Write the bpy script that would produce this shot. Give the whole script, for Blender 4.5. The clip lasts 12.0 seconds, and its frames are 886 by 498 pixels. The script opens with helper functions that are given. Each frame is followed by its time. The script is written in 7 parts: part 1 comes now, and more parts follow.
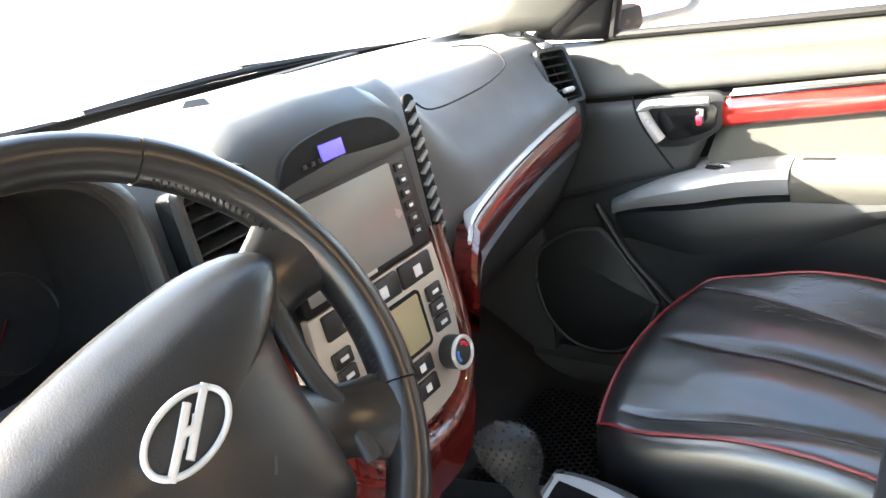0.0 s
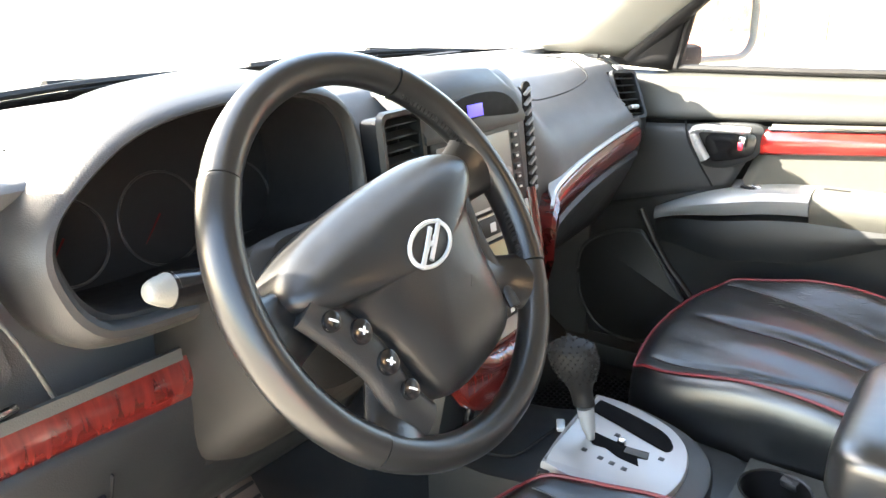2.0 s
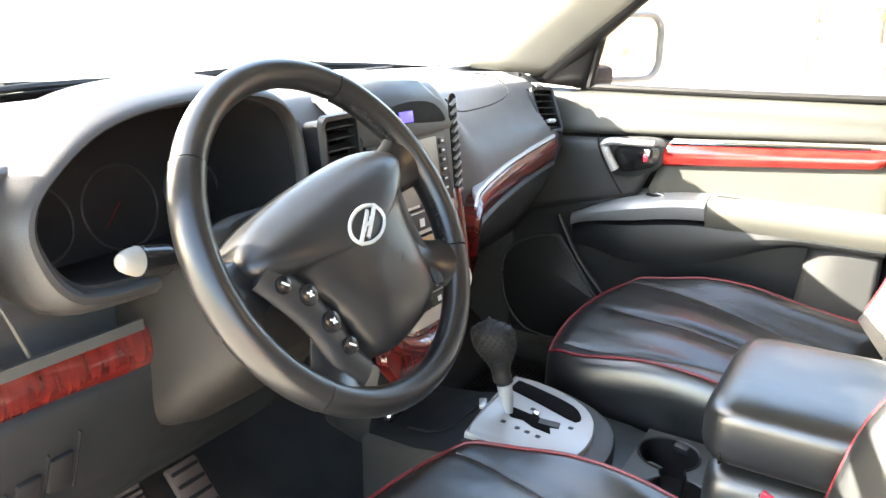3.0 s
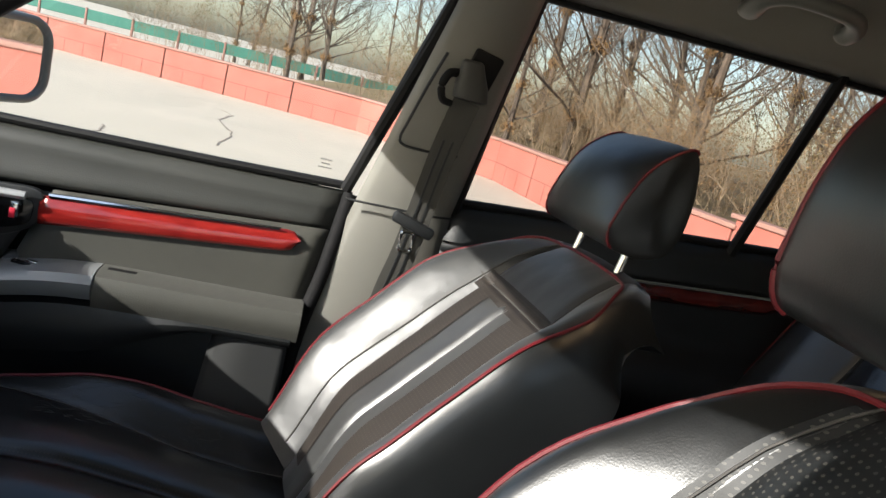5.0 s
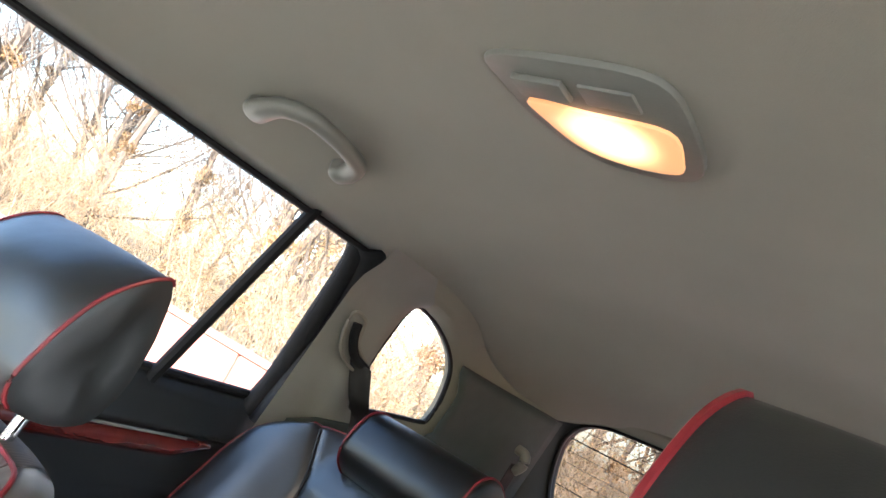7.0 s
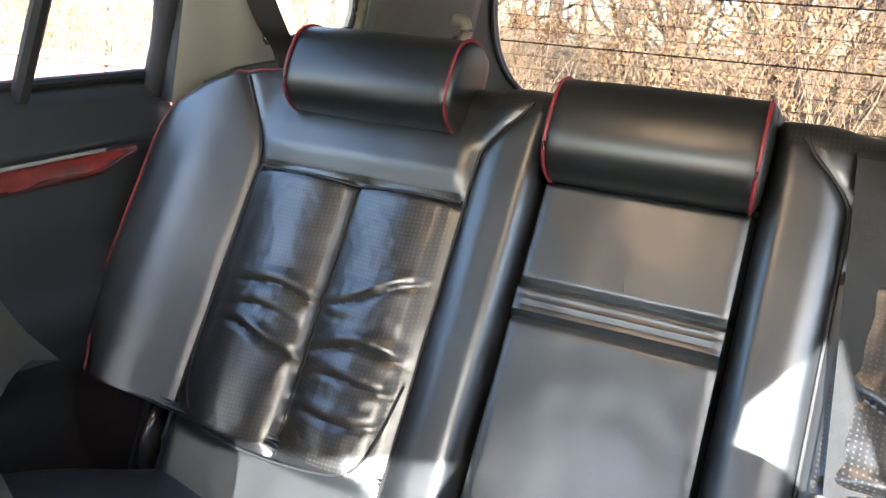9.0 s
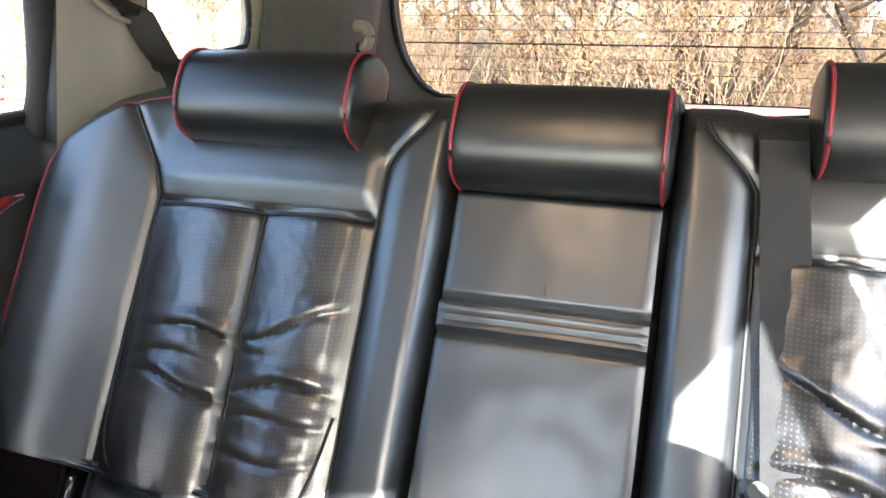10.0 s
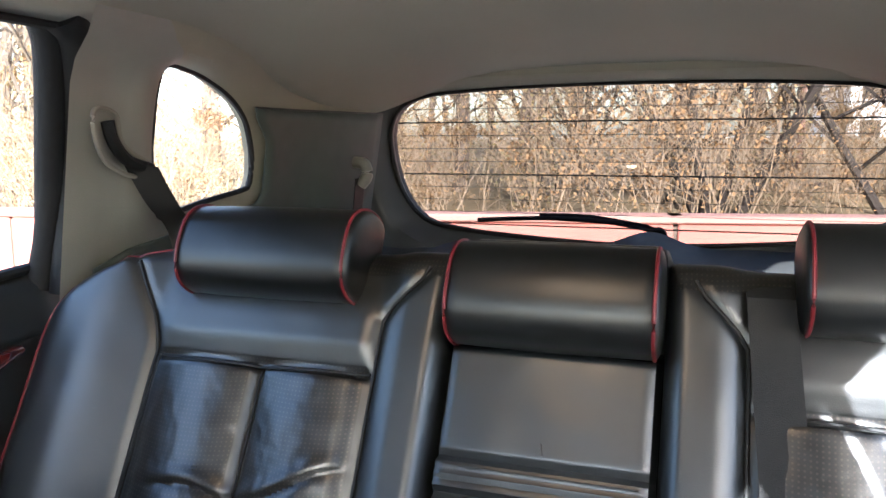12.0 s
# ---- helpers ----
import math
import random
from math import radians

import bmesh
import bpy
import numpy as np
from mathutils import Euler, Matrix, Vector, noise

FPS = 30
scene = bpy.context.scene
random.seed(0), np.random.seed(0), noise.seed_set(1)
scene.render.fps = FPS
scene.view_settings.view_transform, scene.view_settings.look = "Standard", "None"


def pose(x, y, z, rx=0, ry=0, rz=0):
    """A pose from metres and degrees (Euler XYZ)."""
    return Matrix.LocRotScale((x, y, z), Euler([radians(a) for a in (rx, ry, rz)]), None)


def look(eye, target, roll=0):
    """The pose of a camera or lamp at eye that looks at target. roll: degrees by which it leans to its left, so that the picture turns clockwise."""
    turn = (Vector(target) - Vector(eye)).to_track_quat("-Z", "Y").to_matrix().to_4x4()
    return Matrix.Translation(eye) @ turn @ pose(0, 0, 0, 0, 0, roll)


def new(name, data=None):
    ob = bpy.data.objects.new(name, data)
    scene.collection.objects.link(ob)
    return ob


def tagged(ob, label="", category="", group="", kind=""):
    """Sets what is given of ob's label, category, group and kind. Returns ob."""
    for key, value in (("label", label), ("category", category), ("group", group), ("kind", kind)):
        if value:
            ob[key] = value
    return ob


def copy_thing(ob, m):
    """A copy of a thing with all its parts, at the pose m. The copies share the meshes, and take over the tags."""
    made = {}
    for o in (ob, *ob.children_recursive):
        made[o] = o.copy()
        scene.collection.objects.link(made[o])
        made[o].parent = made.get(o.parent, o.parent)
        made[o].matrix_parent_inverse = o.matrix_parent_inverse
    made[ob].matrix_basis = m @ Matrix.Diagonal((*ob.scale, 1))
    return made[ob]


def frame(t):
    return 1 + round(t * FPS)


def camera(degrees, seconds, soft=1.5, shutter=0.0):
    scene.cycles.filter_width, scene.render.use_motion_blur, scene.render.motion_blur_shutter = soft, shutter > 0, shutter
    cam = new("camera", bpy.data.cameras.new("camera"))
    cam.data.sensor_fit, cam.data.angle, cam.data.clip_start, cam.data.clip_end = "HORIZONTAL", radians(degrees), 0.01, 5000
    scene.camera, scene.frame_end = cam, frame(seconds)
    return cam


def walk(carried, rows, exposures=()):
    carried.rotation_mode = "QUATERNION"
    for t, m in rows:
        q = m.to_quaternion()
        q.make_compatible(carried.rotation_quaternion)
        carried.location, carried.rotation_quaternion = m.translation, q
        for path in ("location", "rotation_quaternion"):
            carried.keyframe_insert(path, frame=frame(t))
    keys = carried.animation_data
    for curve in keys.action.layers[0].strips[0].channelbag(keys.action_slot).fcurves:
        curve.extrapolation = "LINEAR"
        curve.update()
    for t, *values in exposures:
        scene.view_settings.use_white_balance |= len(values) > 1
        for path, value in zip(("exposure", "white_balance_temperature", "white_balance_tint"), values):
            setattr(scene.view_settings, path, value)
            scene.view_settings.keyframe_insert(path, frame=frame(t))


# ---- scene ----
cam = camera(60.7, 12.0)
PATH = [
    (0, (-0.554, -0.324, 1.208), (0.943, 0.802, 0.507), -9.2),
    (0.5, (-0.585, -0.3, 1.206), (0.884, 0.861, 0.505), -6.9),
    (1, (-0.628, -0.294, 1.2), (0.824, 0.897, 0.513), -4.6),
    (1.5, (-0.74, -0.327, 1.198), (0.731, 0.856, 0.537), -2.6),
    (2, (-0.833, -0.371, 1.201), (0.676, 0.774, 0.559), -1.1),
    (2.5, (-0.898, -0.427, 1.2), (0.647, 0.679, 0.576), -0.1),
    (2.7, (-0.927, -0.449, 1.2), (0.639, 0.631, 0.584), 0.2),
    (4.3, (-0.844, -0.312, 1.214), (1.09, -0.135, 0.76), 7.0),
    (4.5, (-0.775, -0.32, 1.222), (1.176, -0.313, 0.787), 9.1),
    (5, (-0.609, -0.396, 1.26), (1.312, -0.787, 0.861), 14.1),
    (5.5, (-0.487, -0.404, 1.227), (1.317, -1.244, 1.028), 21.0),
    (6, (-0.411, -0.435, 1.242), (1.196, -1.624, 1.308), 26.7),
    (6.5, (-0.37, -0.447, 1.268), (1.049, -1.831, 1.534), 29.3),
    (7, (-0.297, -0.451, 1.294), (0.941, -1.99, 1.611), 28.0),
    (7.5, (-0.242, -0.491, 1.301), (0.871, -2.15, 1.404), 23.2),
    (7.7, (-0.216, -0.507, 1.29), (0.848, -2.201, 1.299), 21.4),
    (9.3, (-0.133, -0.602, 1.215), (0.586, -2.372, 0.623), 3.0),
    (9.5, (-0.136, -0.609, 1.217), (0.553, -2.391, 0.626), 2.1),
    (10, (-0.143, -0.629, 1.234), (0.471, -2.451, 0.682), 0.6),
    (10.5, (-0.147, -0.643, 1.268), (0.402, -2.512, 0.813), -0.3),
    (11, (-0.149, -0.656, 1.3), (0.352, -2.557, 0.936), -1.0),
    (11.5, (-0.15, -0.652, 1.31), (0.352, -2.564, 1.003), -1.1),
    (12, (-0.151, -0.633, 1.298), (0.488, -2.506, 1.006), -0.3),
]
# the clip's camera darkens its picture as the bright windows come into view
EXPOSURES = [(0,4.55,7100,8),(1.5,4.6,7200,8),(2.7,4.6,7200,8),(4.4,2.5,6400,8),(5.0,1.25,6400,8),(5.5,2.15,6200,8),(6.0,2.3,6200,8),(6.5,2.9,6000,8),(7.0,3.5,5700,8),(7.5,3.65,5600,8),(9.5,4.4,6000,8),(10.5,4.45,5750,8),(11.0,4.25,5650,8),(11.5,3.7,5650,8),(12.0,3.65,5600,8)]
walk(cam, [(t, look(eye, target, roll)) for t, eye, target, roll in PATH], EXPOSURES)

# light: low sun ahead and to the left of the car, clear pale sky
SUN = Vector((0.497, -1.0, -0.555)).normalized()
world = bpy.data.worlds.new("sky")
scene.world = world
world.use_nodes = True
wn = world.node_tree.nodes
sky = wn.new("ShaderNodeTexSky")
sky.sky_type, sky.sun_disc = "NISHITA", False
sky.sun_elevation = math.asin(-SUN.z)
sky.sun_rotation = math.atan2(-SUN.x, -SUN.y)
sky.dust_density = 2.0
world.node_tree.links.new(sky.outputs[0], wn["Background"].inputs[0])
wn["Background"].inputs[1].default_value = 0.12
sun = new("sun", bpy.data.lights.new("sun", "SUN"))
sun.data.energy, sun.data.angle, sun.data.color = 3.5, radians(0.5), (1.0, 0.95, 0.88)
sun.matrix_world = look((0, 0, 30), Vector((0, 0, 30)) + SUN)


# ---- mesh helpers ----
def V(*a):
    return Vector(a)


def lerp(a, b, t):
    return a + (b - a) * t


def smooth(x, a, b):
    t = min(max((x - a) / (b - a), 0.0), 1.0)
    return t * t * (3 - 2 * t)


def bell(x, c, w):
    return math.exp(-((x - c) / w) ** 2)


def thing(name, loc, label, category, group="", kind=""):
    ob = new(name)
    ob.location = loc
    ob.empty_display_size = 0.05
    return tagged(ob, label, category, group, kind)


def part(name, bm, mat, parent=None, label="", flat=False, category="", kind=""):
    """Link a bmesh, given in world metres, as one mesh under a thing or part."""
    me = bpy.data.meshes.new(name)
    bmesh.ops.recalc_face_normals(bm, faces=bm.faces)
    bm.to_mesh(me)
    bm.free()
    me.materials.append(mat)
    ob = new(name, me)
    if not flat:
        for p in me.polygons:
            p.use_smooth = True
        me.set_sharp_from_angle(angle=radians(40))
    if parent:
        ob.parent = parent
        if parent.data is None:
            ob.matrix_parent_inverse = Matrix.Translation(-parent.location)
    return tagged(ob, label, category, "", kind)


def solid(ob, t, *_):
    """Give a sheet its thickness, away from the middle of the cabin."""
    c = V(0, -0.8, 1.0)
    out = sum((p.center - c).normalized().dot(p.normal) * p.area for p in ob.data.polygons)
    m = ob.modifiers.new("thickness", "SOLIDIFY")
    m.thickness, m.offset = t, 1.0 if out > 0 else -1.0
    return ob


def strip_faces(bm, rings, closed, capped):
    n = len(rings[0])
    for a, b in zip(rings[:-1], rings[1:]):
        for i in range(n if closed else n - 1):
            j = (i + 1) % n
            bm.faces.new((a[i], a[j], b[j], b[i]))
    if capped:
        bm.faces.new(rings[0])
        bm.faces.new(rings[-1])


def loft(rings, closed=True, capped=True, bm=None):
    bm = bm or bmesh.new()
    strip_faces(bm, [[bm.verts.new(p) for p in r] for r in rings], closed, capped)
    return bm


def grid(fn, nu, nv, bm=None):
    """A sheet through fn(u, v), u and v from 0 to 1."""
    bm = bm or bmesh.new()
    strip_faces(bm, [[bm.verts.new(fn(u / nu, v / nv)) for u in range(nu + 1)] for v in range(nv + 1)], False, False)
    return bm


def pad(front, back, nu, nv):
    """A closed body between a front and a back sheet."""
    bm = bmesh.new()
    f = [[bm.verts.new(front(u / nu, v / nv)) for u in range(nu + 1)] for v in range(nv + 1)]
    b = [[bm.verts.new(back(u / nu, v / nv)) for u in range(nu + 1)] for v in range(nv + 1)]
    strip_faces(bm, f, False, False)
    strip_faces(bm, b, False, False)
    edge = lambda g: g[0][:-1] + [r[-1] for r in g[:-1]] + g[-1][:0:-1] + [r[0] for r in g[:0:-1]]
    ef, eb = edge(f), edge(b)
    for i in range(len(ef)):
        j = (i + 1) % len(ef)
        bm.faces.new((ef[i], ef[j], eb[j], eb[i]))
    return bm


def curve_points(pts, n=8, closed=False):
    """A smooth line through the points."""
    pts = [Vector(p) for p in pts]
    m, out = len(pts), []
    for i in range(m if closed else m - 1):
        g = lambda k: pts[k % m] if closed else pts[min(max(k, 0), m - 1)]
        a, b, c, d = g(i - 1), g(i), g(i + 1), g(i + 2)
        for k in range(n):
            t = k / n
            out.append(0.5 * (2 * b + (c - a) * t + (2 * a - 5 * b + 4 * c - d) * t * t + (3 * b - a - 3 * c + d) * t ** 3))
    if not closed:
        out.append(pts[-1])
    return out


def tube(pts, r, sides=8, closed=False, squash=1.0, up=(0, 0, 1), bm=None):
    """A round or flattened rod along points; r is one radius or one for each end."""
    n, rings, up = len(pts), [], Vector(up)
    for i, p in enumerate(pts):
        a, b = (pts[i - 1], pts[(i + 1) % n]) if closed else (pts[max(i - 1, 0)], pts[min(i + 1, n - 1)])
        d = (Vector(b) - Vector(a)).normalized()
        side = d.cross(up)
        side = side.normalized() if side.length > 1e-4 else d.orthogonal().normalized()
        top = side.cross(d)
        rad = r if not isinstance(r, (tuple, list)) else lerp(r[0], r[1], i / (n - 1))
        rings.append([Vector(p) + rad * (math.cos(w) * side + squash * math.sin(w) * top) for w in (2 * math.pi * k / sides for k in range(sides))])
    if closed:
        rings.append(rings[0])
        bm2 = bm or bmesh.new()
        vs = [[bm2.verts.new(q) for q in ring] for ring in rings[:-1]]
        strip_faces(bm2, vs + [vs[0]], True, False)
        return bm2
    return loft(rings, True, True, bm)


def ribbon(pts, width, thick, across, bm=None):
    """A flat strap along points; across: the direction of its width."""
    rings, across = [], Vector(across).normalized()
    for i, p in enumerate(pts):
        d = (Vector(pts[min(i + 1, len(pts) - 1)]) - Vector(pts[max(i - 1, 0)])).normalized()
        nrm = across.cross(d).normalized()
        p, w = Vector(p), across * width / 2
        rings.append([p - w - nrm * thick / 2, p + w - nrm * thick / 2, p + w + nrm * thick / 2, p - w + nrm * thick / 2])
    return loft(rings, True, True, bm)


def box(size, m=Matrix(), bevel=0.004, seg=2, bm=None):
    """A box with rounded edges, in the pose m."""
    b = bmesh.new()
    bmesh.ops.create_cube(b, size=1)
    bmesh.ops.scale(b, vec=size, verts=b.verts)
    if bevel:
        bmesh.ops.bevel(b, geom=b.edges[:], offset=bevel, segments=seg, profile=0.5, affect="EDGES")
    bmesh.ops.transform(b, matrix=m, verts=b.verts)
    return merge(bm, b)


def merge(bm, b):
    if bm is None:
        return b
    me = bpy.data.meshes.new("tmp")
    b.to_mesh(me)
    b.free()
    bm.from_mesh(me)
    bpy.data.meshes.remove(me)
    return bm


def drum(r, depth, m=Matrix(), seg=28, bevel=0.0, r2=None):
    """A cylinder or cone along z in the pose m, with rounded rims."""
    b = bmesh.new()
    bmesh.ops.create_cone(b, cap_ends=True, segments=seg, radius1=r, radius2=r if r2 is None else r2, depth=depth)
    if bevel:
        es = [e for e in b.edges if len(e.link_faces) == 2 and any(len(f.verts) > 4 for f in e.link_faces)]
        bmesh.ops.bevel(b, geom=es, offset=bevel, segments=2, profile=0.5, affect="EDGES")
    bmesh.ops.transform(b, matrix=m, verts=b.verts)
    return b


def plate(outline, depth, m=Matrix(), bevel=0.002):
    """A flat outline (x, y) drawn out along z by depth, rounded at the front edge, in the pose m."""
    b = bmesh.new()
    lo = [b.verts.new((x, y, 0)) for x, y in outline]
    f = b.faces.new(lo)
    b.normal_update()
    if f.normal.z < 0:
        f.normal_flip()
    top = bmesh.ops.extrude_face_region(b, geom=[f])
    vs = [g for g in top["geom"] if isinstance(g, bmesh.types.BMVert)]
    bmesh.ops.translate(b, vec=(0, 0, depth), verts=vs)
    if bevel:
        vset = set(vs)
        es = [e for e in b.edges if e.verts[0] in vset and e.verts[1] in vset]
        bmesh.ops.bevel(b, geom=es, offset=bevel, segments=2, profile=0.5, affect="EDGES")
    bmesh.ops.transform(b, matrix=m, verts=b.verts)
    return b


def round_rect(w, h, r, n=5):
    out = []
    for cx, cy, a0 in ((w / 2 - r, h / 2 - r, 0), (-w / 2 + r, h / 2 - r, 90), (-w / 2 + r, -h / 2 + r, 180), (w / 2 - r, -h / 2 + r, 270)):
        for k in range(n + 1):
            a = radians(a0 + 90 * k / n)
            out.append((cx + r * math.cos(a), cy + r * math.sin(a)))
    return out


def ring_sheet(inner, outer, lip=None, bm=None):
    """A sheet between two loops of equally many points, with an optional third loop behind the inner one."""
    bm = bm or bmesh.new()
    loops = [outer, inner] + ([lip] if lip else [])
    vs = [[bm.verts.new(p) for p in l] for l in loops]
    strip_faces(bm, vs, True, False)
    return bm


def resample(pts, n):
    """n points at even steps round a closed line."""
    pts = [Vector(p) for p in pts]
    seg = [(pts[(i + 1) % len(pts)] - p).length for i, p in enumerate(pts)]
    total, out, i, run = sum(seg), [], 0, 0.0
    for k in range(n):
        d = total * k / n
        while run + seg[i] < d:
            run += seg[i]
            i += 1
        out.append(pts[i].lerp(pts[(i + 1) % len(pts)], (d - run) / seg[i]))
    return out


FLIP = Matrix.Diagonal((1, 1, -1, 1))


def basis(o, x, y):
    """A pose with its origin and x and y directions."""
    x = Vector(x).normalized()
    z = x.cross(Vector(y)).normalized()
    y = z.cross(x)
    m = Matrix((x, y, z)).transposed().to_4x4()
    m.translation = o
    return m


# ---- materials ----
def material(name, colour, rough=0.5, metal=0.0, colour2=None, scale=8.0, mixing=0.5, bump=0.0, bump_scale=300.0, coat=0.0, spec=0.5,
             voronoi=False, rough_var=0.12, sheen=0.0, crumple=0.0):
    """Base colour with stains at one scale, grain at another, and relief."""
    m = bpy.data.materials.new(name)
    m.use_nodes = True
    nt = m.node_tree
    n, l = nt.nodes, nt.links
    b = n["Principled BSDF"]
    c = (*colour, 1)
    c2 = (*(colour2 or [v * 0.72 for v in colour]), 1)
    tc = n.new("ShaderNodeTexCoord")
    no = n.new("ShaderNodeTexNoise")
    no.inputs["Scale"].default_value, no.inputs["Detail"].default_value = scale, 6
    l.new(tc.outputs["Object"], no.inputs["Vector"])
    ramp = n.new("ShaderNodeMapRange")
    ramp.inputs[1].default_value, ramp.inputs[2].default_value = 0.35, 0.75
    l.new(no.outputs["Fac"], ramp.inputs[0])
    mul = n.new("ShaderNodeMath")
    mul.operation = "MULTIPLY"
    mul.inputs[1].default_value = mixing
    l.new(ramp.outputs[0], mul.inputs[0])
    mix = n.new("ShaderNodeMix")
    mix.data_type = "RGBA"
    mix.inputs["A"].default_value, mix.inputs["B"].default_value = c, c2
    l.new(mul.outputs[0], mix.inputs["Factor"])
    l.new(mix.outputs["Result"], b.inputs["Base Color"])
    rr = n.new("ShaderNodeMapRange")
    rr.inputs[3].default_value, rr.inputs[4].default_value = max(rough - rough_var, 0.03), min(rough + rough_var, 1)
    n2 = n.new("ShaderNodeTexNoise")
    n2.inputs["Scale"].default_value, n2.inputs["Detail"].default_value = scale * 4, 5
    l.new(tc.outputs["Object"], n2.inputs["Vector"])
    l.new(n2.outputs["Fac"], rr.inputs[0])
    l.new(rr.outputs[0], b.inputs["Roughness"])
    b.inputs["Metallic"].default_value = metal
    b.inputs["Coat Weight"].default_value = coat
    b.inputs["Specular IOR Level"].default_value = spec
    b.inputs["Sheen Weight"].default_value = sheen
    if bump:
        t = n.new("ShaderNodeTexVoronoi" if voronoi else "ShaderNodeTexNoise")
        t.inputs["Scale"].default_value = bump_scale
        l.new(tc.outputs["Object"], t.inputs["Vector"])
        bp = n.new("ShaderNodeBump")
        bp.inputs["Strength"].default_value, bp.inputs["Distance"].default_value = bump, 0.002
        l.new(t.outputs[0], bp.inputs["Height"])
        l.new(bp.outputs[0], b.inputs["Normal"])
        if crumple:
            n3 = n.new("ShaderNodeTexNoise")
            n3.inputs["Scale"].default_value, n3.inputs["Detail"].default_value = 22.0, 2
            l.new(tc.outputs["Object"], n3.inputs["Vector"])
            b2 = n.new("ShaderNodeBump")
            b2.inputs["Strength"].default_value, b2.inputs["Distance"].default_value = crumple, 0.006
            l.new(n3.outputs[0], b2.inputs["Height"])
            l.new(b2.outputs[0], bp.inputs["Normal"])
    return m


def dotted(m, pitch, dot, colour, sink=0.4):
    """Rows of small round holes in a leather, pitch metres apart, laid over x and the height."""
    n, l = m.node_tree.nodes, m.node_tree.links
    b = n["Principled BSDF"]
    tc = n.new("ShaderNodeTexCoord")
    sc = n.new("ShaderNodeVectorMath")
    sc.operation = "SCALE"
    sc.inputs[3].default_value = 1 / pitch
    l.new(tc.outputs["UV"], sc.inputs[0])
    vo = n.new("ShaderNodeTexVoronoi")
    vo.voronoi_dimensions = "2D"
    vo.inputs["Scale"].default_value, vo.inputs["Randomness"].default_value = 1.0, 0.0
    l.new(sc.outputs[0], vo.inputs["Vector"])
    lt = n.new("ShaderNodeMath")
    lt.operation = "LESS_THAN"
    lt.inputs[1].default_value = dot
    l.new(vo.outputs["Distance"], lt.inputs[0])
    mix = n.new("ShaderNodeMix")
    mix.data_type = "RGBA"
    old = b.inputs["Base Color"].links[0].from_socket
    l.new(lt.outputs[0], mix.inputs["Factor"])
    l.new(old, mix.inputs["A"])
    mix.inputs["B"].default_value = (*colour, 1)
    l.new(mix.outputs["Result"], b.inputs["Base Color"])
    return m


def wood_material(name, dark, light):
    m = material(name, dark, 0.16, 0, light, 3, 0.3, coat=0.8, rough_var=0.05)
    n, l = m.node_tree.nodes, m.node_tree.links
    b = n["Principled BSDF"]
    tc = n.new("ShaderNodeTexCoord")
    mp = n.new("ShaderNodeMapping")
    mp.inputs["Scale"].default_value = (130, 16, 18)
    l.new(tc.outputs["Object"], mp.inputs[0])
    no = n.new("ShaderNodeTexNoise")
    no.inputs["Scale"].default_value, no.inputs["Detail"].default_value, no.inputs["Distortion"].default_value = 1.0, 4, 0.6
    l.new(mp.outputs[0], no.inputs["Vector"])
    mr = n.new("ShaderNodeMapRange")
    mr.inputs[1].default_value, mr.inputs[2].default_value = 0.35, 0.7
    l.new(no.outputs["Fac"], mr.inputs[0])
    mix = n.new("ShaderNodeMix")
    mix.data_type = "RGBA"
    mix.inputs["A"].default_value, mix.inputs["B"].default_value = (*dark, 1), (*light, 1)
    l.new(mr.outputs[0], mix.inputs["Factor"])
    l.new(mix.outputs["Result"], b.inputs["Base Color"])
    return m


def glass_material(name, tint, gloss=0.05):
    m = bpy.data.materials.new(name)
    m.use_nodes = True
    n, l = m.node_tree.nodes, m.node_tree.links
    n.remove(n["Principled BSDF"])
    tr = n.new("ShaderNodeBsdfTransparent")
    tr.inputs[0].default_value = (*tint, 1)
    gl = n.new("ShaderNodeBsdfGlossy")
    gl.inputs["Roughness"].default_value = 0.02
    lw = n.new("ShaderNodeLayerWeight")
    pw = n.new("ShaderNodeMath")
    pw.operation = "POWER"
    pw.inputs[1].default_value = 5.0
    l.new(lw.outputs["Facing"], pw.inputs[0])
    fr = n.new("ShaderNodeMath")
    fr.operation = "MULTIPLY_ADD"
    fr.inputs[1].default_value, fr.inputs[2].default_value = 0.6, gloss
    l.new(pw.outputs[0], fr.inputs[0])
    mx = n.new("ShaderNodeMixShader")
    l.new(fr.outputs[0], mx.inputs[0])
    l.new(tr.outputs[0], mx.inputs[1])
    l.new(gl.outputs[0], mx.inputs[2])
    l.new(mx.outputs[0], n["Material Output"].inputs[0])
    return m


def glow(name, colour, strength):
    m = bpy.data.materials.new(name)
    m.use_nodes = True
    b = m.node_tree.nodes["Principled BSDF"]
    b.inputs["Base Color"].default_value = (*colour, 1)
    b.inputs["Emission Color"].default_value = (*colour, 1)
    b.inputs["Emission Strength"].default_value = strength
    b.inputs["Roughness"].default_value = 0.25
    return m


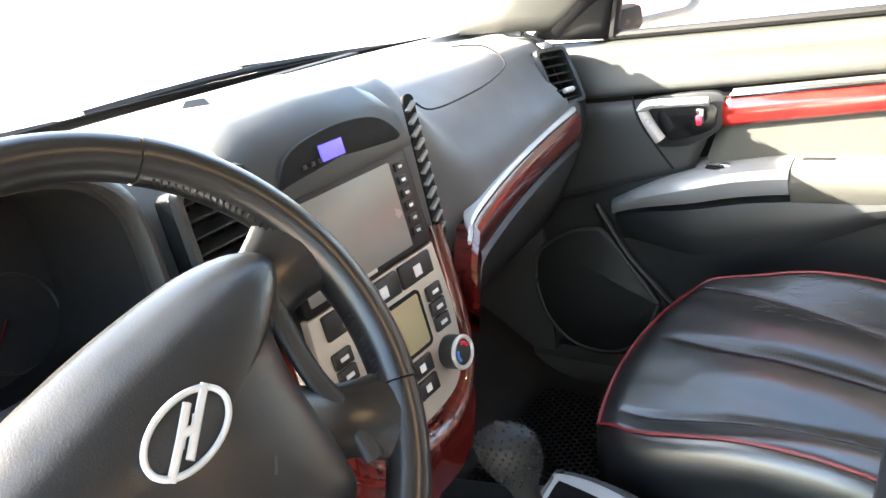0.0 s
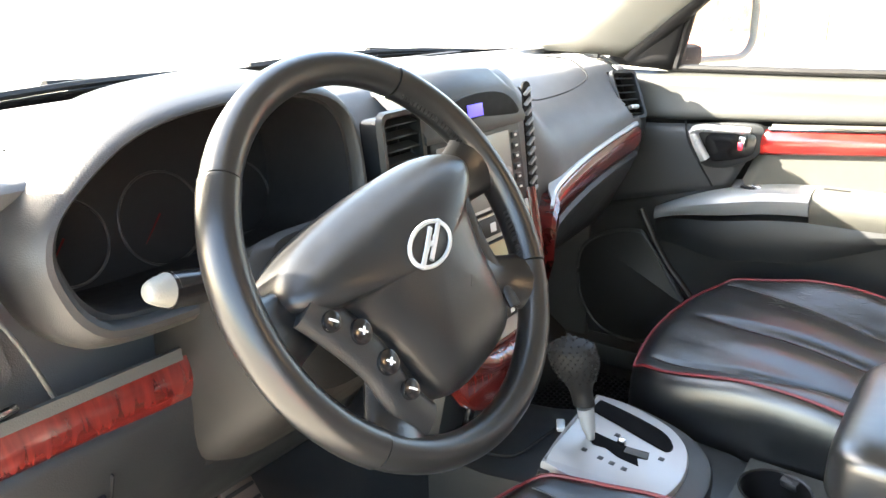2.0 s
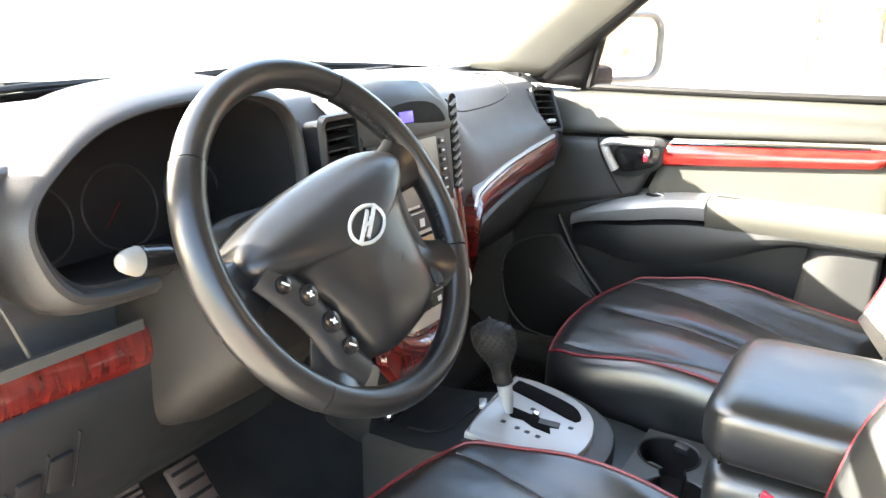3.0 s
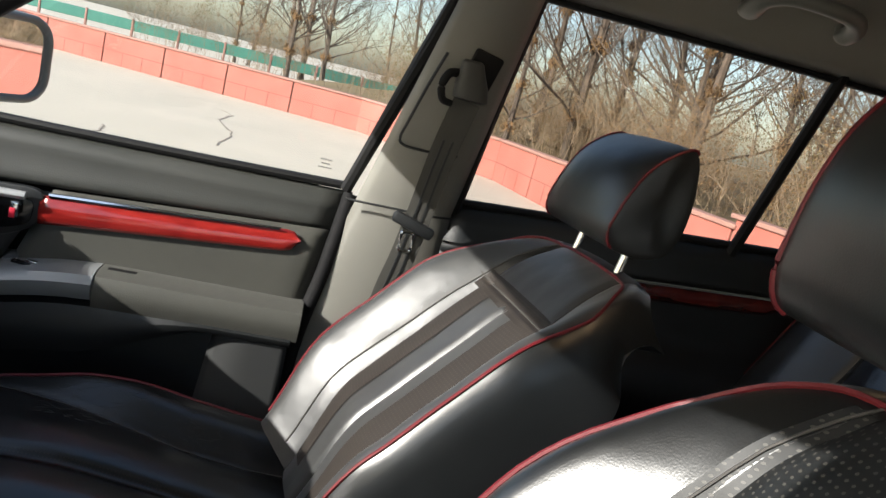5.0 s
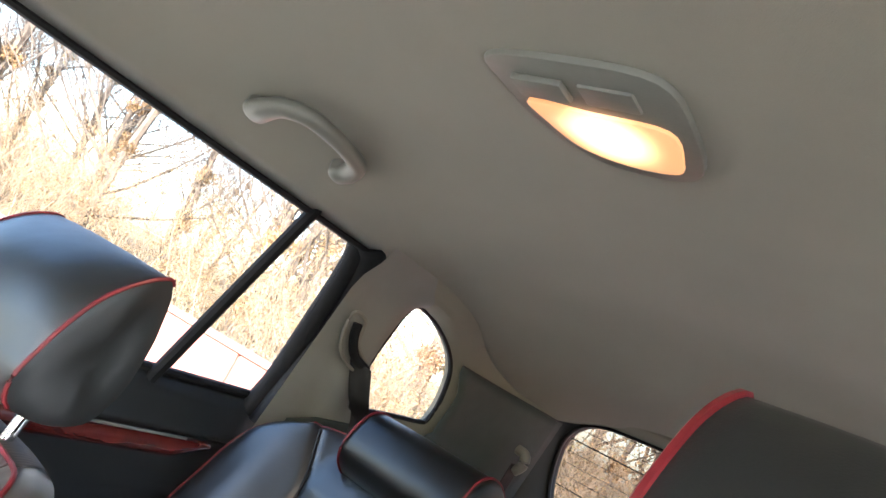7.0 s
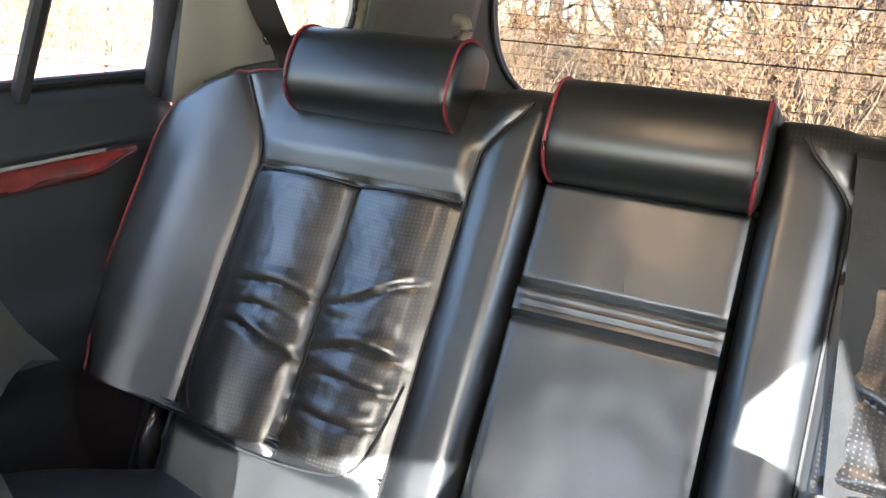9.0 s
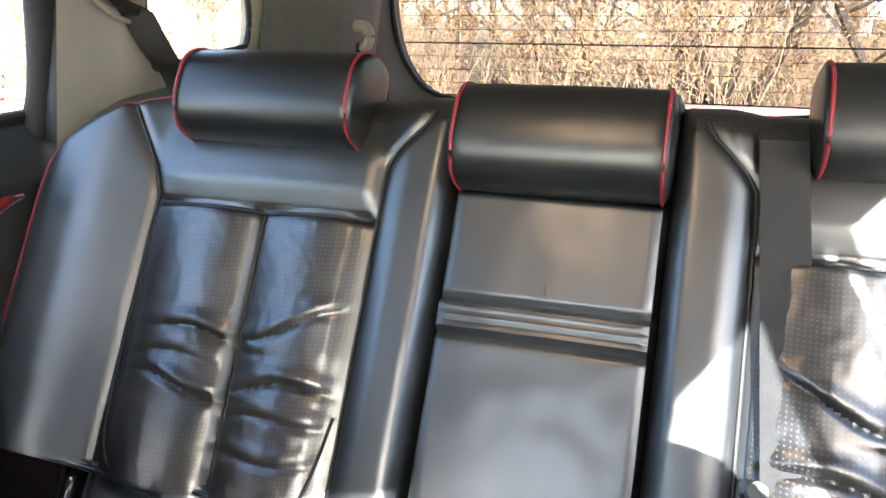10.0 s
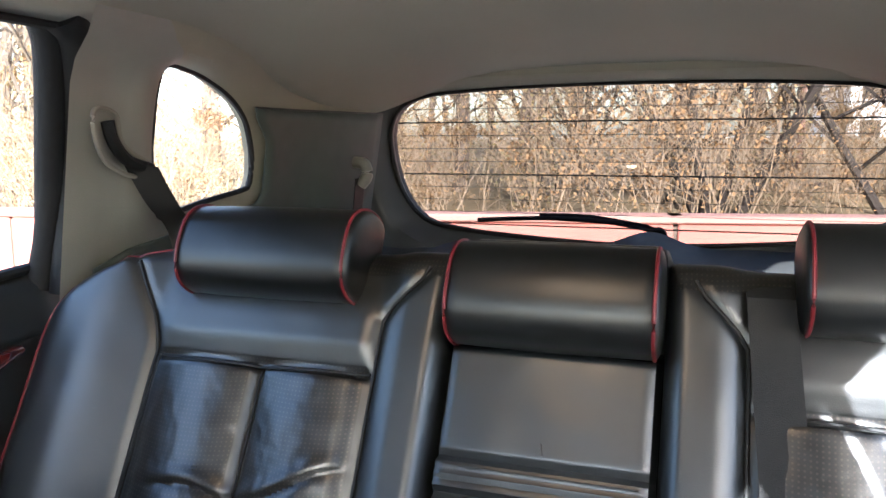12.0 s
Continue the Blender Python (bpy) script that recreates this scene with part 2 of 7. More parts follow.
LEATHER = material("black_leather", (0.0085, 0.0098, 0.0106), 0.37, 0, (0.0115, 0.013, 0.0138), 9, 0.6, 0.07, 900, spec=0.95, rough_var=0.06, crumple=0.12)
LEATHER_WORN = material("worn_black_leather", (0.006, 0.0066, 0.0072), 0.31, 0, (0.017, 0.018, 0.0185), 14, 0.7, 0.06, 700, spec=1.0, rough_var=0.04, crumple=0.12)
REAR_LEATHER = material("soft_black_leather", (0.006, 0.0068, 0.0074), 0.39, 0, (0.0105, 0.012, 0.0128), 9, 0.6, 0.08, 700, spec=1.0, rough_var=0.03, crumple=0.08)
# leather paled for dust and for windscreen glare, both in the base colour
DUSTY_GLARE = material("dusty_glare_leather", (0.03, 0.0302, 0.0295), 0.42, 0, (0.042, 0.0415, 0.04), 7, 0.5, 0.015, 520, spec=0.7, sheen=0.2, crumple=0.08)
QUARTER = material("grey_beige_plastic", (0.215, 0.2, 0.172), 0.65, 0, (0.185, 0.172, 0.148), 6, 0.5, 0.1, 500, voronoi=True)
HANDLE = material("worn_grey_plastic", (0.185, 0.184, 0.158), 0.42, 0, (0.155, 0.154, 0.131), 14, 0.5, 0.06, 500, voronoi=True)
PERFORATED = dotted(material("perforated_leather", (0.005, 0.0053, 0.0057), 0.31, 0, (0.009, 0.0095, 0.01), 9, 0.5, 0.10, 700, spec=0.8, rough_var=0.07, crumple=0.2), 0.0052, 0.2, (0.045, 0.036, 0.028))
MESHED = dotted(material("perforated_back_panel", (0.026, 0.0215, 0.0185), 0.6, 0, (0.036, 0.030, 0.026), 9, 0.5, 0.05, 420, spec=0.3), 0.005, 0.2, (0.05, 0.041, 0.033))
NET = dotted(material("coarse_perforated_leather", (0.012, 0.013, 0.0135), 0.5, 0, (0.02, 0.021, 0.021), 9, 0.5, spec=0.4), 0.0056, 0.19, (0.065, 0.062, 0.056))
PIPING = material("red_piping", (0.145, 0.009, 0.014), 0.5, 0, (0.095, 0.006, 0.01), 30, 0.5)
THREAD = material("grey_thread", (0.07, 0.066, 0.062), 0.8)
DASH = material("dark_grey_dash", (0.046, 0.0475, 0.049), 0.5, 0, (0.058, 0.058, 0.057), 6, 0.5, 0.1, 700, voronoi=True, sheen=0.2)
CHARCOAL = material("charcoal_plastic", (0.0115, 0.013, 0.014), 0.45, 0, (0.0185, 0.02, 0.021), 8, 0.6, 0.09, 700, voronoi=True)
DOOR_GREY = material("door_grey_plastic", (0.03, 0.0315, 0.032), 0.52, 0, (0.042, 0.042, 0.041), 6, 0.6, 0.09, 700, voronoi=True)
SILL_GREY = material("upper_door_grey", (0.039, 0.041, 0.0375), 0.5, 0, (0.05, 0.051, 0.0465), 7, 0.5, 0.1, 600, voronoi=True)
BEIGE_CLOTH = material("beige_door_insert", (0.058, 0.058, 0.049), 0.6, 0, (0.047, 0.047, 0.04), 10, 0.5, 0.2, 500, sheen=0.1)
LOWER_PILLAR = material("mid_grey_lower_trim", (0.18, 0.176, 0.156), 0.5, 0, (0.15, 0.147, 0.13), 6, 0.5, 0.1, 500, voronoi=True)
PILLAR = material("light_grey_pillar_trim", (0.22, 0.215, 0.193), 0.55, 0, (0.185, 0.18, 0.162), 6, 0.5, 0.1, 500, voronoi=True)
HEADLINER = material("grey_beige_headliner", (0.246, 0.228, 0.178), 0.95, 0, (0.2, 0.186, 0.145), 5, 0.5, 0.3, 900, spec=0.1, sheen=0.2)
SILVER = material("silver_plastic", (0.52, 0.53, 0.53), 0.32, 0.35, (0.44, 0.45, 0.45), 10, 0.4)
PANEL_SILVER = material("champagne_panel", (0.5, 0.475, 0.42), 0.38, 0.25, (0.45, 0.42, 0.37), 10, 0.4)
CHROME = material("chrome", (0.75, 0.76, 0.77), 0.12, 1.0, (0.65, 0.66, 0.67), 12, 0.3, rough_var=0.05)
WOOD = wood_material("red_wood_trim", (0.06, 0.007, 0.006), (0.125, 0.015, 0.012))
ARM_SILVER = material("armrest_silver", (0.27, 0.28, 0.285), 0.36, 0.3, (0.23, 0.24, 0.24), 10, 0.4)
# same trim as WOOD, with sunlight on the front door strip in its colour
SUNLIT_WOOD = wood_material("sunlit_red_wood_trim", (0.22, 0.012, 0.011), (0.31, 0.022, 0.018))
BLACK = material("gloss_black", (0.008, 0.008, 0.009), 0.18, 0, (0.012, 0.012, 0.012), 20, 0.5)
FRAME_BLACK = material("satin_black", (0.006, 0.006, 0.0065), 0.4, 0, (0.01, 0.01, 0.01), 20, 0.5, spec=0.3)
MATT_BLACK = material("matt_black", (0.010, 0.010, 0.011), 0.75, 0, (0.016, 0.016, 0.016), 20, 0.5, spec=0.2)
RUBBER = material("black_rubber", (0.008, 0.008, 0.0085), 0.6, 0, (0.013, 0.013, 0.013), 10, 0.5, 0.1, 600, spec=0.3)
CARPET = material("dark_carpet", (0.013, 0.013, 0.0135), 0.95, 0, (0.028, 0.026, 0.024), 18, 0.7, 0.9, 900)
BELT = material("grey_webbing", (0.055, 0.054, 0.048), 0.75, 0, (0.07, 0.068, 0.06), 30, 0.5, 0.5, 900)
BELT_BEIGE = material("beige_webbing", (0.3, 0.29, 0.26), 0.75, 0, (0.25, 0.24, 0.21), 30, 0.5, 0.5, 900)
SCREEN = material("dusty_screen", (0.2, 0.19, 0.18), 0.22, 0, (0.27, 0.25, 0.23), 5, 0.8)
LCD = material("climate_screen", (0.33, 0.29, 0.17), 0.2, 0, (0.4, 0.35, 0.22), 8, 0.6)
WHITE_MARK = material("white_print", (0.75, 0.75, 0.75), 0.6)
RED_MARK = material("red_plastic", (0.6, 0.02, 0.05), 0.4)
BLUE_MARK = material("blue_print", (0.05, 0.2, 0.6), 0.5)
CLOCK = glow("blue_clock", (0.13, 0.11, 0.9), 0.055)
LAMP_LENS = glow("warm_lamp_lens", (1.0, 0.46, 0.19), 0.11)
def lens_glow(m, c, r, low, high):
    """Stronger glow near the bulb behind the lens."""
    n, l = m.node_tree.nodes, m.node_tree.links
    tc, d, mr = n.new("ShaderNodeTexCoord"), n.new("ShaderNodeVectorMath"), n.new("ShaderNodeMapRange")
    d.operation = "DISTANCE"
    d.inputs[1].default_value = c
    mr.interpolation_type = "SMOOTHERSTEP"
    mr.inputs[1].default_value, mr.inputs[2].default_value, mr.inputs[3].default_value, mr.inputs[4].default_value = 0.0, r, high, low
    l.new(tc.outputs["Object"], d.inputs[0])
    l.new(d.outputs["Value"], mr.inputs[0])
    l.new(mr.outputs[0], n["Principled BSDF"].inputs["Emission Strength"])


lens_glow(LAMP_LENS, (0.022, -0.975, 1.545), 0.06, 0.07, 0.7)
LAMP_BULB = glow("lamp_bulb", (1.0, 0.6, 0.28), 0.35)
GLASS = glass_material("clear_glass", (0.93, 0.95, 0.94))
TINTED = glass_material("tinted_glass", (0.78, 0.77, 0.75))
REAR_TINT = glass_material("rear_window_glass", (0.3, 0.278, 0.268))
MID_GREY = material("mid_grey_trim", (0.046, 0.06, 0.053), 0.65, 0, (0.039, 0.051, 0.045), 6, 0.5, 0.1, 500, voronoi=True)
MIRROR = material("mirror_glass", (0.9, 0.9, 0.9), 0.02, 1.0, (0.9, 0.9, 0.9), 1, 0, rough_var=0.0)
PAINT = material("white_paint", (0.78, 0.78, 0.78), 0.3, 0.0, (0.72, 0.72, 0.72), 3, 0.4, coat=0.6)


def lay_uv(ob, fn):
    """Write metres on the surface into the UV map, for patterns of a real size."""
    me = ob.data
    uv = me.uv_layers.new(name="metres")
    for lp in me.loops:
        uv.data[lp.index].uv = fn(me.vertices[lp.vertex_index].co)
    return ob


def mirrored(p, s):
    return Vector((p[0] * s, p[1], p[2]))


# ---- the shell of the cabin ----
def header_y(x):
    """Front edge of the roof, bowed forward in the middle."""
    return -0.13 + 0.26 * max(0, 1 - (x / 0.6) ** 4)


def roof_z(x, y):
    z = 1.552 - 0.105 * abs(x / 0.62) ** 3
    z -= 0.11 * smooth(-y, 1.55, 2.34) + 0.05 * smooth(y, -0.6, 0.0) * max(0, 1 - (x / 0.6) ** 4)
    return z


ceiling = part("ceiling", grid(lambda u, v: (lambda x, y: V(x, y, roof_z(x, y)))(lerp(-0.625, 0.625, u), lerp(header_y(lerp(-0.625, 0.625, u)), -2.33, v)), 40, 60),
               HEADLINER, None, "grey beige woven cloth headliner of the car roof", category="ceiling", kind="structure")
solid(ceiling, 0.02, 1)
roof = part("roof_panel", grid(lambda u, v: (lambda x, y: V(x * 1.06, y + 0.04, roof_z(x, y) + 0.05))(lerp(-0.62, 0.62, u), lerp(header_y(lerp(-0.62, 0.62, u)), -2.49, v)), 16, 20),
            PAINT, None, "white painted steel roof of the car", category="roof", kind="structure")
solid(roof, 0.006, 1)

floor_z = 0.36
floor = part("floor", grid(lambda u, v: V(lerp(-0.7, 0.7, u), lerp(0.62, -2.42, v), floor_z + 0.16 * smooth(lerp(0.62, -2.42, v), 0.3, 0.62) + 0.17 * smooth(-lerp(0.62, -2.42, v), 1.35, 1.55)), 30, 70),
             CARPET, None, "dark charcoal carpet on the cabin floor", category="floor", kind="structure")
solid(floor, 0.02)

# front bulkhead under the dash and the bonnet before the windscreen
bulkhead = part("bulkhead", box((1.42, 0.03, 0.62), pose(0, 0.66, 0.75), 0.005), CARPET, None, "dark felt covered bulkhead behind the footwells", category="wall", kind="structure")


def side_x(z):
    """Half the cabin's width at a height above the window line."""
    return 0.742 - 0.115 * max(z - 1.04, 0) / 0.42


def side_wall(s):
    """Pillars and lower side trim of one side; s is 1 on the passenger's side and -1 on the driver's."""
    where = "passenger" if s > 0 else "driver"
    # front pillar: from the cowl up to the header
    def apil(u, v):
        a = V(0.69, 0.585, 1.07).lerp(V(0.585, -0.13, 1.515), v)
        b = V(0.735, 0.30, 1.06).lerp(V(0.625, -0.22, 1.465), v)
        p = a.lerp(b, u) + V(-0.03 * math.sin(math.pi * u), 0, 0.01 * math.sin(math.pi * u))
        return mirrored(p, s)
    ob = part("front_pillar", grid(apil, 8, 16), PILLAR, None, "light grey beige plastic trim on the windscreen pillar", category="pillar", kind="structure")
    solid(ob, 0.03, -1 if s > 0 else 1)
    part("pillar_seal", tube(curve_points([mirrored(p, s) for p in (V(0.742, 0.31, 1.06), V(0.694, 0.07, 1.258), V(0.628, -0.215, 1.468))], 6), 0.02, 10), MATT_BLACK, ob, "black rubber seal")
    # middle pillar above and below the window line
    def bpil(u, v):
        z = lerp(0.40, 1.485, v)
        k = smooth(z, 0.4, 1.5)
        yf = lerp(-0.425, -0.585, min(max((z - 0.75) / 0.7, 0), 1))
        yb = lerp(-0.665, -0.71, min(max((z - 1.05) / 0.42, 0), 1))
        x = side_x(z) - 0.025 - 0.022 * math.sin(math.pi * u) ** 0.7
        return mirrored(V(x, lerp(yf, yb, u), z), s)
    pil = thing("middle_pillar", (0.7 * s, -0.58, 0.4), "light grey plastic trim on the pillar between the doors", "pillar", kind="structure")
    panel = solid(part("trim_panel", grid(bpil, 10, 120), PILLAR, pil, "light grey upper trim over a darker lower part"), 0.04)
    panel.data.materials.append(LOWER_PILLAR)
    for p in panel.data.polygons:
        p.material_index = int(p.center.z < 1.043)
    if s > 0:
        part("lower_seam", tube(curve_points([V(0.69, -0.472, 1.042), V(0.672, -0.558, 1.046), V(0.672, -0.62, 1.046), V(0.685, -0.66, 1.047)], 6), 0.0022, 6), CHARCOAL, pil)
    # black seals along the pillar
    for ya, yb in ((-0.472, -0.592), (-0.672, -0.712)):
        part("door_seal", tube(curve_points([mirrored(V(0.737, ya, 1.05), s), mirrored(V(0.695, lerp(ya, yb, 0.5), 1.26), s), mirrored(V(0.632, yb, 1.47), s)], 6), 0.011, 8), RUBBER, pil, "black rubber seal")
    # rear quarter with its small window
    yz = [(-1.606, 1.407), (-1.66, 1.407), (-1.715, 1.395), (-1.785, 1.368), (-1.835, 1.332), (-1.862, 1.285), (-1.873, 1.245), (-1.87, 1.215), (-1.855, 1.203),
          (-1.74, 1.190), (-1.63, 1.174), (-1.612, 1.176), (-1.598, 1.225), (-1.590, 1.29), (-1.592, 1.355)]
    px = lambda z: 0.672 - 0.16 * (z - 1.1)
    inner = resample([V(0, y, z) for y, z in curve_points_2d(yz)], 64)
    cy, cz = -1.73, 1.29
    outer = []
    for p in inner:
        d = Vector((p.y - cy, p.z - cz)).normalized()
        ks = [((-1.425 if d.x > 0 else -2.32) - cy) / d.x if abs(d.x) > 1e-6 else 9, ((1.472 if d.y > 0 else 0.86) - cz) / d.y if abs(d.y) > 1e-6 else 9]
        k = min(ks)
        outer.append((cy + d.x * k, cz + d.y * k))
    qx = lambda y, z: px(z) - 0.05 * smooth(-y, 1.95, 2.3) - 0.035 * smooth(z, 1.38, 1.46)
    bm = bmesh.new()
    rows = []
    for k in range(9):
        t = (k / 8) ** 1.0
        rows.append([mirrored(V(qx(lerp(p.y, o[0], t), lerp(p.z, o[1], t)) - 0.012 * math.sin(math.pi * min(t * 2.2, 1)), lerp(p.y, o[0], t), lerp(p.z, o[1], t)), s) for p, o in zip(inner, outer)])
    lip = [mirrored(V(px(p.z) + 0.02, p.y, p.z), s) for p in inner]
    vs = [[bm.verts.new(p) for p in r] for r in [lip] + rows]
    strip_faces(bm, vs, True, False)
    quarter = thing("rear_quarter_trim", (0.67 * s, -1.8, 0.9), "light grey plastic trim round the rear quarter window", "pillar", kind="structure")
    ob = part("trim_panel", bm, HEADLINER, quarter)
    ob.data.materials.append(MID_GREY)
    ob.data.materials.append(PILLAR)

    def rear_trim(u, v):
        z = lerp(0.88, 1.353, v)
        y = lerp(-1.888 + 0.05 * smooth(z, 1.28, 1.353) + 0.42 * (1 - smooth(z, 1.12, 1.185)), -2.30, u)
        return mirrored(V(qx(y, z) - 0.017, y, z), s)
    solid(part("rear_trim", grid(rear_trim, 12, 24), MID_GREY, quarter, "mid grey trim behind the window"), 0.003)
    part("trim_seam", tube([rear_trim(k / 10, 1.0) for k in range(11)], 0.0018, 6), CHARCOAL, quarter)
    for p in ob.data.polygons:
        d = (inner[p.index % 64] - V(0, cy, cz)).normalized()
        p.material_index = 2 if d.y > 0 and d.z < 0.69 else 0
    seal = [mirrored(V(px(p.z) + 0.004, p.y, p.z), s) for p in inner]
    part("window_seal", tube(seal, 0.006, 6, True), RUBBER, quarter, "black rubber seal")
    w = part("window_pane", ring_sheet([mirrored(V(px(cz) + 0.012, p.y * 0.02 + cy * 0.98, p.z * 0.02 + cz * 0.98), s) for p in inner], [mirrored(V(px(p.z) + 0.012, p.y, p.z), s) for p in inner]), TINTED, quarter, "lightly tinted window glass")
    w.visible_shadow = False
    # curved seam between the quarter trim and the pillar before it, and lower cargo side
    part("seam", tube(curve_points([mirrored(V(0.612, -1.455, 1.437), s), mirrored(V(0.606, -1.53, 1.425), s), mirrored(V(0.607, -1.6, 1.412), s)], 6), 0.0016, 6), CHARCOAL, quarter)
    part("cargo_side", box((0.03, 0.9, 0.52), pose(0.675 * s, -1.88, 0.72), 0.01), DOOR_GREY, quarter)
    # roof rail that closes the gap between headliner and glass
    def rail(u, v):
        y = lerp(-0.13, -1.64, v)
        p = V(0.60, y, roof_z(0.60, y) + 0.004).lerp(V(0.655, y, 1.476), u)
        return mirrored(p + V(0.004, 0, -0.006) * math.sin(math.pi * u), s)
    ob = part("roof_rail", grid(rail, 6, 20), HEADLINER, None, "cloth covered roof rail above the doors", category="roof rail", kind="structure")
    solid(ob, 0.02, 1 if s > 0 else -1)
    part("rail_seal", tube([mirrored(V(0.630, lerp(-0.15, -1.46, k / 12), 1.441), s) for k in range(13)], 0.007, 8), RUBBER, ob, "black rubber seal")


def curve_points_2d(yz):
    return [(p.x, p.y) for p in curve_points([V(a, b, 0) for a, b in yz], 6, True)]


side_wall(1)
side_wall(-1)

# kick panels beside the footwells
for s in (1, -1):
    part("kick_panel", box((0.03, 0.36, 0.74), pose(0.715 * s, 0.545, 0.71), 0.01), DOOR_GREY, None, "dark grey kick panel beside the footwell", category="wall", kind="structure")

# sills under the doors
for s in (1, -1):
    part("door_sill", box((0.12, 2.0, 0.1), pose(0.74 * s, -0.5, 0.36), 0.02), DOOR_GREY, None, "dark grey plastic door sill", category="sill", kind="structure")


# ---- tailgate with the rear window ----
def tailgate():
    t = thing("tailgate", (0, -2.36, 0.5), "closed tailgate with grey trim round a wide heated rear window", "tailgate", kind="structure")
    half = [(0.0, 1.413), (0.2, 1.411), (0.35, 1.405), (0.47, 1.395), (0.535, 1.37), (0.566, 1.325), (0.572, 1.27), (0.562, 1.19), (0.535, 1.13), (0.49, 1.09), (0.4, 1.072), (0.3, 1.062), (0.15, 1.052), (0.0, 1.047)]
    pts = half + [(-x, z) for x, z in half[-2:0:-1]]
    gy = lambda z: -2.352 - 0.25 * (1.41 - z)
    inner = resample([V(x, 0, z) for x, z in curve_points_2d(pts)], 96)
    rows = []
    for k in range(7):
        q = k / 6
        ring = []
        for p in inner:
            d = Vector((p.x, p.z - 1.23))
            k1 = min(0.665 / abs(d.x) if abs(d.x) > 1e-5 else 9, (1.447 - 1.23) / d.y if d.y > 1e-5 else (1.23 - 0.95) / -d.y if d.y < -1e-5 else 9)
            x, z = lerp(p.x, d.x * k1, q), lerp(p.z, 1.23 + d.y * k1, q)
            ring.append(V(x, gy(z) + 0.02 + 0.075 * smooth(q, 0.0, 0.45), z))
        rows.append(ring)
    lip = [V(p.x, gy(p.z) - 0.02, p.z) for p in inner]
    bm = bmesh.new()
    strip_faces(bm, [[bm.verts.new(p) for p in r] for r in [lip] + rows], True, False)
    ob = part("window_surround", bm, DOOR_GREY, t)
    ob.data.materials.append(HEADLINER)
    for p in ob.data.polygons:
        p.material_index = 1 if p.index >= 96 and inner[p.index % 96].z > 1.385 else 0
    part("window_seal", tube([V(p.x, gy(p.z) + 0.022, p.z) for p in inner], 0.006, 6, True), RUBBER, t, "black rubber seal")
    pane = part("window_pane", ring_sheet([V(p.x * 0.02, gy(1.23), 1.23 + (p.z - 1.23) * 0.02) for p in inner], [V(p.x, gy(p.z), p.z) for p in inner]), REAR_TINT, t, "darker tinted heated glass")
    pane.visible_shadow = False
    for k in range(11):
        z = 1.085 + 0.031 * k
        w = 0.5 if k < 1 else 0.555 - max(0, k - 8) * 0.03
        part("heating_wire", tube([V(lerp(-w, w, i / 8), gy(z) + 0.003, z) for i in range(9)], 0.0007 if k % 4 else 0.0017, 4), MATT_BLACK, t, "thin dark heating wire")
    # inner lower trim and the hump over the wiper motor
    def low(u, v):
        x = lerp(-0.66, 0.66, u)
        top = 1.045 + 0.016 * (x / 0.55) ** 2 + 0.037 * bell(x, -0.045, 0.075)
        z = lerp(top, 0.6, v)
        return V(x, gy(1.06) + 0.03 + 0.1 * smooth(v, 0, 0.1), z)
    solid(part("lower_trim", grid(low, 60, 8), DOOR_GREY, t), 0.01)
    lamp = part("top_lamp", box((0.128, 0.02, 0.008), pose(0.002, -2.302, 1.425), 0.003), material("pale_lens", (0.75, 0.6, 0.5), 0.3), t, "small pale lens at the header")
    part("lamp_rim", box((0.05, 0.024, 0.006), pose(0.04, -2.3, 1.431), 0.002), MATT_BLACK, lamp)
    for x in (-0.42, -0.2, 0.21, 0.42):
        part("trim_clip", drum(0.012, 0.006, pose(x, -2.27, 1.432), 16, 0.002), HEADLINER, t)
    return t


tailgate()

# wiper on the rear window, outside
wiper = thing("rear_wiper", (0.02, -2.46, 1.07), "black wiper blade lying on the rear window outside", "wiper")
part("blade", tube(curve_points([V(0.37, -2.43, 1.095), V(0.2, -2.44, 1.103), V(0.02, -2.445, 1.096)], 6), 0.006, 6), RUBBER, wiper)
part("arm", tube(curve_points([V(0.22, -2.455, 1.106), V(0.1, -2.46, 1.104), V(-0.03, -2.46, 1.085), V(-0.06, -2.455, 1.07)], 6), 0.009, 6), MATT_BLACK, wiper)
part("hub", drum(0.022, 0.03, pose(-0.06, -2.46, 1.065, 90), 16, 0.004), MATT_BLACK, wiper)

# ---- windscreen ----
def screen_pt(u, v):
    x = lerp(-1, 1, u)
    w = lerp(0.70, 0.60, v)
    y = lerp(0.66, 0.13, v) - 0.13 * (1 - v) * x * x - 0.26 * v * x ** 4
    return V(x * w, y, lerp(1.085, 1.51, v) - 0.012 * x * x + 0.015 * v * x ** 4)


ws = part("windscreen", grid(screen_pt, 16, 12), GLASS, None, "clear laminated windscreen", category="windscreen", kind="structure")
ws.visible_shadow = False
solid(part("screen_band", grid(lambda u, v: screen_pt(u, lerp(-0.02, 0.02, v)) - V(0, 0.004, 0.003), 24, 3), MATT_BLACK, ws, "black band along the foot of the windscreen"), 0.002)
part("header_band", ribbon([screen_pt(k / 16, 0.99) - V(0, 0, 0.004) for k in range(17)], 0.05, 0.012, (0, -0.6, 0.25)), HEADLINER, ws)

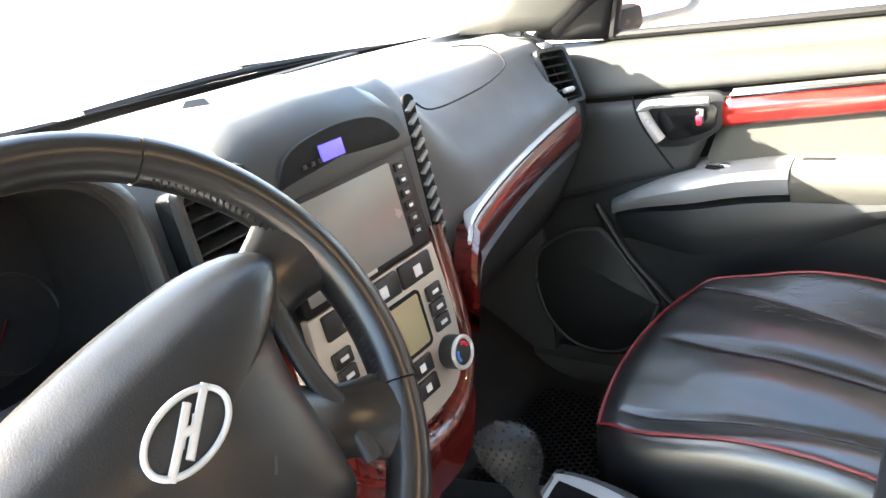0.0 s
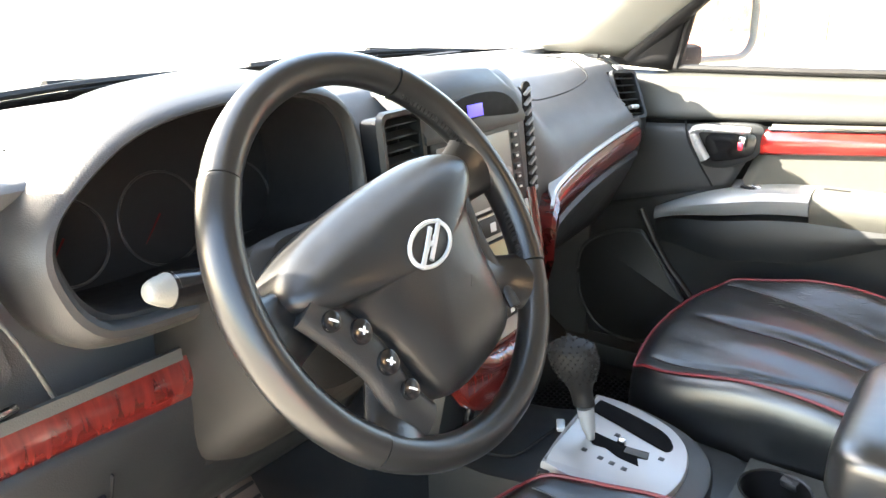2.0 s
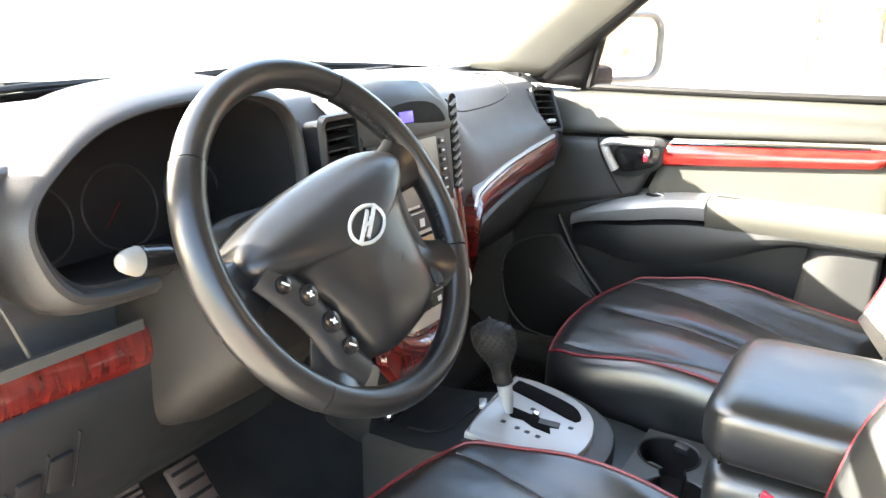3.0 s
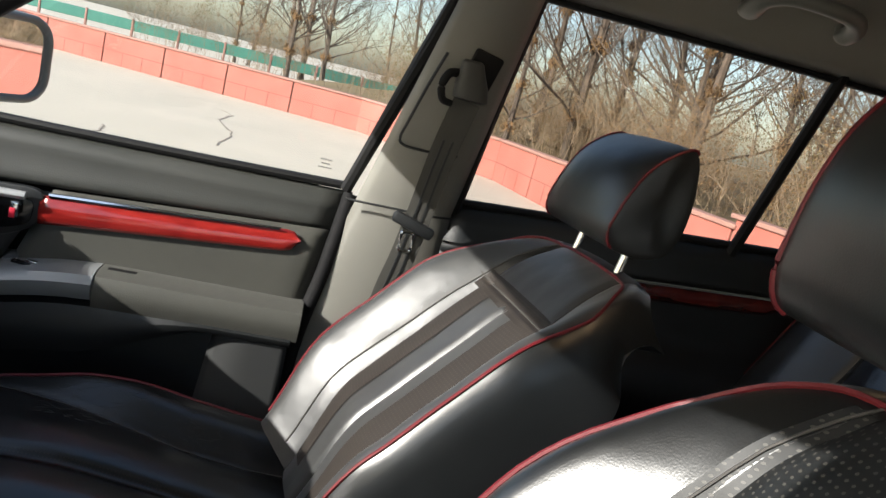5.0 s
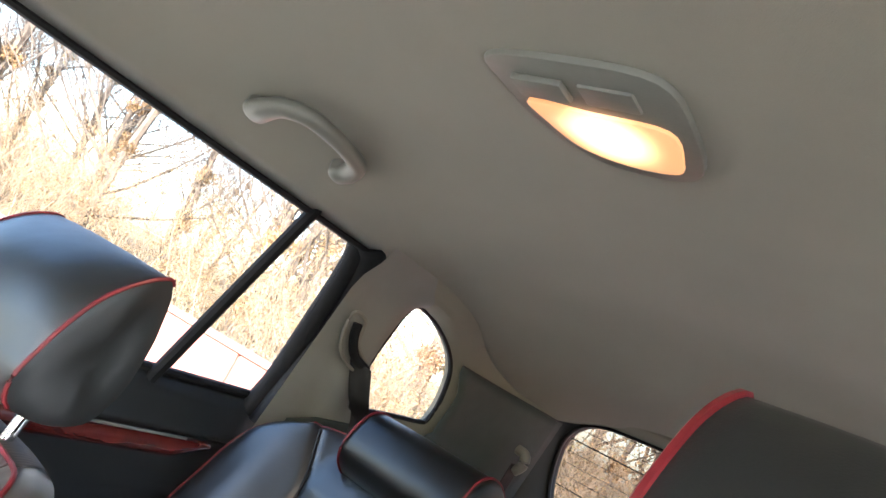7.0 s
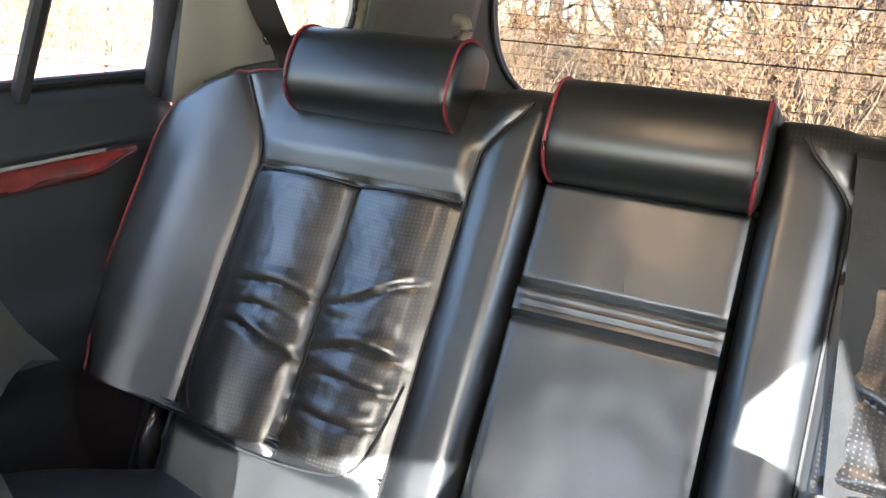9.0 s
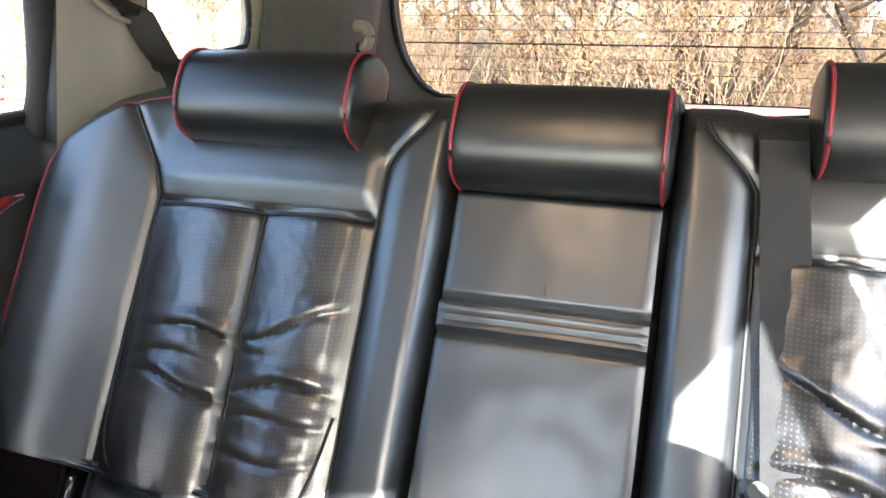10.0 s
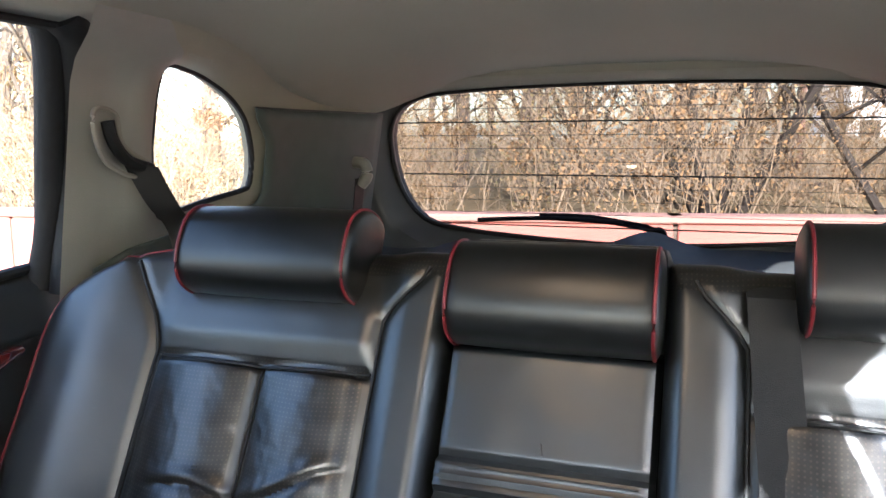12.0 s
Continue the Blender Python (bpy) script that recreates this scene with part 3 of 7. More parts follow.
bonnet = part("bonnet", grid(lambda u, v: V(lerp(-0.75, 0.75, u), lerp(0.72, 1.7, v), 1.05 - 0.10 * v - 0.12 * (2 * u - 1) ** 4 - 0.08 * v * v), 20, 16), PAINT, None,
              "white bonnet before the windscreen", category="bonnet", kind="structure")
solid(bonnet, 0.01)
for x0, x1 in ((-0.62, -0.02), (0.02, 0.6)):
    wp = thing("front_wiper", (x1, 0.7, 1.06), "black wiper arm and blade at the foot of the windscreen", "wiper", "front wipers")
    a, b = screen_pt((x0 + 0.7) / 1.4, 0.0) + V(0, 0.02, 0.004), screen_pt((x1 + 0.7) / 1.4, 0.0) + V(0, 0.02, 0.0)
    part("blade", tube([a.lerp(b, k / 6) + V(0, 0, 0.012 * math.sin(math.pi * k / 6)) for k in range(7)], 0.006, 6), RUBBER, wp)
    part("arm", tube([a.lerp(b, 0.45) + V(0, 0.01, 0.014), b + V(0.05, 0.05, -0.01)], 0.008, 6), MATT_BLACK, wp)


# ---- doors of the passenger's side ----
def door_x(z):
    """Inner face of the door below the window line."""
    return 0.742 - 0.016 * smooth(1.045 - z, 0.0, 0.03) - 0.018 * smooth(1.04 - z, 0.03, 0.13)


def door_sheet(y0, y1, z0, z1, x_off, mat, parent, name, label="", nu=18, nv=10, edge=0.006, thick=0.02):
    """A gently rounded panel on the door between slanting lines; y0, y1, z0, z1 may be functions of the other share."""
    g = lambda q, t: q(t) if callable(q) else q

    def fn(u, v):
        y = lerp(g(y0, v), g(y1, v), u)
        z = lerp(g(z0, u), g(z1, u), v)
        e = min(min(u, 1 - u) * abs(g(y1, v) - g(y0, v)), min(v, 1 - v) * abs(g(z1, u) - g(z0, u)))
        return V(door_x(z) - x_off + edge * (1 - smooth(e, 0, 2 * edge)), y, z)
    ob = part(name, grid(fn, nu, nv), mat, parent, label)
    return solid(ob, thick, 1)


def window_seals(parent, pts):
    part("window_seal", tube(curve_points(pts, 6), 0.008, 8), RUBBER, parent, "black rubber window seal")


def front_door():
    d = thing("front_door", (0.74, -0.1, 0.45), "closed front passenger door, grey and beige with a red wood strip", "door", kind="structure")
    back = lambda z: -0.425 - 0.20 * max(z - 0.75, 0)
    zsill = lambda u: lerp(1.034, 1.047, u)
    zline = lambda u: lerp(0.931, 0.976, u)
    # sill, sunlit upper panel
    door_sheet(0.40, lambda v: lerp(-0.463, -0.487, v), zline, zsill, 0.0, SILL_GREY, d, "upper_panel", "mid grey padded upper panel")
    # charcoal front field with the handle
    door_sheet(0.40, lambda v: lerp(0.065, 0.005, v), lambda u: lerp(0.73, 0.815, u), lambda u: lerp(0.925, 0.944, u), 0.004, DOOR_GREY, d, "handle_panel", "charcoal plastic panel round the handle")
    # beige insert
    door_sheet(lambda v: lerp(0.06, 0.0, v), lambda v: lerp(-0.437, -0.458, v), lambda u: lerp(0.79, 0.815, u), lambda u: lerp(0.948, 0.9745, u), 0.0, BEIGE_CLOTH, d, "insert_panel", "beige padded insert")
    # red strip with its bright edge
    zs = lambda u: lerp(0.9455, 0.9715, u)

    def strip(u, v):
        y = lerp(0.012, -0.414, u)
        w = 0.049 - 0.012 * u
        k = math.sqrt(max(0, 1 - (max(u - 0.93, 0) / 0.07) ** 2))
        z = zs(u) - 0.006 - 0.0155 + (0.0155 - w * v) * k
        return V(door_x(z) - 0.008 - 0.006 * math.sin(math.pi * v), y, z)
    st = part("wood_strip", grid(strip, 30, 8), SUNLIT_WOOD, d, "glossy red wood strip")
    solid(st, 0.01, 1)
    part("chrome_edge", tube([V(door_x(0.95) - 0.012, lerp(0.0, -0.375, k / 16), zs(k / 16 * 0.9) - 0.0045) for k in range(17)], (0.005, 0.0025), 8), CHROME, st, "bright metal edge")
    # lower dark field down to the sill
    door_sheet(0.42, back(0.6), 0.42, lambda u: lerp(0.74, 0.835, min(1, u / 0.43)), 0.0, CHARCOAL, d, "lower_panel", "black plastic lower panel", 20, 14)
    # armrest: a shelf that grows out of the panel, silver in front and beige behind
    def arm_top(y):
        t = (0.223 - y) / (0.223 + 0.436)
        return 0.748 + 0.093 * (1 - (1 - min(max(t, 0) / 0.55, 1)) ** 2.2)

    def arm_bot(y):
        t = (0.223 - y) / 0.66
        return arm_top(y) - lerp(0.045, 0.085, smooth(t, 0.0, 0.3))

    def depth(y):
        t = (0.223 - y) / 0.66
        return 0.012 + 0.062 * (1 - (1 - min(max(t, 0) / 0.28, 1)) ** 2)

    def arm(y0, y1, up, lo, mat, name, label, grow=0.0):
        rings = []
        for k in range(25):
            y = lerp(y0, y1, k / 24)
            zt, zb, dp = arm_top(y), arm_bot(y), depth(y) + grow
            zt, zb = lerp(zb, zt, up), lerp(zb, zt, lo(y) if callable(lo) else lo)
            h = zt - zb
            prof = [(0.02, zt), (-dp * 0.55, zt + 0.002 * up), (-dp * 0.88, zt - 0.10 * h), (-dp, zt - 0.38 * h), (-dp * 0.97, zt - 0.7 * h), (-dp * 0.85, zb), (0.02, zb)]
            rings.append([V(0.715 + a, y, z) for a, z in prof])
        return part(name, loft(rings), mat, d, label)
    arm(0.215, -0.098, 1.0, 0.45, ARM_SILVER, "armrest_cap", "satin silver armrest front", 0.002)
    arm(-0.1, -0.44, 1.0, 0.3, BEIGE_CLOTH, "armrest", "beige padded armrest", 0.0)
    arm(0.212, -0.43, 0.4, lambda y: lerp(-0.7, 0.15, smooth(-y, 0.06, 0.3)), CHARCOAL, "armrest_underside", "charcoal underside of the armrest", -0.005)
    part("pull_cup", box((0.02, 0.05, 0.008), pose(0.682, -0.135, arm_top(-0.135) - 0.002, 0, 0, 0), 0.003), MATT_BLACK, d)
    part("window_switch", box((0.012, 0.042, 0.005), pose(0.672, 0.013, arm_top(0.013) + 0.001, 6, 0, 0), 0.0015), BLACK, d, "black window switch with a bright tip")
    part("switch_tip", box((0.008, 0.018, 0.005), pose(0.672, 0.004, arm_top(0.004) + 0.004, 6, 0, 0), 0.0015), CHROME, d)
    # map pocket
    def pocket(u, v):
        y = lerp(-0.30, -0.428, u) + 0.03 * (1 - v) * (1 - u)
        return V(0.69 - 0.02 * math.sin(math.pi * min(u * 2, 1) / 2) - 0.01, y, lerp(0.5, 0.797 + 0.008 * u, v))
    solid(part("map_pocket", grid(pocket, 10, 10), DOOR_GREY, d, "grey map pocket"), 0.012)
    # speaker cover
    rim = [(p.x, p.y) for p in curve_points([V(a, b, 0) for a, b in ((0.392, 0.581), (0.377, 0.638), (0.321, 0.677), (0.258, 0.693), (0.228, 0.677), (0.149, 0.567), (0.142, 0.54), (0.173, 0.472), (0.224, 0.433), (0.288, 0.43), (0.337, 0.448), (0.379, 0.504))], 5, True)]
    on_door = Matrix(((0, 0, -1, 0.722), (1, 0, 0, 0), (0, 1, 0, 0), (0, 0, 0, 1)))
    part("speaker_cover", plate(rim, 0.024, on_door, 0.006), CHARCOAL, d, "black speaker grille")
    part("speaker_ring", tube([V(0.702, a, b) for a, b in rim], 0.005, 8, True), DOOR_GREY, d)
    part("panel_bead", tube(curve_points([V(0.70, 0.246, 0.745), V(0.70, 0.19, 0.645), V(0.7, 0.128, 0.573), V(0.70, 0.06, 0.48)], 6), 0.007, 10), CHARCOAL, d)
    part("panel_joint", tube(curve_points([V(door_x(0.943) - 0.004, 0.167, 0.943), V(door_x(0.906) - 0.004, 0.157, 0.906), V(door_x(0.86) - 0.004, 0.13, 0.86), V(door_x(0.815) - 0.004, 0.099, 0.815)], 6), 0.0022, 6), MATT_BLACK, d)
    # black tube added in place of the shade in the gap to the pillar
    part("rear_edge_seal", tube(curve_points([V(0.705, -0.42, 0.45), V(0.703, -0.437, 0.75), V(0.712, -0.462, 0.9), V(0.735, -0.482, 1.045)], 6), 0.013, 10), MATT_BLACK, d, "black tube added for the shaded gap at the door edge")
    for k, w in enumerate((0.03, 0.022, 0.034)):
        part("window_mark", box((0.001, w * 0.7, 0.0025), pose(side_x(1.087) + 0.016, -0.428, 1.094 - 0.007 * k), 0), BELT_BEIGE, d, "plain bars of etched print")
    # handle with its bezel
    hb = part("handle_bezel", plate([(x, y) for x, y in curve_points_2d([(0.150, 0.934), (0.10, 0.945), (0.02, 0.948), (0.008, 0.925), (0.016, 0.888), (0.06, 0.862), (0.10, 0.855), (0.128, 0.862), (0.15, 0.9)])], 0.01,
                                    Matrix(((0, 0, -1, door_x(0.9) + 0.0), (1, 0, 0, 0), (0, 1, 0, 0), (0, 0, 0, 1))), 0.003), CHARCOAL, d, "charcoal handle bezel")
    part("recess", plate([(x, y) for x, y in curve_points_2d([(0.115, 0.92), (0.03, 0.93), (0.022, 0.9), (0.035, 0.884), (0.075, 0.872), (0.105, 0.872)])], 0.003,
                         Matrix(((0, 0, -1, door_x(0.9) - 0.0095), (1, 0, 0, 0), (0, 1, 0, 0), (0, 0, 0, 1))), 0.001), BLACK, hb)
    part("pull_handle", tube(curve_points([V(0.684, 0.030, 0.937), V(0.677, 0.08, 0.937), V(0.675, 0.124, 0.936), V(0.675, 0.136, 0.927), V(0.677, 0.128, 0.904), V(0.682, 0.112, 0.874)], 8), (0.0095, 0.0145), 12, squash=0.7), SILVER, hb, "satin silver pull handle")
    part("lock_button", box((0.012, 0.014, 0.026), pose(0.683, 0.043, 0.913, 0, 0, 8), 0.003), CHROME, hb)
    part("lock_mark", box((0.004, 0.009, 0.016), pose(0.6755, 0.044, 0.907), 0.001), RED_MARK, hb, "red lock mark")
    # window frame and glass
    window_seals(d, [V(0.745, 0.225, 1.044), V(0.746, 0.0, 1.046), V(0.747, -0.25, 1.05), V(0.746, -0.475, 1.056)])
    pane = part("window_pane", grid(lambda u, v: V(side_x(lerp(1.03, 1.47, v)) + 0.018, lerp(lerp(0.25, -0.2, v), lerp(-0.49, -0.6, v), u), lerp(1.03, 1.47, v)), 6, 8), GLASS, d, "clear side window glass")
    pane.visible_shadow = False
    # triangular cover at the mirror's foot
    def sail(u, v):
        p = V(0.738, 0.215, 1.04).lerp(V(0.738, 0.37, 1.05), u).lerp(V(0.705, 0.165, 1.235), v)
        return p + V(-0.014 * math.sin(math.pi * u) * (1 - v), 0, 0)
    solid(part("mirror_cover", grid(sail, 8, 8), MATT_BLACK, d, "dark grey triangular mirror cover"), 0.015, 1)
    part("cover_screw", drum(0.004, 0.004, pose(0.733, 0.25, 1.075, 0, 90, 0), 12), BLACK, d)
    part("sash", tube([V(0.744, 0.208, 1.045), V(0.714, 0.155, 1.245)], 0.009, 8), MATT_BLACK, d)
    part("rear_sash", tube([V(0.744, -0.472, 1.05), V(0.63, -0.60, 1.47)], 0.011, 8), MATT_BLACK, d)
    # black sheet added to keep the panel gaps as dark as shade, and the outer skin
    part("door_core", box((0.008, 0.95, 0.6), pose(0.769, -0.02, 0.735), 0.002), MATT_BLACK, d)
    part("outer_skin", box((0.02, 0.95, 0.62), pose(0.79, -0.03, 0.72), 0.006), PAINT, d, "white outer skin")
    return d


front_door()


def rear_door(s):
    d = thing("rear_door", (0.74 * s, -1.05, 0.45), "closed rear door, dark grey with a red wood strip", "door", kind="structure")
    M = lambda f: (lambda u, v: mirrored(f(u, v), s))
    zs = lambda y: 1.068 + 0.05 * (-0.67 - y) / 0.8

    def upper(u, v):
        y = lerp(-0.66, -1.47, u)
        z = lerp(zs(y) - 0.085, zs(y), v)
        return V(0.742 - 0.02 * smooth(1 - v, 0, 0.3) - 0.012 * smooth(1 - v, 0.3, 1), y, z)
    solid(part("upper_panel", grid(M(upper), 20, 8), CHARCOAL, d, "dark grey padded upper panel"), 0.02, s)

    def strip(u, v):
        y = lerp(-0.68, -1.385, u)
        w = 0.034 - 0.02 * smooth(u, 0.9, 1.0)
        z = zs(y) - 0.088 - w * v
        return V(0.706 - 0.006 * math.sin(math.pi * v), y, z)
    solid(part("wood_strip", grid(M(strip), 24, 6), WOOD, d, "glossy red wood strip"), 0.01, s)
    part("chrome_edge", tube([mirrored(V(0.702, lerp(-0.68, -1.33, k / 16), zs(lerp(-0.68, -1.33, k / 16)) - 0.087), s) for k in range(17)], 0.0024, 8), HANDLE, d)

    def low(u, v):
        y = lerp(-0.66, -1.46, u)
        z = lerp(0.42, zs(y) - 0.08, v)
        return V(0.712 - 0.045 * smooth(z, 0.7, 0.8) * (1 - smooth(z, 0.84, 0.9)), y, z)
    solid(part("lower_panel", grid(M(low), 20, 30), CHARCOAL, d, "dark grey lower panel with an arm ledge"), 0.02, s)
    window_seals(d, [mirrored(V(0.745, -0.67, 1.07), s), mirrored(V(0.745, -1.05, 1.094), s), mirrored(V(0.742, -1.44, 1.118), s)])
    pane = part("window_pane", grid(lambda u, v: mirrored(V(side_x(lerp(1.05, 1.47, v)) + 0.018, lerp(-0.68, -1.5, u), lerp(1.05, 1.47, v)), s), 6, 8), TINTED, d, "lightly tinted side window glass")
    pane.visible_shadow = False
    part("window_divider", tube([mirrored(V(0.738, -1.232, 1.085), s), mirrored(V(0.622, -1.264, 1.465), s)], 0.0115, 8), MATT_BLACK, d, "black upright window divider")
    # thick seal and frame behind the window
    part("rear_frame", tube(curve_points([mirrored(p, s) for p in (V(0.738, -1.45, 1.09), V(0.722, -1.46, 1.16), V(0.70, -1.452, 1.27), V(0.66, -1.425, 1.42), V(0.645, -1.385, 1.472))], 8), 0.02, 16), MATT_BLACK, d, "black window frame")
    part("rear_seal", tube(curve_points([mirrored(p, s) for p in (V(0.705, -1.475, 1.08), V(0.69, -1.485, 1.27), V(0.65, -1.455, 1.42), V(0.635, -1.42, 1.46))], 8), 0.03, 16), RUBBER, d, "black rubber door seal")
    part("outer_skin", box((0.02, 0.85, 0.62), pose(0.79 * s, -1.06, 0.76), 0.006), PAINT, d, "white outer skin")
    return d


rear_door(1)
rear_door(-1)


def side_mirror():
    d = thing("side_mirror", (0.80, 0.2, 1.05), "white outside mirror beyond the passenger window", "mirror")
    c = V(0.95, 0.195, 1.125)
    rings = []
    for k in range(9):
        t = k / 8
        w = math.cos(t * math.pi / 2) ** 0.5 if t < 1 else 0.05
        rings.append([c + Vector((-0.0 + 0.115 * w * a, 0.0 + 0.10 * t, 0.088 * w * b)) for a, b in ((math.copysign(abs(math.cos(q)) ** 0.6, math.cos(q)), math.copysign(abs(math.sin(q)) ** 0.6, math.sin(q))) for q in (2 * math.pi * j / 32 for j in range(32)))])
    tilt = Matrix.Translation(c) @ Matrix.Rotation(radians(-28), 4, "Z") @ Matrix.Translation(-c)
    bm = loft(rings)
    bmesh.ops.transform(bm, matrix=tilt, verts=bm.verts)
    part("housing", bm, PAINT, d)
    bm = plate(round_rect(0.205, 0.15, 0.045, 6), 0.004, basis(c + V(0, -0.004, 0), (-1, 0, 0), (0, 0, 1)), 0.001)
    bmesh.ops.transform(bm, matrix=tilt, verts=bm.verts)
    part("mirror_glass", bm, MIRROR, d, "clear mirror glass")
    bm = tube([basis(c + V(0, -0.006, 0), (-1, 0, 0), (0, 0, 1)) @ V(x, y, 0) for x, y in round_rect(0.21, 0.155, 0.047, 6)], 0.008, 10, True, up=(0, 1, 0))
    bmesh.ops.transform(bm, matrix=tilt, verts=bm.verts)
    part("rim", bm, HANDLE, d, "grey rim round the glass")
    part("foot", box((0.12, 0.06, 0.05), pose(0.82, 0.235, 1.06, 0, 0, -10), 0.015), MATT_BLACK, d)


side_mirror()


# ---- dashboard ----
def dash_profile(x):
    """Line of the dash's skin across the car at x: (y, z) from the windscreen down to the knees."""
    r = smooth(x, 0.16, 0.24)
    l = smooth(-x, 0.20, 0.26)
    c = 1 - max(r, l)
    k = x / 0.7
    front = lerp(lerp(0.205, 0.25, l), lerp(0.195, 0.236, (x - 0.19) / 0.42), r)
    far = 0.66 - 0.12 * k * k
    crown = 1.088 - 0.022 * k * k + 0.012 * c
    top_edge = lerp(0.285, 0.37, r)
    waist = lerp(0.90, 0.925 + 0.025 * smooth(x, 0.25, 0.6), r)
    turn = 0.11 * (1 - math.sqrt(max(0.0, 1 - (min(max(x - 0.672, 0), 0.028) / 0.029) ** 2)))      # the door end rounds away forwards
    line = [(far, 1.072), (far - 0.06, 1.083), (0.48, crown), (0.40, crown + 0.004), (top_edge, crown - 0.004), (lerp(0.24, 0.31, r), lerp(1.06, 1.055, r)), (front + lerp(0.012, 0.032, r), lerp(1.02, 1.0, r)), (front, waist + 0.02),
            (front - 0.004 + 0.0 * c, waist - 0.03), (front + 0.012, waist - 0.075), (front + 0.045, 0.80), (front + 0.075, 0.74), (front + 0.14, 0.68), (front + 0.30, 0.66)]
    return [(y + turn * smooth(0.46 - y, 0, 0.12), z) for y, z in line]


dash = thing("dashboard", (0, 0.3, 0.66), "dark grey soft dashboard with silver centre panel and red wood trim", "dashboard")
rings = []
for i in range(141):
    x = lerp(-0.70, 0.70, i / 140)
    rings.append([V(x, p.x, p.y) for p in curve_points([V(y, z, 0) for y, z in dash_profile(x)], 4)])
pad_skin = loft(rings, False, False)
def hood_ring(cx, cz, w, h, y, lean=0.0, n=64):
    unit = ((-1.0, -0.34), (-0.98, 0.0), (-0.865, 0.30), (-0.577, 0.70), (-0.288, 0.90), (0.1, 0.99), (0.52, 1.0), (0.834, 0.87), (0.985, 0.54), (1.0, 0.03), (0.95, -0.5), (0.75, -0.93), (0.0, -1.02), (-0.7, -1.0), (-0.91, -0.8))
    loop = resample(curve_points([V(a, b, 0) for a, b in unit], 6, True), n)
    return [V(cx + w * q.x, y + lean * h * q.y, cz + h * q.y) for q in loop]


def inside(loop, x, z):
    """Whether (x, z) lies within a closed line."""
    hit = False
    for p, q in zip(loop, loop[1:] + loop[:1]):
        if (p.z > z) != (q.z > z) and x < p.x + (z - p.z) * (q.x - p.x) / (q.z - p.z):
            hit = not hit
    return hit


# opening for the instrument tunnel
mouth = hood_ring(-0.411, 1.025, 0.181, 0.092, 0.2)
hole = [f for f in pad_skin.faces if f.calc_center_median().y < 0.335 and inside(mouth, f.calc_center_median().x, f.calc_center_median().z)]
rv = basis(V(0.626, 0.262, 0.998), (0.95, -0.22, -0.05), (-0.1, 0.5, 1))      # face of the vent by the door
rvi = rv.inverted()
for f in pad_skin.faces:
    q = rvi @ f.calc_center_median()
    if f not in hole and abs(q.x) < 0.036 and abs(q.y) < 0.047 and abs(q.z) < 0.05:
        hole.append(f)
bmesh.ops.delete(pad_skin, geom=hole, context="FACES")
part("end_filler", box((0.045, 0.25, 0.37), pose(0.712, 0.49, 0.88), 0.01), MATT_BLACK, dash)
part("pillar_foot_cover", box((0.07, 0.2, 0.04), pose(0.7, 0.47, 1.03, 0, 0, -12), 0.018), CHARCOAL, dash)
ob = part("dash_pad", pad_skin, DASH, dash, "dark grey grained dash skin over a charcoal lower part")
ob.data.materials.append(CHARCOAL)
for p in ob.data.polygons:
    p.material_index = 1 if p.center.z < 0.875 or (p.center.x > 0.64 and p.center.y < 0.36) else 0

# passenger airbag seam and the grille at the windscreen
part("airbag_seam", tube(curve_points([V(0.205, 0.262, 1.058), V(0.235, 0.256, 1.035), V(0.32, 0.263, 1.03), V(0.42, 0.272, 1.034), V(0.50, 0.29, 1.047), V(0.52, 0.335, 1.072), V(0.47, 0.365, 1.083)], 8), 0.0013, 6), MATT_BLACK, dash)
part("sun_sensor", drum(0.024, 0.009, pose(-0.02, 0.38, 1.106), 4, 0.002, 0.014), CHARCOAL, dash, "small dark sun sensor")
part("defrost_vent", box((0.75, 0.025, 0.006), pose(0.1, 0.575, 1.083), 0.002), MATT_BLACK, dash)


def wood_curve():
    """Upper edge of the wood strip from the centre stack out to the door."""
    return curve_points([V(0.132, 0.163, 0.862), V(0.15, 0.17, 0.885), V(0.17, 0.177, 0.9), V(0.20, 0.186, 0.915), V(0.32, 0.203, 0.932), V(0.46, 0.218, 0.944), V(0.58, 0.2265, 0.952), V(0.603, 0.23, 0.953)], 8)


def swept(line, prof, name, mat, label=""):
    """prof(k): list of (dy, dz) offsets round the strip at share k of the line."""
    n = len(line) - 1
    return part(name, loft([[p + V(0, a, b) for a, b in prof(i / n)] for i, p in enumerate(line)]), mat, dash, label)


wl = wood_curve()
swept(wl[12:], lambda k: [(0.019 * smooth(k, 0.05, 0.4), -0.004 + 0.003 * smooth(k, 0, 0.4)), (-0.003, -0.0045 + 0.003 * smooth(k, 0, 0.4)), (-0.006, -0.0065), (-0.004, -0.0095), (0.019 * smooth(k, 0.05, 0.4), -0.010)], "silver_moulding", SILVER, "satin silver moulding")
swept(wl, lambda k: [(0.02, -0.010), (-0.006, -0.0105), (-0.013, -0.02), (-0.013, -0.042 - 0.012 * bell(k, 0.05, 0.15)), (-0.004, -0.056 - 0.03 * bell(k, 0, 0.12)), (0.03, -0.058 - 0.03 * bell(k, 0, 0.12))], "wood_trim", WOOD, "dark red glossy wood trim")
swept(wl, lambda k: [(0.02, -0.058), (-0.004, -0.0585), (-0.009, -0.066), (0.0, -0.076), (0.03, -0.078)], "lower_moulding", CHARCOAL)
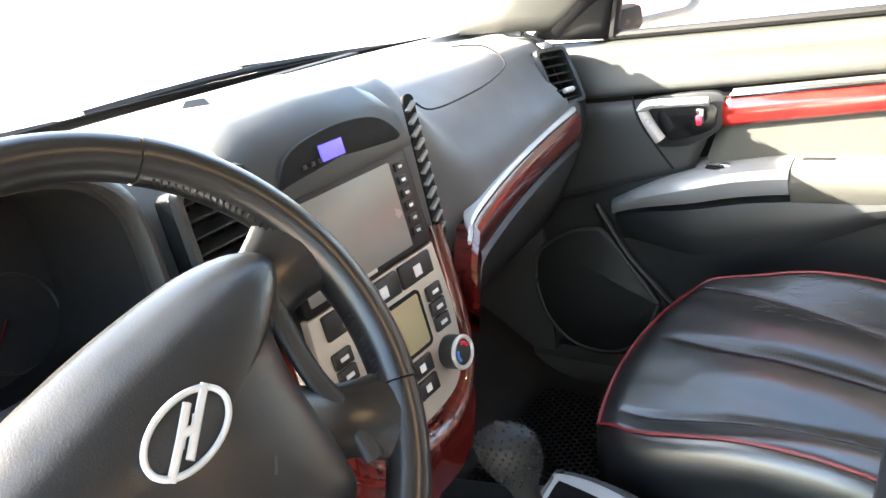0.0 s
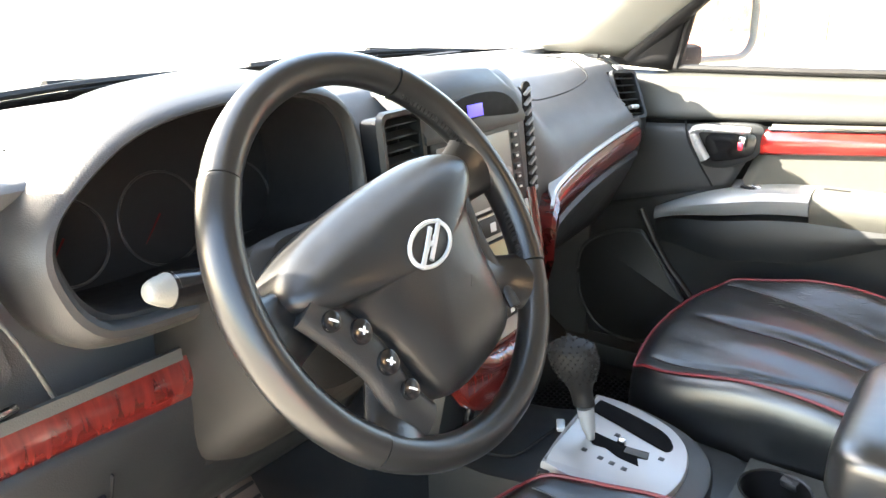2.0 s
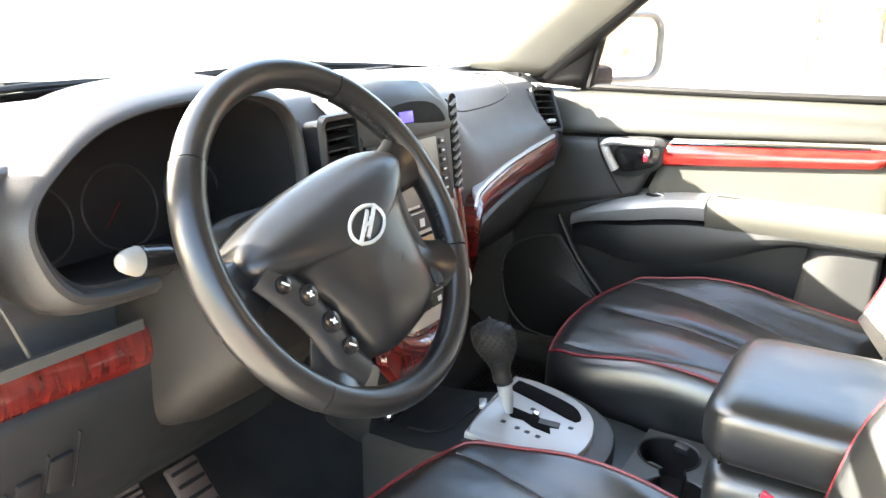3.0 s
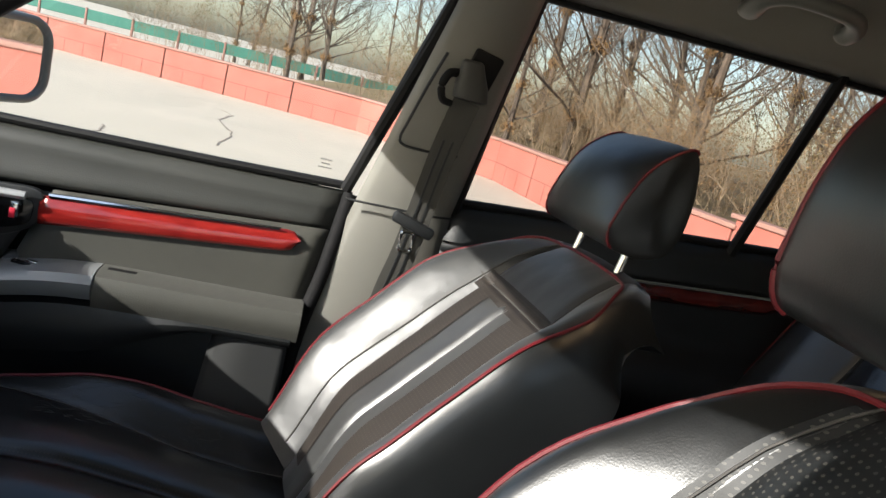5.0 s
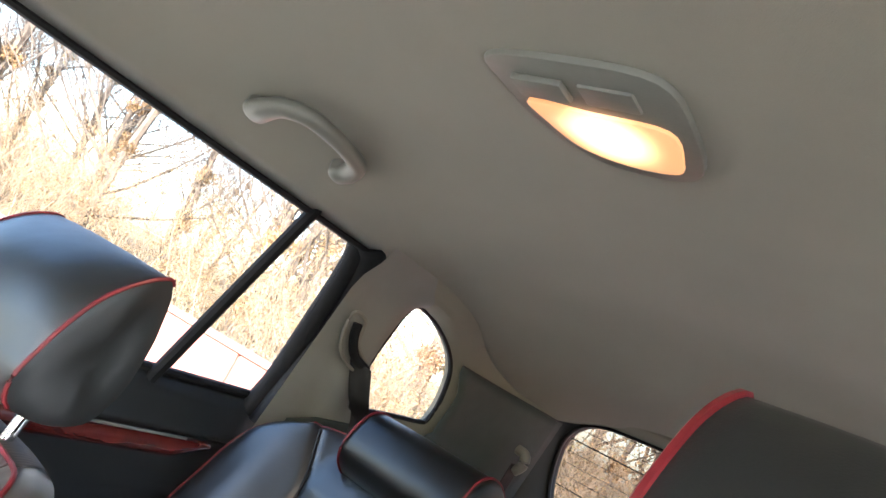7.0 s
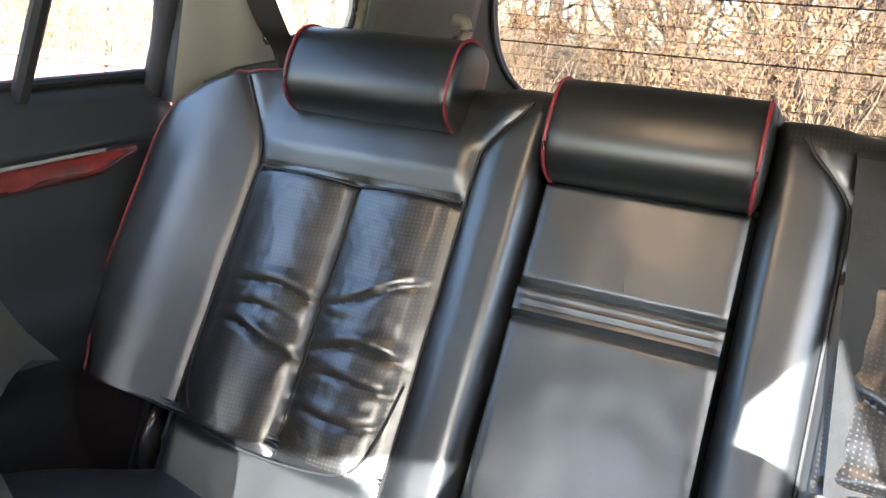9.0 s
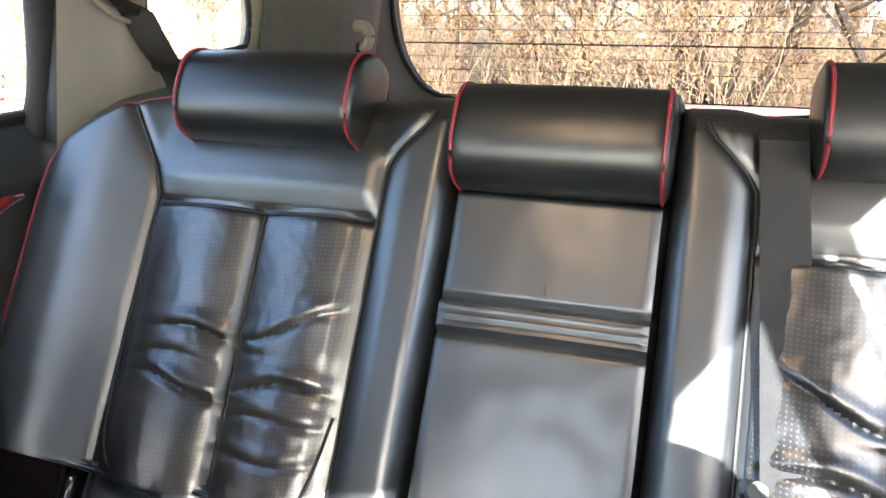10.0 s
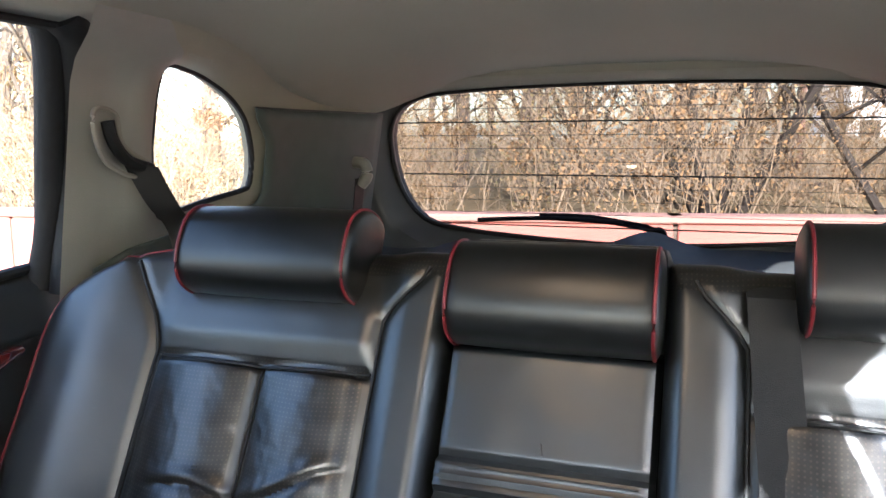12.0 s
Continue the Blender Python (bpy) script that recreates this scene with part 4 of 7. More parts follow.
# glove box lid below
part("glove_box_lid", grid(lambda u, v: V(lerp(0.17, 0.62, u), lerp(0.20, 0.30, v) + 0.02 * (u - 0.5) ** 2 - 0.012 * math.sin(math.pi * v) + 0.02 * u, lerp(0.868, 0.70, v) + 0.03 * u), 16, 12), DOOR_GREY, dash, "charcoal glove box lid")

# driver's wood strip and lower panel
part("wood_strip_left", grid(lambda u, v: V(lerp(-0.70, -0.478, u), 0.195 + 0.01 * (1 - u) - 0.006 * math.sin(math.pi * v), lerp(0.846, 0.888, v) + 0.004 * u), 12, 6), WOOD, dash, "red wood strip beside the column")
part("strip_edge", ribbon([V(lerp(-0.665, -0.486, k / 10), 0.191 + 0.01 * (1 - k / 10), 0.894 + 0.004 * k / 10) for k in range(11)], 0.011, 0.006, (0, 0.1, 1)), SILL_GREY, dash, "dull silver edge")


def knee(u, v):
    x = lerp(-0.70, -0.22, u)
    return V(x, 0.197 + 0.09 * v ** 1.6 - 0.012 * math.sin(math.pi * v), lerp(0.853, 0.655, v) + 0.02 * bell(x, -0.36, 0.09) * (1 - v))


solid(part("knee_panel", grid(knee, 20, 14), CHARCOAL, dash, "charcoal knee panel"), 0.01)
for x, z, mark in ((-0.655, 0.745, True), (-0.615, 0.765, True), (-0.583, 0.775, False)):
    ku, kv = (x + 0.70) / 0.48, (0.853 - z) / 0.198
    p = knee(ku, kv)
    tilt = math.degrees(math.atan2(knee(ku, kv + 0.05).y - p.y, p.z - knee(ku, kv + 0.05).z))
    sw = part("switch", box((0.024, 0.006, 0.044), Matrix.Translation(p) @ pose(0, 0, 0, tilt), 0.002), MATT_BLACK, dash, "small black switch")
    part("switch_mark", box((0.006, 0.003, 0.009), Matrix.Translation(p + V(0, -0.003, 0.004)) @ pose(0, 0, 0, tilt), 0.0004), WHITE_MARK, sw)
    part("panel_line", box((0.0016, 0.004, 0.075), Matrix.Translation(p + V(0.018, 0, 0.004)) @ pose(0, 0, 0, tilt), 0), MATT_BLACK, sw)

# dash skin of the hood, darkened in colour for the shade on its roll
HOOD = material("brownish_shaded_hood_skin", (0.024, 0.023, 0.022), 0.5, 0, (0.031, 0.0298, 0.0285), 6, 0.5, 0.1, 700, voronoi=True)
# instrument hood: a deep oval tunnel with the dials at its end
hc = (-0.41, 1.029)
hood = part("instrument_hood", loft([hood_ring(hc[0], 0.99, 0.165, 0.07, 0.46, 0.2), hood_ring(hc[0], 1.01, 0.176, 0.088, 0.36, 0.2), hood_ring(-0.411, 1.026, 0.191, 0.103, 0.30, 0.2), hood_ring(-0.411, 1.025, 0.191, 0.102, 0.245, 0.2), hood_ring(-0.411, 1.025, 0.188, 0.098, 0.215, 0.2), hood_ring(-0.411, 1.026, 0.183, 0.093, 0.198, 0.2),
                                     hood_ring(-0.411, 1.027, 0.177, 0.087, 0.189, 0.2), hood_ring(-0.411, 1.028, 0.172, 0.0825, 0.188, 0.2), hood_ring(-0.41, 1.0285, 0.1685, 0.08, 0.192, 0.2), hood_ring(-0.41, 1.0285, 0.1675, 0.0795, 0.203, 0.2), hood_ring(*hc, 0.163, 0.0765, 0.203, 0.2)], True, False), HOOD, dash, "instrument hood of brownish dash skin, darkened for shade")
part("hood_lining", loft([hood_ring(*hc, 0.163, 0.0765, 0.203, 0.2), hood_ring(*hc, 0.1615, 0.0755, 0.21, 0.2), hood_ring(hc[0], 1.024, 0.158, 0.077, 0.26, 0.2), hood_ring(hc[0], 1.018, 0.155, 0.08, 0.335, 0.2)], True, False), MATT_BLACK, hood, "black lining of the hood")
part("dial_face", loft([hood_ring(hc[0], 1.018, 0.162, 0.089, 0.329, 0.2), hood_ring(hc[0], 1.018, 0.162, 0.089, 0.345, 0.2)]), MATT_BLACK, dash, "black instrument face")
for cx, r in ((-0.302, 0.041), (-0.404, 0.048), (-0.506, 0.041)):
    ringp = [V(cx + r * math.cos(a), 0.322 + 0.2 * r * math.sin(a), 0.983 + r * math.sin(a)) for a in (2 * math.pi * k / 36 for k in range(36))]
    g = part("gauge_ring", tube(ringp, 0.0016, 6, True), CHARCOAL, dash, "dark gauge ring")
    part("needle", tube([V(cx - 0.004, 0.318, 0.99), V(cx - r * 0.55, 0.314, 0.983 - r * 0.4)], (0.0012, 0.0005), 5), material("dull_red", (0.07, 0.006, 0.006), 0.9, spec=0.1), g, "dull red needle")
part("warning_lamp", box((0.012, 0.003, 0.014), pose(-0.545, 0.325, 0.985), 0.001), glow("red_warning_lamp", (0.8, 0.02, 0.03), 0.02), dash, "small lit red warning lamp")

# vents
def vent(parent, c, w, h, m, slats, name="air_vent", deep=0.03):
    """Framed vent with level slats; m maps its x, y to the wall, z outwards."""
    f = bmesh.new()
    outer = [m @ V(x, y, 0.0) for x, y in round_rect(w + 0.016, h + 0.016, 0.012)]
    top = [m @ V(x, y, 0.007) for x, y in round_rect(w + 0.012, h + 0.012, 0.011)]
    inn = [m @ V(x, y, 0.006) for x, y in round_rect(w, h, 0.008)]
    back = [m @ V(x, y, -deep) for x, y in round_rect(w, h, 0.008)]
    strip_faces(f, [[f.verts.new(p) for p in r] for r in (outer, top, inn, back)], True, False)
    v = part(name, f, CHARCOAL, parent, "black air vent with slats")
    part("vent_back", plate(round_rect(w, h, 0.008), 0.002, m @ Matrix.Translation((0, 0, -deep)), 0), MATT_BLACK, v)
    for k in range(slats):
        y = lerp(-h / 2, h / 2, (k + 0.5) / slats)
        part("slat", box((w, 0.0022, 0.016), m @ Matrix.Translation((0, y, -0.006)) @ Matrix.Rotation(radians(22), 4, "X"), 0.0007, 1), CHARCOAL, v)
    for x in (-w * 0.2, w * 0.2):
        part("vane", box((0.002, h, 0.012), m @ Matrix.Translation((x, 0, -0.02)), 0), MATT_BLACK, v)
    part("thumb_tab", box((0.026, 0.009, 0.01), m @ Matrix.Translation((w * 0.05, -h * 0.3, 0.006)), 0.003), SILVER, v, "silver thumb tab")
    return v


up = (0, 0.10, 1)
vent(dash, 0, 0.068, 0.115, basis(V(-0.174, 0.184, 1.012), (1, 0.06, 0), up), 8)
vent(dash, 0, 0.075, 0.085, basis(V(-0.668, 0.214, 0.968), (1, 0.05, 0.1), (-0.36, 0.1, 1)), 6)
part("vent_bead", tube(curve_points([V(-0.655, 0.222, 1.03), V(-0.638, 0.216, 1.003), V(-0.62, 0.21, 0.974), V(-0.607, 0.206, 0.941), V(-0.593, 0.204, 0.896)], 6), 0.0022, 8), SILL_GREY, dash, "pale bead beside the vent")
part("thumb_wheel", box((0.04, 0.01, 0.008), pose(-0.643, 0.199, 0.905, 0, -6, 4), 0.0035), CHROME, dash, "silver vent slider")
# slim vent on the far side of the stack, set with short fins
fin_m = basis(V(0.112, 0.186, 0.995), (1, -0.12, 0), (-0.03, 0.12, 1))
slim = part("slim_air_vent", plate(round_rect(0.018, 0.17, 0.008), 0.003, fin_m, 0.001), MATT_BLACK, dash, "slim black vent with grey fins")
for k in range(11):
    part("fin", box((0.017, 0.0045, 0.008), fin_m @ Matrix.Translation((-0.001, -0.071 + 0.0142 * k, 0.004)) @ Matrix.Rotation(radians(32), 4, "Z"), 0.001, 1), ARM_SILVER, slim, "grey fin")
# round-ended vent by the door
vent(dash, 0, 0.066, 0.09, rv, 6)
part("vent_surround", tube(curve_points([V(0.655, 0.335, 1.07), V(0.672, 0.29, 1.041), V(0.675, 0.259, 1.003), V(0.672, 0.243, 0.956), V(0.668, 0.242, 0.93)], 6), 0.004, 10), CHARCOAL, dash, "dark grey bow round the vent")
part("vent_crest", box((0.026, 0.018, 0.003), rv @ Matrix.Translation((0.004, 0.06, -0.004)) @ Matrix.Rotation(radians(-35), 4, "X"), 0.0015), ARM_SILVER, dash, "dull silver cap over the vent")

# ---- centre stack ----
ST = basis(V(-0.024, 0.176, 0.90), (1, 0, 0), (0, 0.15, 1))        # its face: x right, y up, z towards the seats
put = lambda x, y, z=0.0: ST @ Matrix.Translation((x, y, z))
# hood over the stack with the display slot
part("stack_hood", loft([[ST @ V(sx * w, yy, zz) for sx, yy, zz in ((-1, y0, z0 - 0.03), (-0.97, y0 + 0.0, z0), (-0.7, y0 + dy, z0 + 0.004), (0, y0 + dy * 1.25, z0 + 0.006), (0.7, y0 + dy, z0 + 0.004), (0.97, y0, z0), (1, y0, z0 - 0.03))]
                          for w, y0, dy, z0 in ((0.115, 0.128, 0.0, 0.016), (0.116, 0.136, 0.0, 0.018), (0.118, 0.168, 0.012, 0.004), (0.117, 0.192, 0.014, -0.02), (0.112, 0.20, 0.014, -0.06), (0.10, 0.205, 0.01, -0.16))], False, False), DOOR_GREY, dash, "dark grey hood over the centre stack")
slot = [(x, y) for x, y in curve_points_2d([(-0.085, 0.148), (-0.06, 0.170), (0.0, 0.178), (0.06, 0.172), (0.09, 0.152), (0.085, 0.140), (0.0, 0.142), (-0.08, 0.138)])]
disp = part("display_slot", plate(slot, 0.006, put(0, 0, 0.0145), 0.002), MATT_BLACK, dash, "black display slot with a small blue clock")
part("clock_screen", box((0.032, 0.016, 0.003), put(-0.012, 0.157, 0.0215), 0.0008), CLOCK, disp, "lit blue clock")
for k in range(3):
    part("warning_mark", box((0.006, 0.004, 0.002), put(-0.052 + 0.011 * k, 0.151, 0.0208), 0.0003), CHARCOAL, disp)
# stack body
part("stack_body", loft([[ST @ V(x * w, y, z) for x, z in ((-1, -0.08), (-1, -0.004), (-0.94, 0.004), (0.94, 0.004), (1, -0.004), (1, -0.08))] for y, w in ((0.13, 0.118), (0.02, 0.122), (-0.06, 0.122), (-0.12, 0.112), (-0.165, 0.085))], False, True), CHARCOAL, dash)
# head unit
hu = part("head_unit", plate(round_rect(0.202, 0.118, 0.004), 0.012, put(-0.002, 0.0775, 0.002), 0.002), FRAME_BLACK, dash, "black touchscreen head unit")
part("screen", plate(round_rect(0.162, 0.094, 0.002), 0.003, put(-0.013, 0.074, 0.0125), 0.0005), SCREEN, hu, "dusty grey screen")
for k in range(6):
    part("key", box((0.014, 0.009, 0.003), put(0.083, 0.112 - 0.0145 * k, 0.0145), 0.0008), CHARCOAL, hu)
    part("key_mark", box((0.006, 0.003, 0.001), put(0.083, 0.112 - 0.0145 * k, 0.0163), 0), WHITE_MARK, hu)
part("screen_caption", box((0.04, 0.004, 0.001), put(-0.016, 0.0255, 0.0150), 0), SILVER, hu, "pale bar of print")
# champagne climate panel with a rounded foot
foot = [(0.103, 0.018), (0.108, -0.06), (0.10, -0.115), (0.07, -0.150), (0.0, -0.158), (-0.07, -0.150), (-0.10, -0.115), (-0.108, -0.06), (-0.103, 0.018)]
cp = part("climate_panel", plate([(0.103, 0.018)] + [(p.x, p.y) for p in curve_points([V(a, b, 0) for a, b in foot[1:8]], 5)] + [(-0.103, 0.018)], 0.012, put(0, 0, 0.002), 0.003), PANEL_SILVER, dash, "champagne silver climate panel")
for x in (-0.06, 0.0, 0.06):
    k = part("key", box((0.056, 0.026, 0.006), put(x * 1.0, 0.002, 0.015), 0.002), CHARCOAL, cp, "dark key with a pale mark")
    part("key_mark", box((0.012, 0.012, 0.001), put(x, 0.001, 0.0185), 0), WHITE_MARK, k)
part("lcd", plate(round_rect(0.10, 0.058, 0.004), 0.003, put(0, -0.05, 0.0135), 0.001), LCD, cp, "dull amber climate display")
part("lcd_rim", tube([put(x, y - 0.05, 0.0155).translation for x, y in round_rect(0.104, 0.062, 0.005)], 0.0022, 6, True), MATT_BLACK, cp)
for sx in (-1, 1):
    for k in range(3):
        b = part("key", box((0.026, 0.0165, 0.006), put(sx * 0.078, -0.032 - 0.0185 * k, 0.015), 0.0015), CHARCOAL, cp, "dark key")
        part("key_mark", box((0.011, 0.004, 0.001), put(sx * 0.078, -0.032 - 0.0185 * k, 0.0185), 0), WHITE_MARK, b)
    kn = part("knob", drum(0.0195, 0.022, put(sx * 0.075, -0.106, 0.023), 32, 0.003), CHARCOAL, cp, "round temperature knob")
    part("knob_ring", tube([put(sx * 0.075 + 0.0175 * math.cos(a), -0.106 + 0.0175 * math.sin(a), 0.034).translation for a in (2 * math.pi * j / 32 for j in range(32))], 0.0026, 8, True), SILVER, kn, "satin silver knob ring")
    for w0, mt in ((20, RED_MARK), (150, BLUE_MARK)):
        part("knob_mark", tube([put(sx * 0.075 + 0.0105 * math.cos(radians(w0 + 8 * j)), -0.106 + 0.0105 * math.sin(radians(w0 + 8 * j)), 0.0345).translation for j in range(10)], 0.0022, 5), mt, kn)
for x, y in ((-0.022, -0.098), (0.022, -0.098), (-0.022, -0.122), (0.022, -0.122)):
    b = part("key", box((0.04, 0.02, 0.006), put(x, y, 0.015), 0.0015), CHARCOAL, cp, "dark key")
    part("key_mark", box((0.009, 0.008, 0.001), put(x, y, 0.0185), 0), WHITE_MARK, b)
# wood cheeks round the panel
for sx in (-1, 1):
    line = curve_points([ST @ V(sx * 0.125, 0.03, -0.004), ST @ V(sx * 0.121, -0.04, 0), ST @ V(sx * 0.115, -0.11, 0.0), ST @ V(sx * 0.088, -0.155, 0.002), ST @ V(sx * 0.045, -0.178, 0.004), ST @ V(0, -0.183, 0.005)], 8)
    part("wood_cheek", tube(line, (0.016, 0.024), 12, squash=0.75, up=(1, 0, 0)), WOOD, dash, "dark red wood surround")
aw = part("ash_tray", plate([(p.x, p.y) for p in curve_points([V(a, b, 0) for a, b in ((-0.10, -0.16), (0.10, -0.16), (0.092, -0.215), (0.05, -0.245), (-0.05, -0.245), (-0.092, -0.215))], 6, True)], 0.02, put(0, 0, -0.012), 0.006), WOOD, dash, "dark red wood ash tray lid")
part("pull", box((0.03, 0.005, 0.006), put(0.03, -0.182, 0.011), 0.002), SILVER, aw, "small silver pull")
part("stack_foot", box((0.20, 0.10, 0.16), pose(0, 0.245, 0.625, 12), 0.02), CHARCOAL, dash)
sp = part("switch_panel", box((0.09, 0.01, 0.055), pose(-0.03, 0.172, 0.625, 14), 0.003), BLACK, dash, "black heater switch panel")
for k in range(3):
    for r in range(2):
        part("key", box((0.02, 0.005, 0.018), pose(-0.052 + 0.024 * k, 0.166, 0.615 + 0.022 * r, 14), 0.001), CHARCOAL, sp)
part("socket", drum(0.014, 0.014, pose(-0.088, 0.172, 0.612, 104), 20, 0.003), CHROME, dash, "round power socket")


# ---- steering column and wheel ----
SHROUD = material("brownish_grey_plastic", (0.0115, 0.0105, 0.0095), 0.55, 0, (0.016, 0.0148, 0.0135), 8, 0.6, 0.08, 700, spec=0.3, voronoi=True)
col = thing("steering_column", (-0.37, 0.15, 0.9), "dark grey plastic steering column shroud with stalks", "steering column")
WH = basis(V(-0.37, 0.024, 0.9946), (1, 0, 0), (0, math.sin(radians(30)), math.cos(radians(30)))) @ Matrix.Rotation(radians(14), 4, "Z")
CO = basis(V(-0.37, 0.024, 0.9946), (1, 0, 0), (0, math.sin(radians(30)), math.cos(radians(30))))
def col_ring(z, w, h, dy):
    return [CO @ V(w * math.copysign(abs(math.cos(a)) ** 0.42, math.cos(a)), dy + h * math.copysign(abs(math.sin(a)) ** 0.42, math.sin(a)), z) for a in (2 * math.pi * k / 32 for k in range(32))]
part("shroud", loft([col_ring(-0.075, 0.075, 0.06, -0.005), col_ring(-0.085, 0.092, 0.073, -0.012), col_ring(-0.15, 0.105, 0.082, -0.02), col_ring(-0.24, 0.11, 0.09, -0.03), col_ring(-0.30, 0.105, 0.085, -0.03)]), SHROUD, col, "brownish grey column shroud")
st = part("light_stalk", tube(curve_points([CO @ V(-0.08, 0.035, -0.12), CO @ V(-0.11, 0.038, -0.11), CO @ V(-0.145, 0.044, -0.10)], 5), (0.009, 0.0115), 12), MATT_BLACK, col, "black indicator stalk")
part("stalk_collar", tube([CO @ V(-0.126, 0.041, -0.101), CO @ V(-0.132, 0.042, -0.10), CO @ V(-0.152, 0.045, -0.097), CO @ V(-0.158, 0.046, -0.096)], (0.0145, 0.0152), 20), BLACK, st, "black turning collar")
part("stalk_tip", tube([CO @ V(-0.155 - 0.021 * q, 0.0457 + 0.003 * q, -0.0962 + 0.004 * q) for q in (0, 0.25, 0.5, 0.7, 0.85, 0.95, 1.0)], (0.0148, 0.006), 20), LOWER_PILLAR, st, "pale stalk tip")
part("wiper_stalk", tube(curve_points([CO @ V(0.08, 0.035, -0.12), CO @ V(0.13, 0.046, -0.11), CO @ V(0.185, 0.05, -0.10)], 5), (0.009, 0.013), 10), MATT_BLACK, col, "black wiper stalk")
# solid black box stands in for the shaded gap round the shroud
part("column_gap", box((0.2, 0.03, 0.1), pose(-0.37, 0.215, 0.8, 18), 0.01), MATT_BLACK, col)

wheel = thing("steering_wheel", tuple(WH.translation), "black leather steering wheel with stitched rim and silver badge", "steering wheel")
RIM, TR = 0.1695, 0.0155
def rim_part(a0, a1, name, mat, label="", r=TR):
    n = max(4, int(abs(a1 - a0) / 4))
    rings = []
    for k in range(n + 1):
        a = radians(lerp(a0, a1, k / n))
        c = V(math.cos(a), math.sin(a), 0)
        rings.append([WH @ (c * (RIM + r * math.cos(w) * 0.95) + V(0, 0, r * 1.08 * math.sin(w))) for w in (2 * math.pi * j / 18 for j in range(18))])
    return part(name, loft(rings), mat, wheel, label)
GRIP = material("smooth_rim_leather", (0.009, 0.0095, 0.0102), 0.3, 0, (0.016, 0.016, 0.016), 12, 0.35, 0.03, 900, spec=0.55, rough_var=0.04)
for a0, a1, r in ((48, 132, 0.0155), (132, 215, 0.0163), (215, 325, 0.0153), (-35, 48, 0.0163)):
    rim_part(a0 + 0.25, a1 - 0.25, "rim_section", GRIP, "black leather rim section", r)
# stitches on the inside of the rim
for a0, a1 in ((10, 46), (134, 170), (-34, -12), (192, 214)):
    bm = bmesh.new()
    for k in range(int((a1 - a0) / 1.7)):
        a = radians(a0 + 1.7 * k)
        c = V(math.cos(a), math.sin(a), 0)
        t = V(-math.sin(a), math.cos(a), 0)
        p = c * (RIM - 0.0150) + V(0, 0, 0.003)
        tube([WH @ (p - t * 0.0012 - V(0, 0, 0.003)), WH @ (p - c * 0.0016), WH @ (p + t * 0.0012 + V(0, 0, 0.003))], 0.0009, 4, bm=bm)
    part("stitching", bm, MATT_BLACK, wheel, "row of dark stitches")
# airbag pad
half_pad = [(0.045, 0.0605), (0.085, 0.0565), (0.115, 0.0475), (0.131, 0.034), (0.131, 0.021), (0.118, 0.009), (0.098, -0.001), (0.087, -0.02), (0.078, -0.045), (0.069, -0.085), (0.058, -0.112), (0.032, -0.121)]
po = curve_points([V(0.0, 0.062, 0)] + [V(x, y, 0) for x, y in half_pad] + [V(0.0, -0.1225, 0)] + [V(-x, y, 0) for x, y in half_pad[::-1]], 5, True)
PADM = material("airbag_cover", (0.0105, 0.011, 0.0118), 0.34, 0, (0.016, 0.016, 0.0165), 10, 0.6, 0.06, 800, voronoi=True)
rr = []
for q, z in ((1.0, -0.03), (1.0, 0.0), (0.992, 0.005), (0.972, 0.0095), (0.935, 0.0135), (0.85, 0.0195), (0.7, 0.0255), (0.5, 0.0295), (0.25, 0.032), (0.08, 0.0325)):
    rr.append([WH @ V(p.x * q, (p.y + 0.02) * q - 0.02, z - 0.017 * smooth((p.y + 0.02) * q - 0.02, 0.022, 0.062)) for p in po])
part("airbag_pad", loft(rr), PADM, wheel, "black grained airbag cover")
# spokes: broad ones to the sides, narrower ones below
def spoke(a, w0, w1, name, mat, label=""):
    d, t = V(math.cos(radians(a)), math.sin(radians(a)), 0), V(-math.sin(radians(a)), math.cos(radians(a)), 0)
    rings = []
    for k in range(9):
        q = k / 8
        c = d * lerp(0.075, RIM - 0.004, q) + V(0, 0, lerp(-0.002, 0.002, q) - 0.012 * math.sin(math.pi * q))
        w = lerp(w0, w1, q) + 0.012 * q ** 4
        rings.append([WH @ (c + t * w * math.cos(b) + V(0, 0, 0.0125) * math.sin(b)) for b in (2 * math.pi * j / 16 for j in range(16))])
    return part(name, loft(rings), mat, wheel, label)
for a in (6, 174):
    spoke(a, 0.022, 0.027, "side_spoke", GRIP, "leather covered side spoke")
for a in (222, 318):
    spoke(a, 0.026, 0.022, "lower_spoke", GRIP, "leather covered lower spoke")
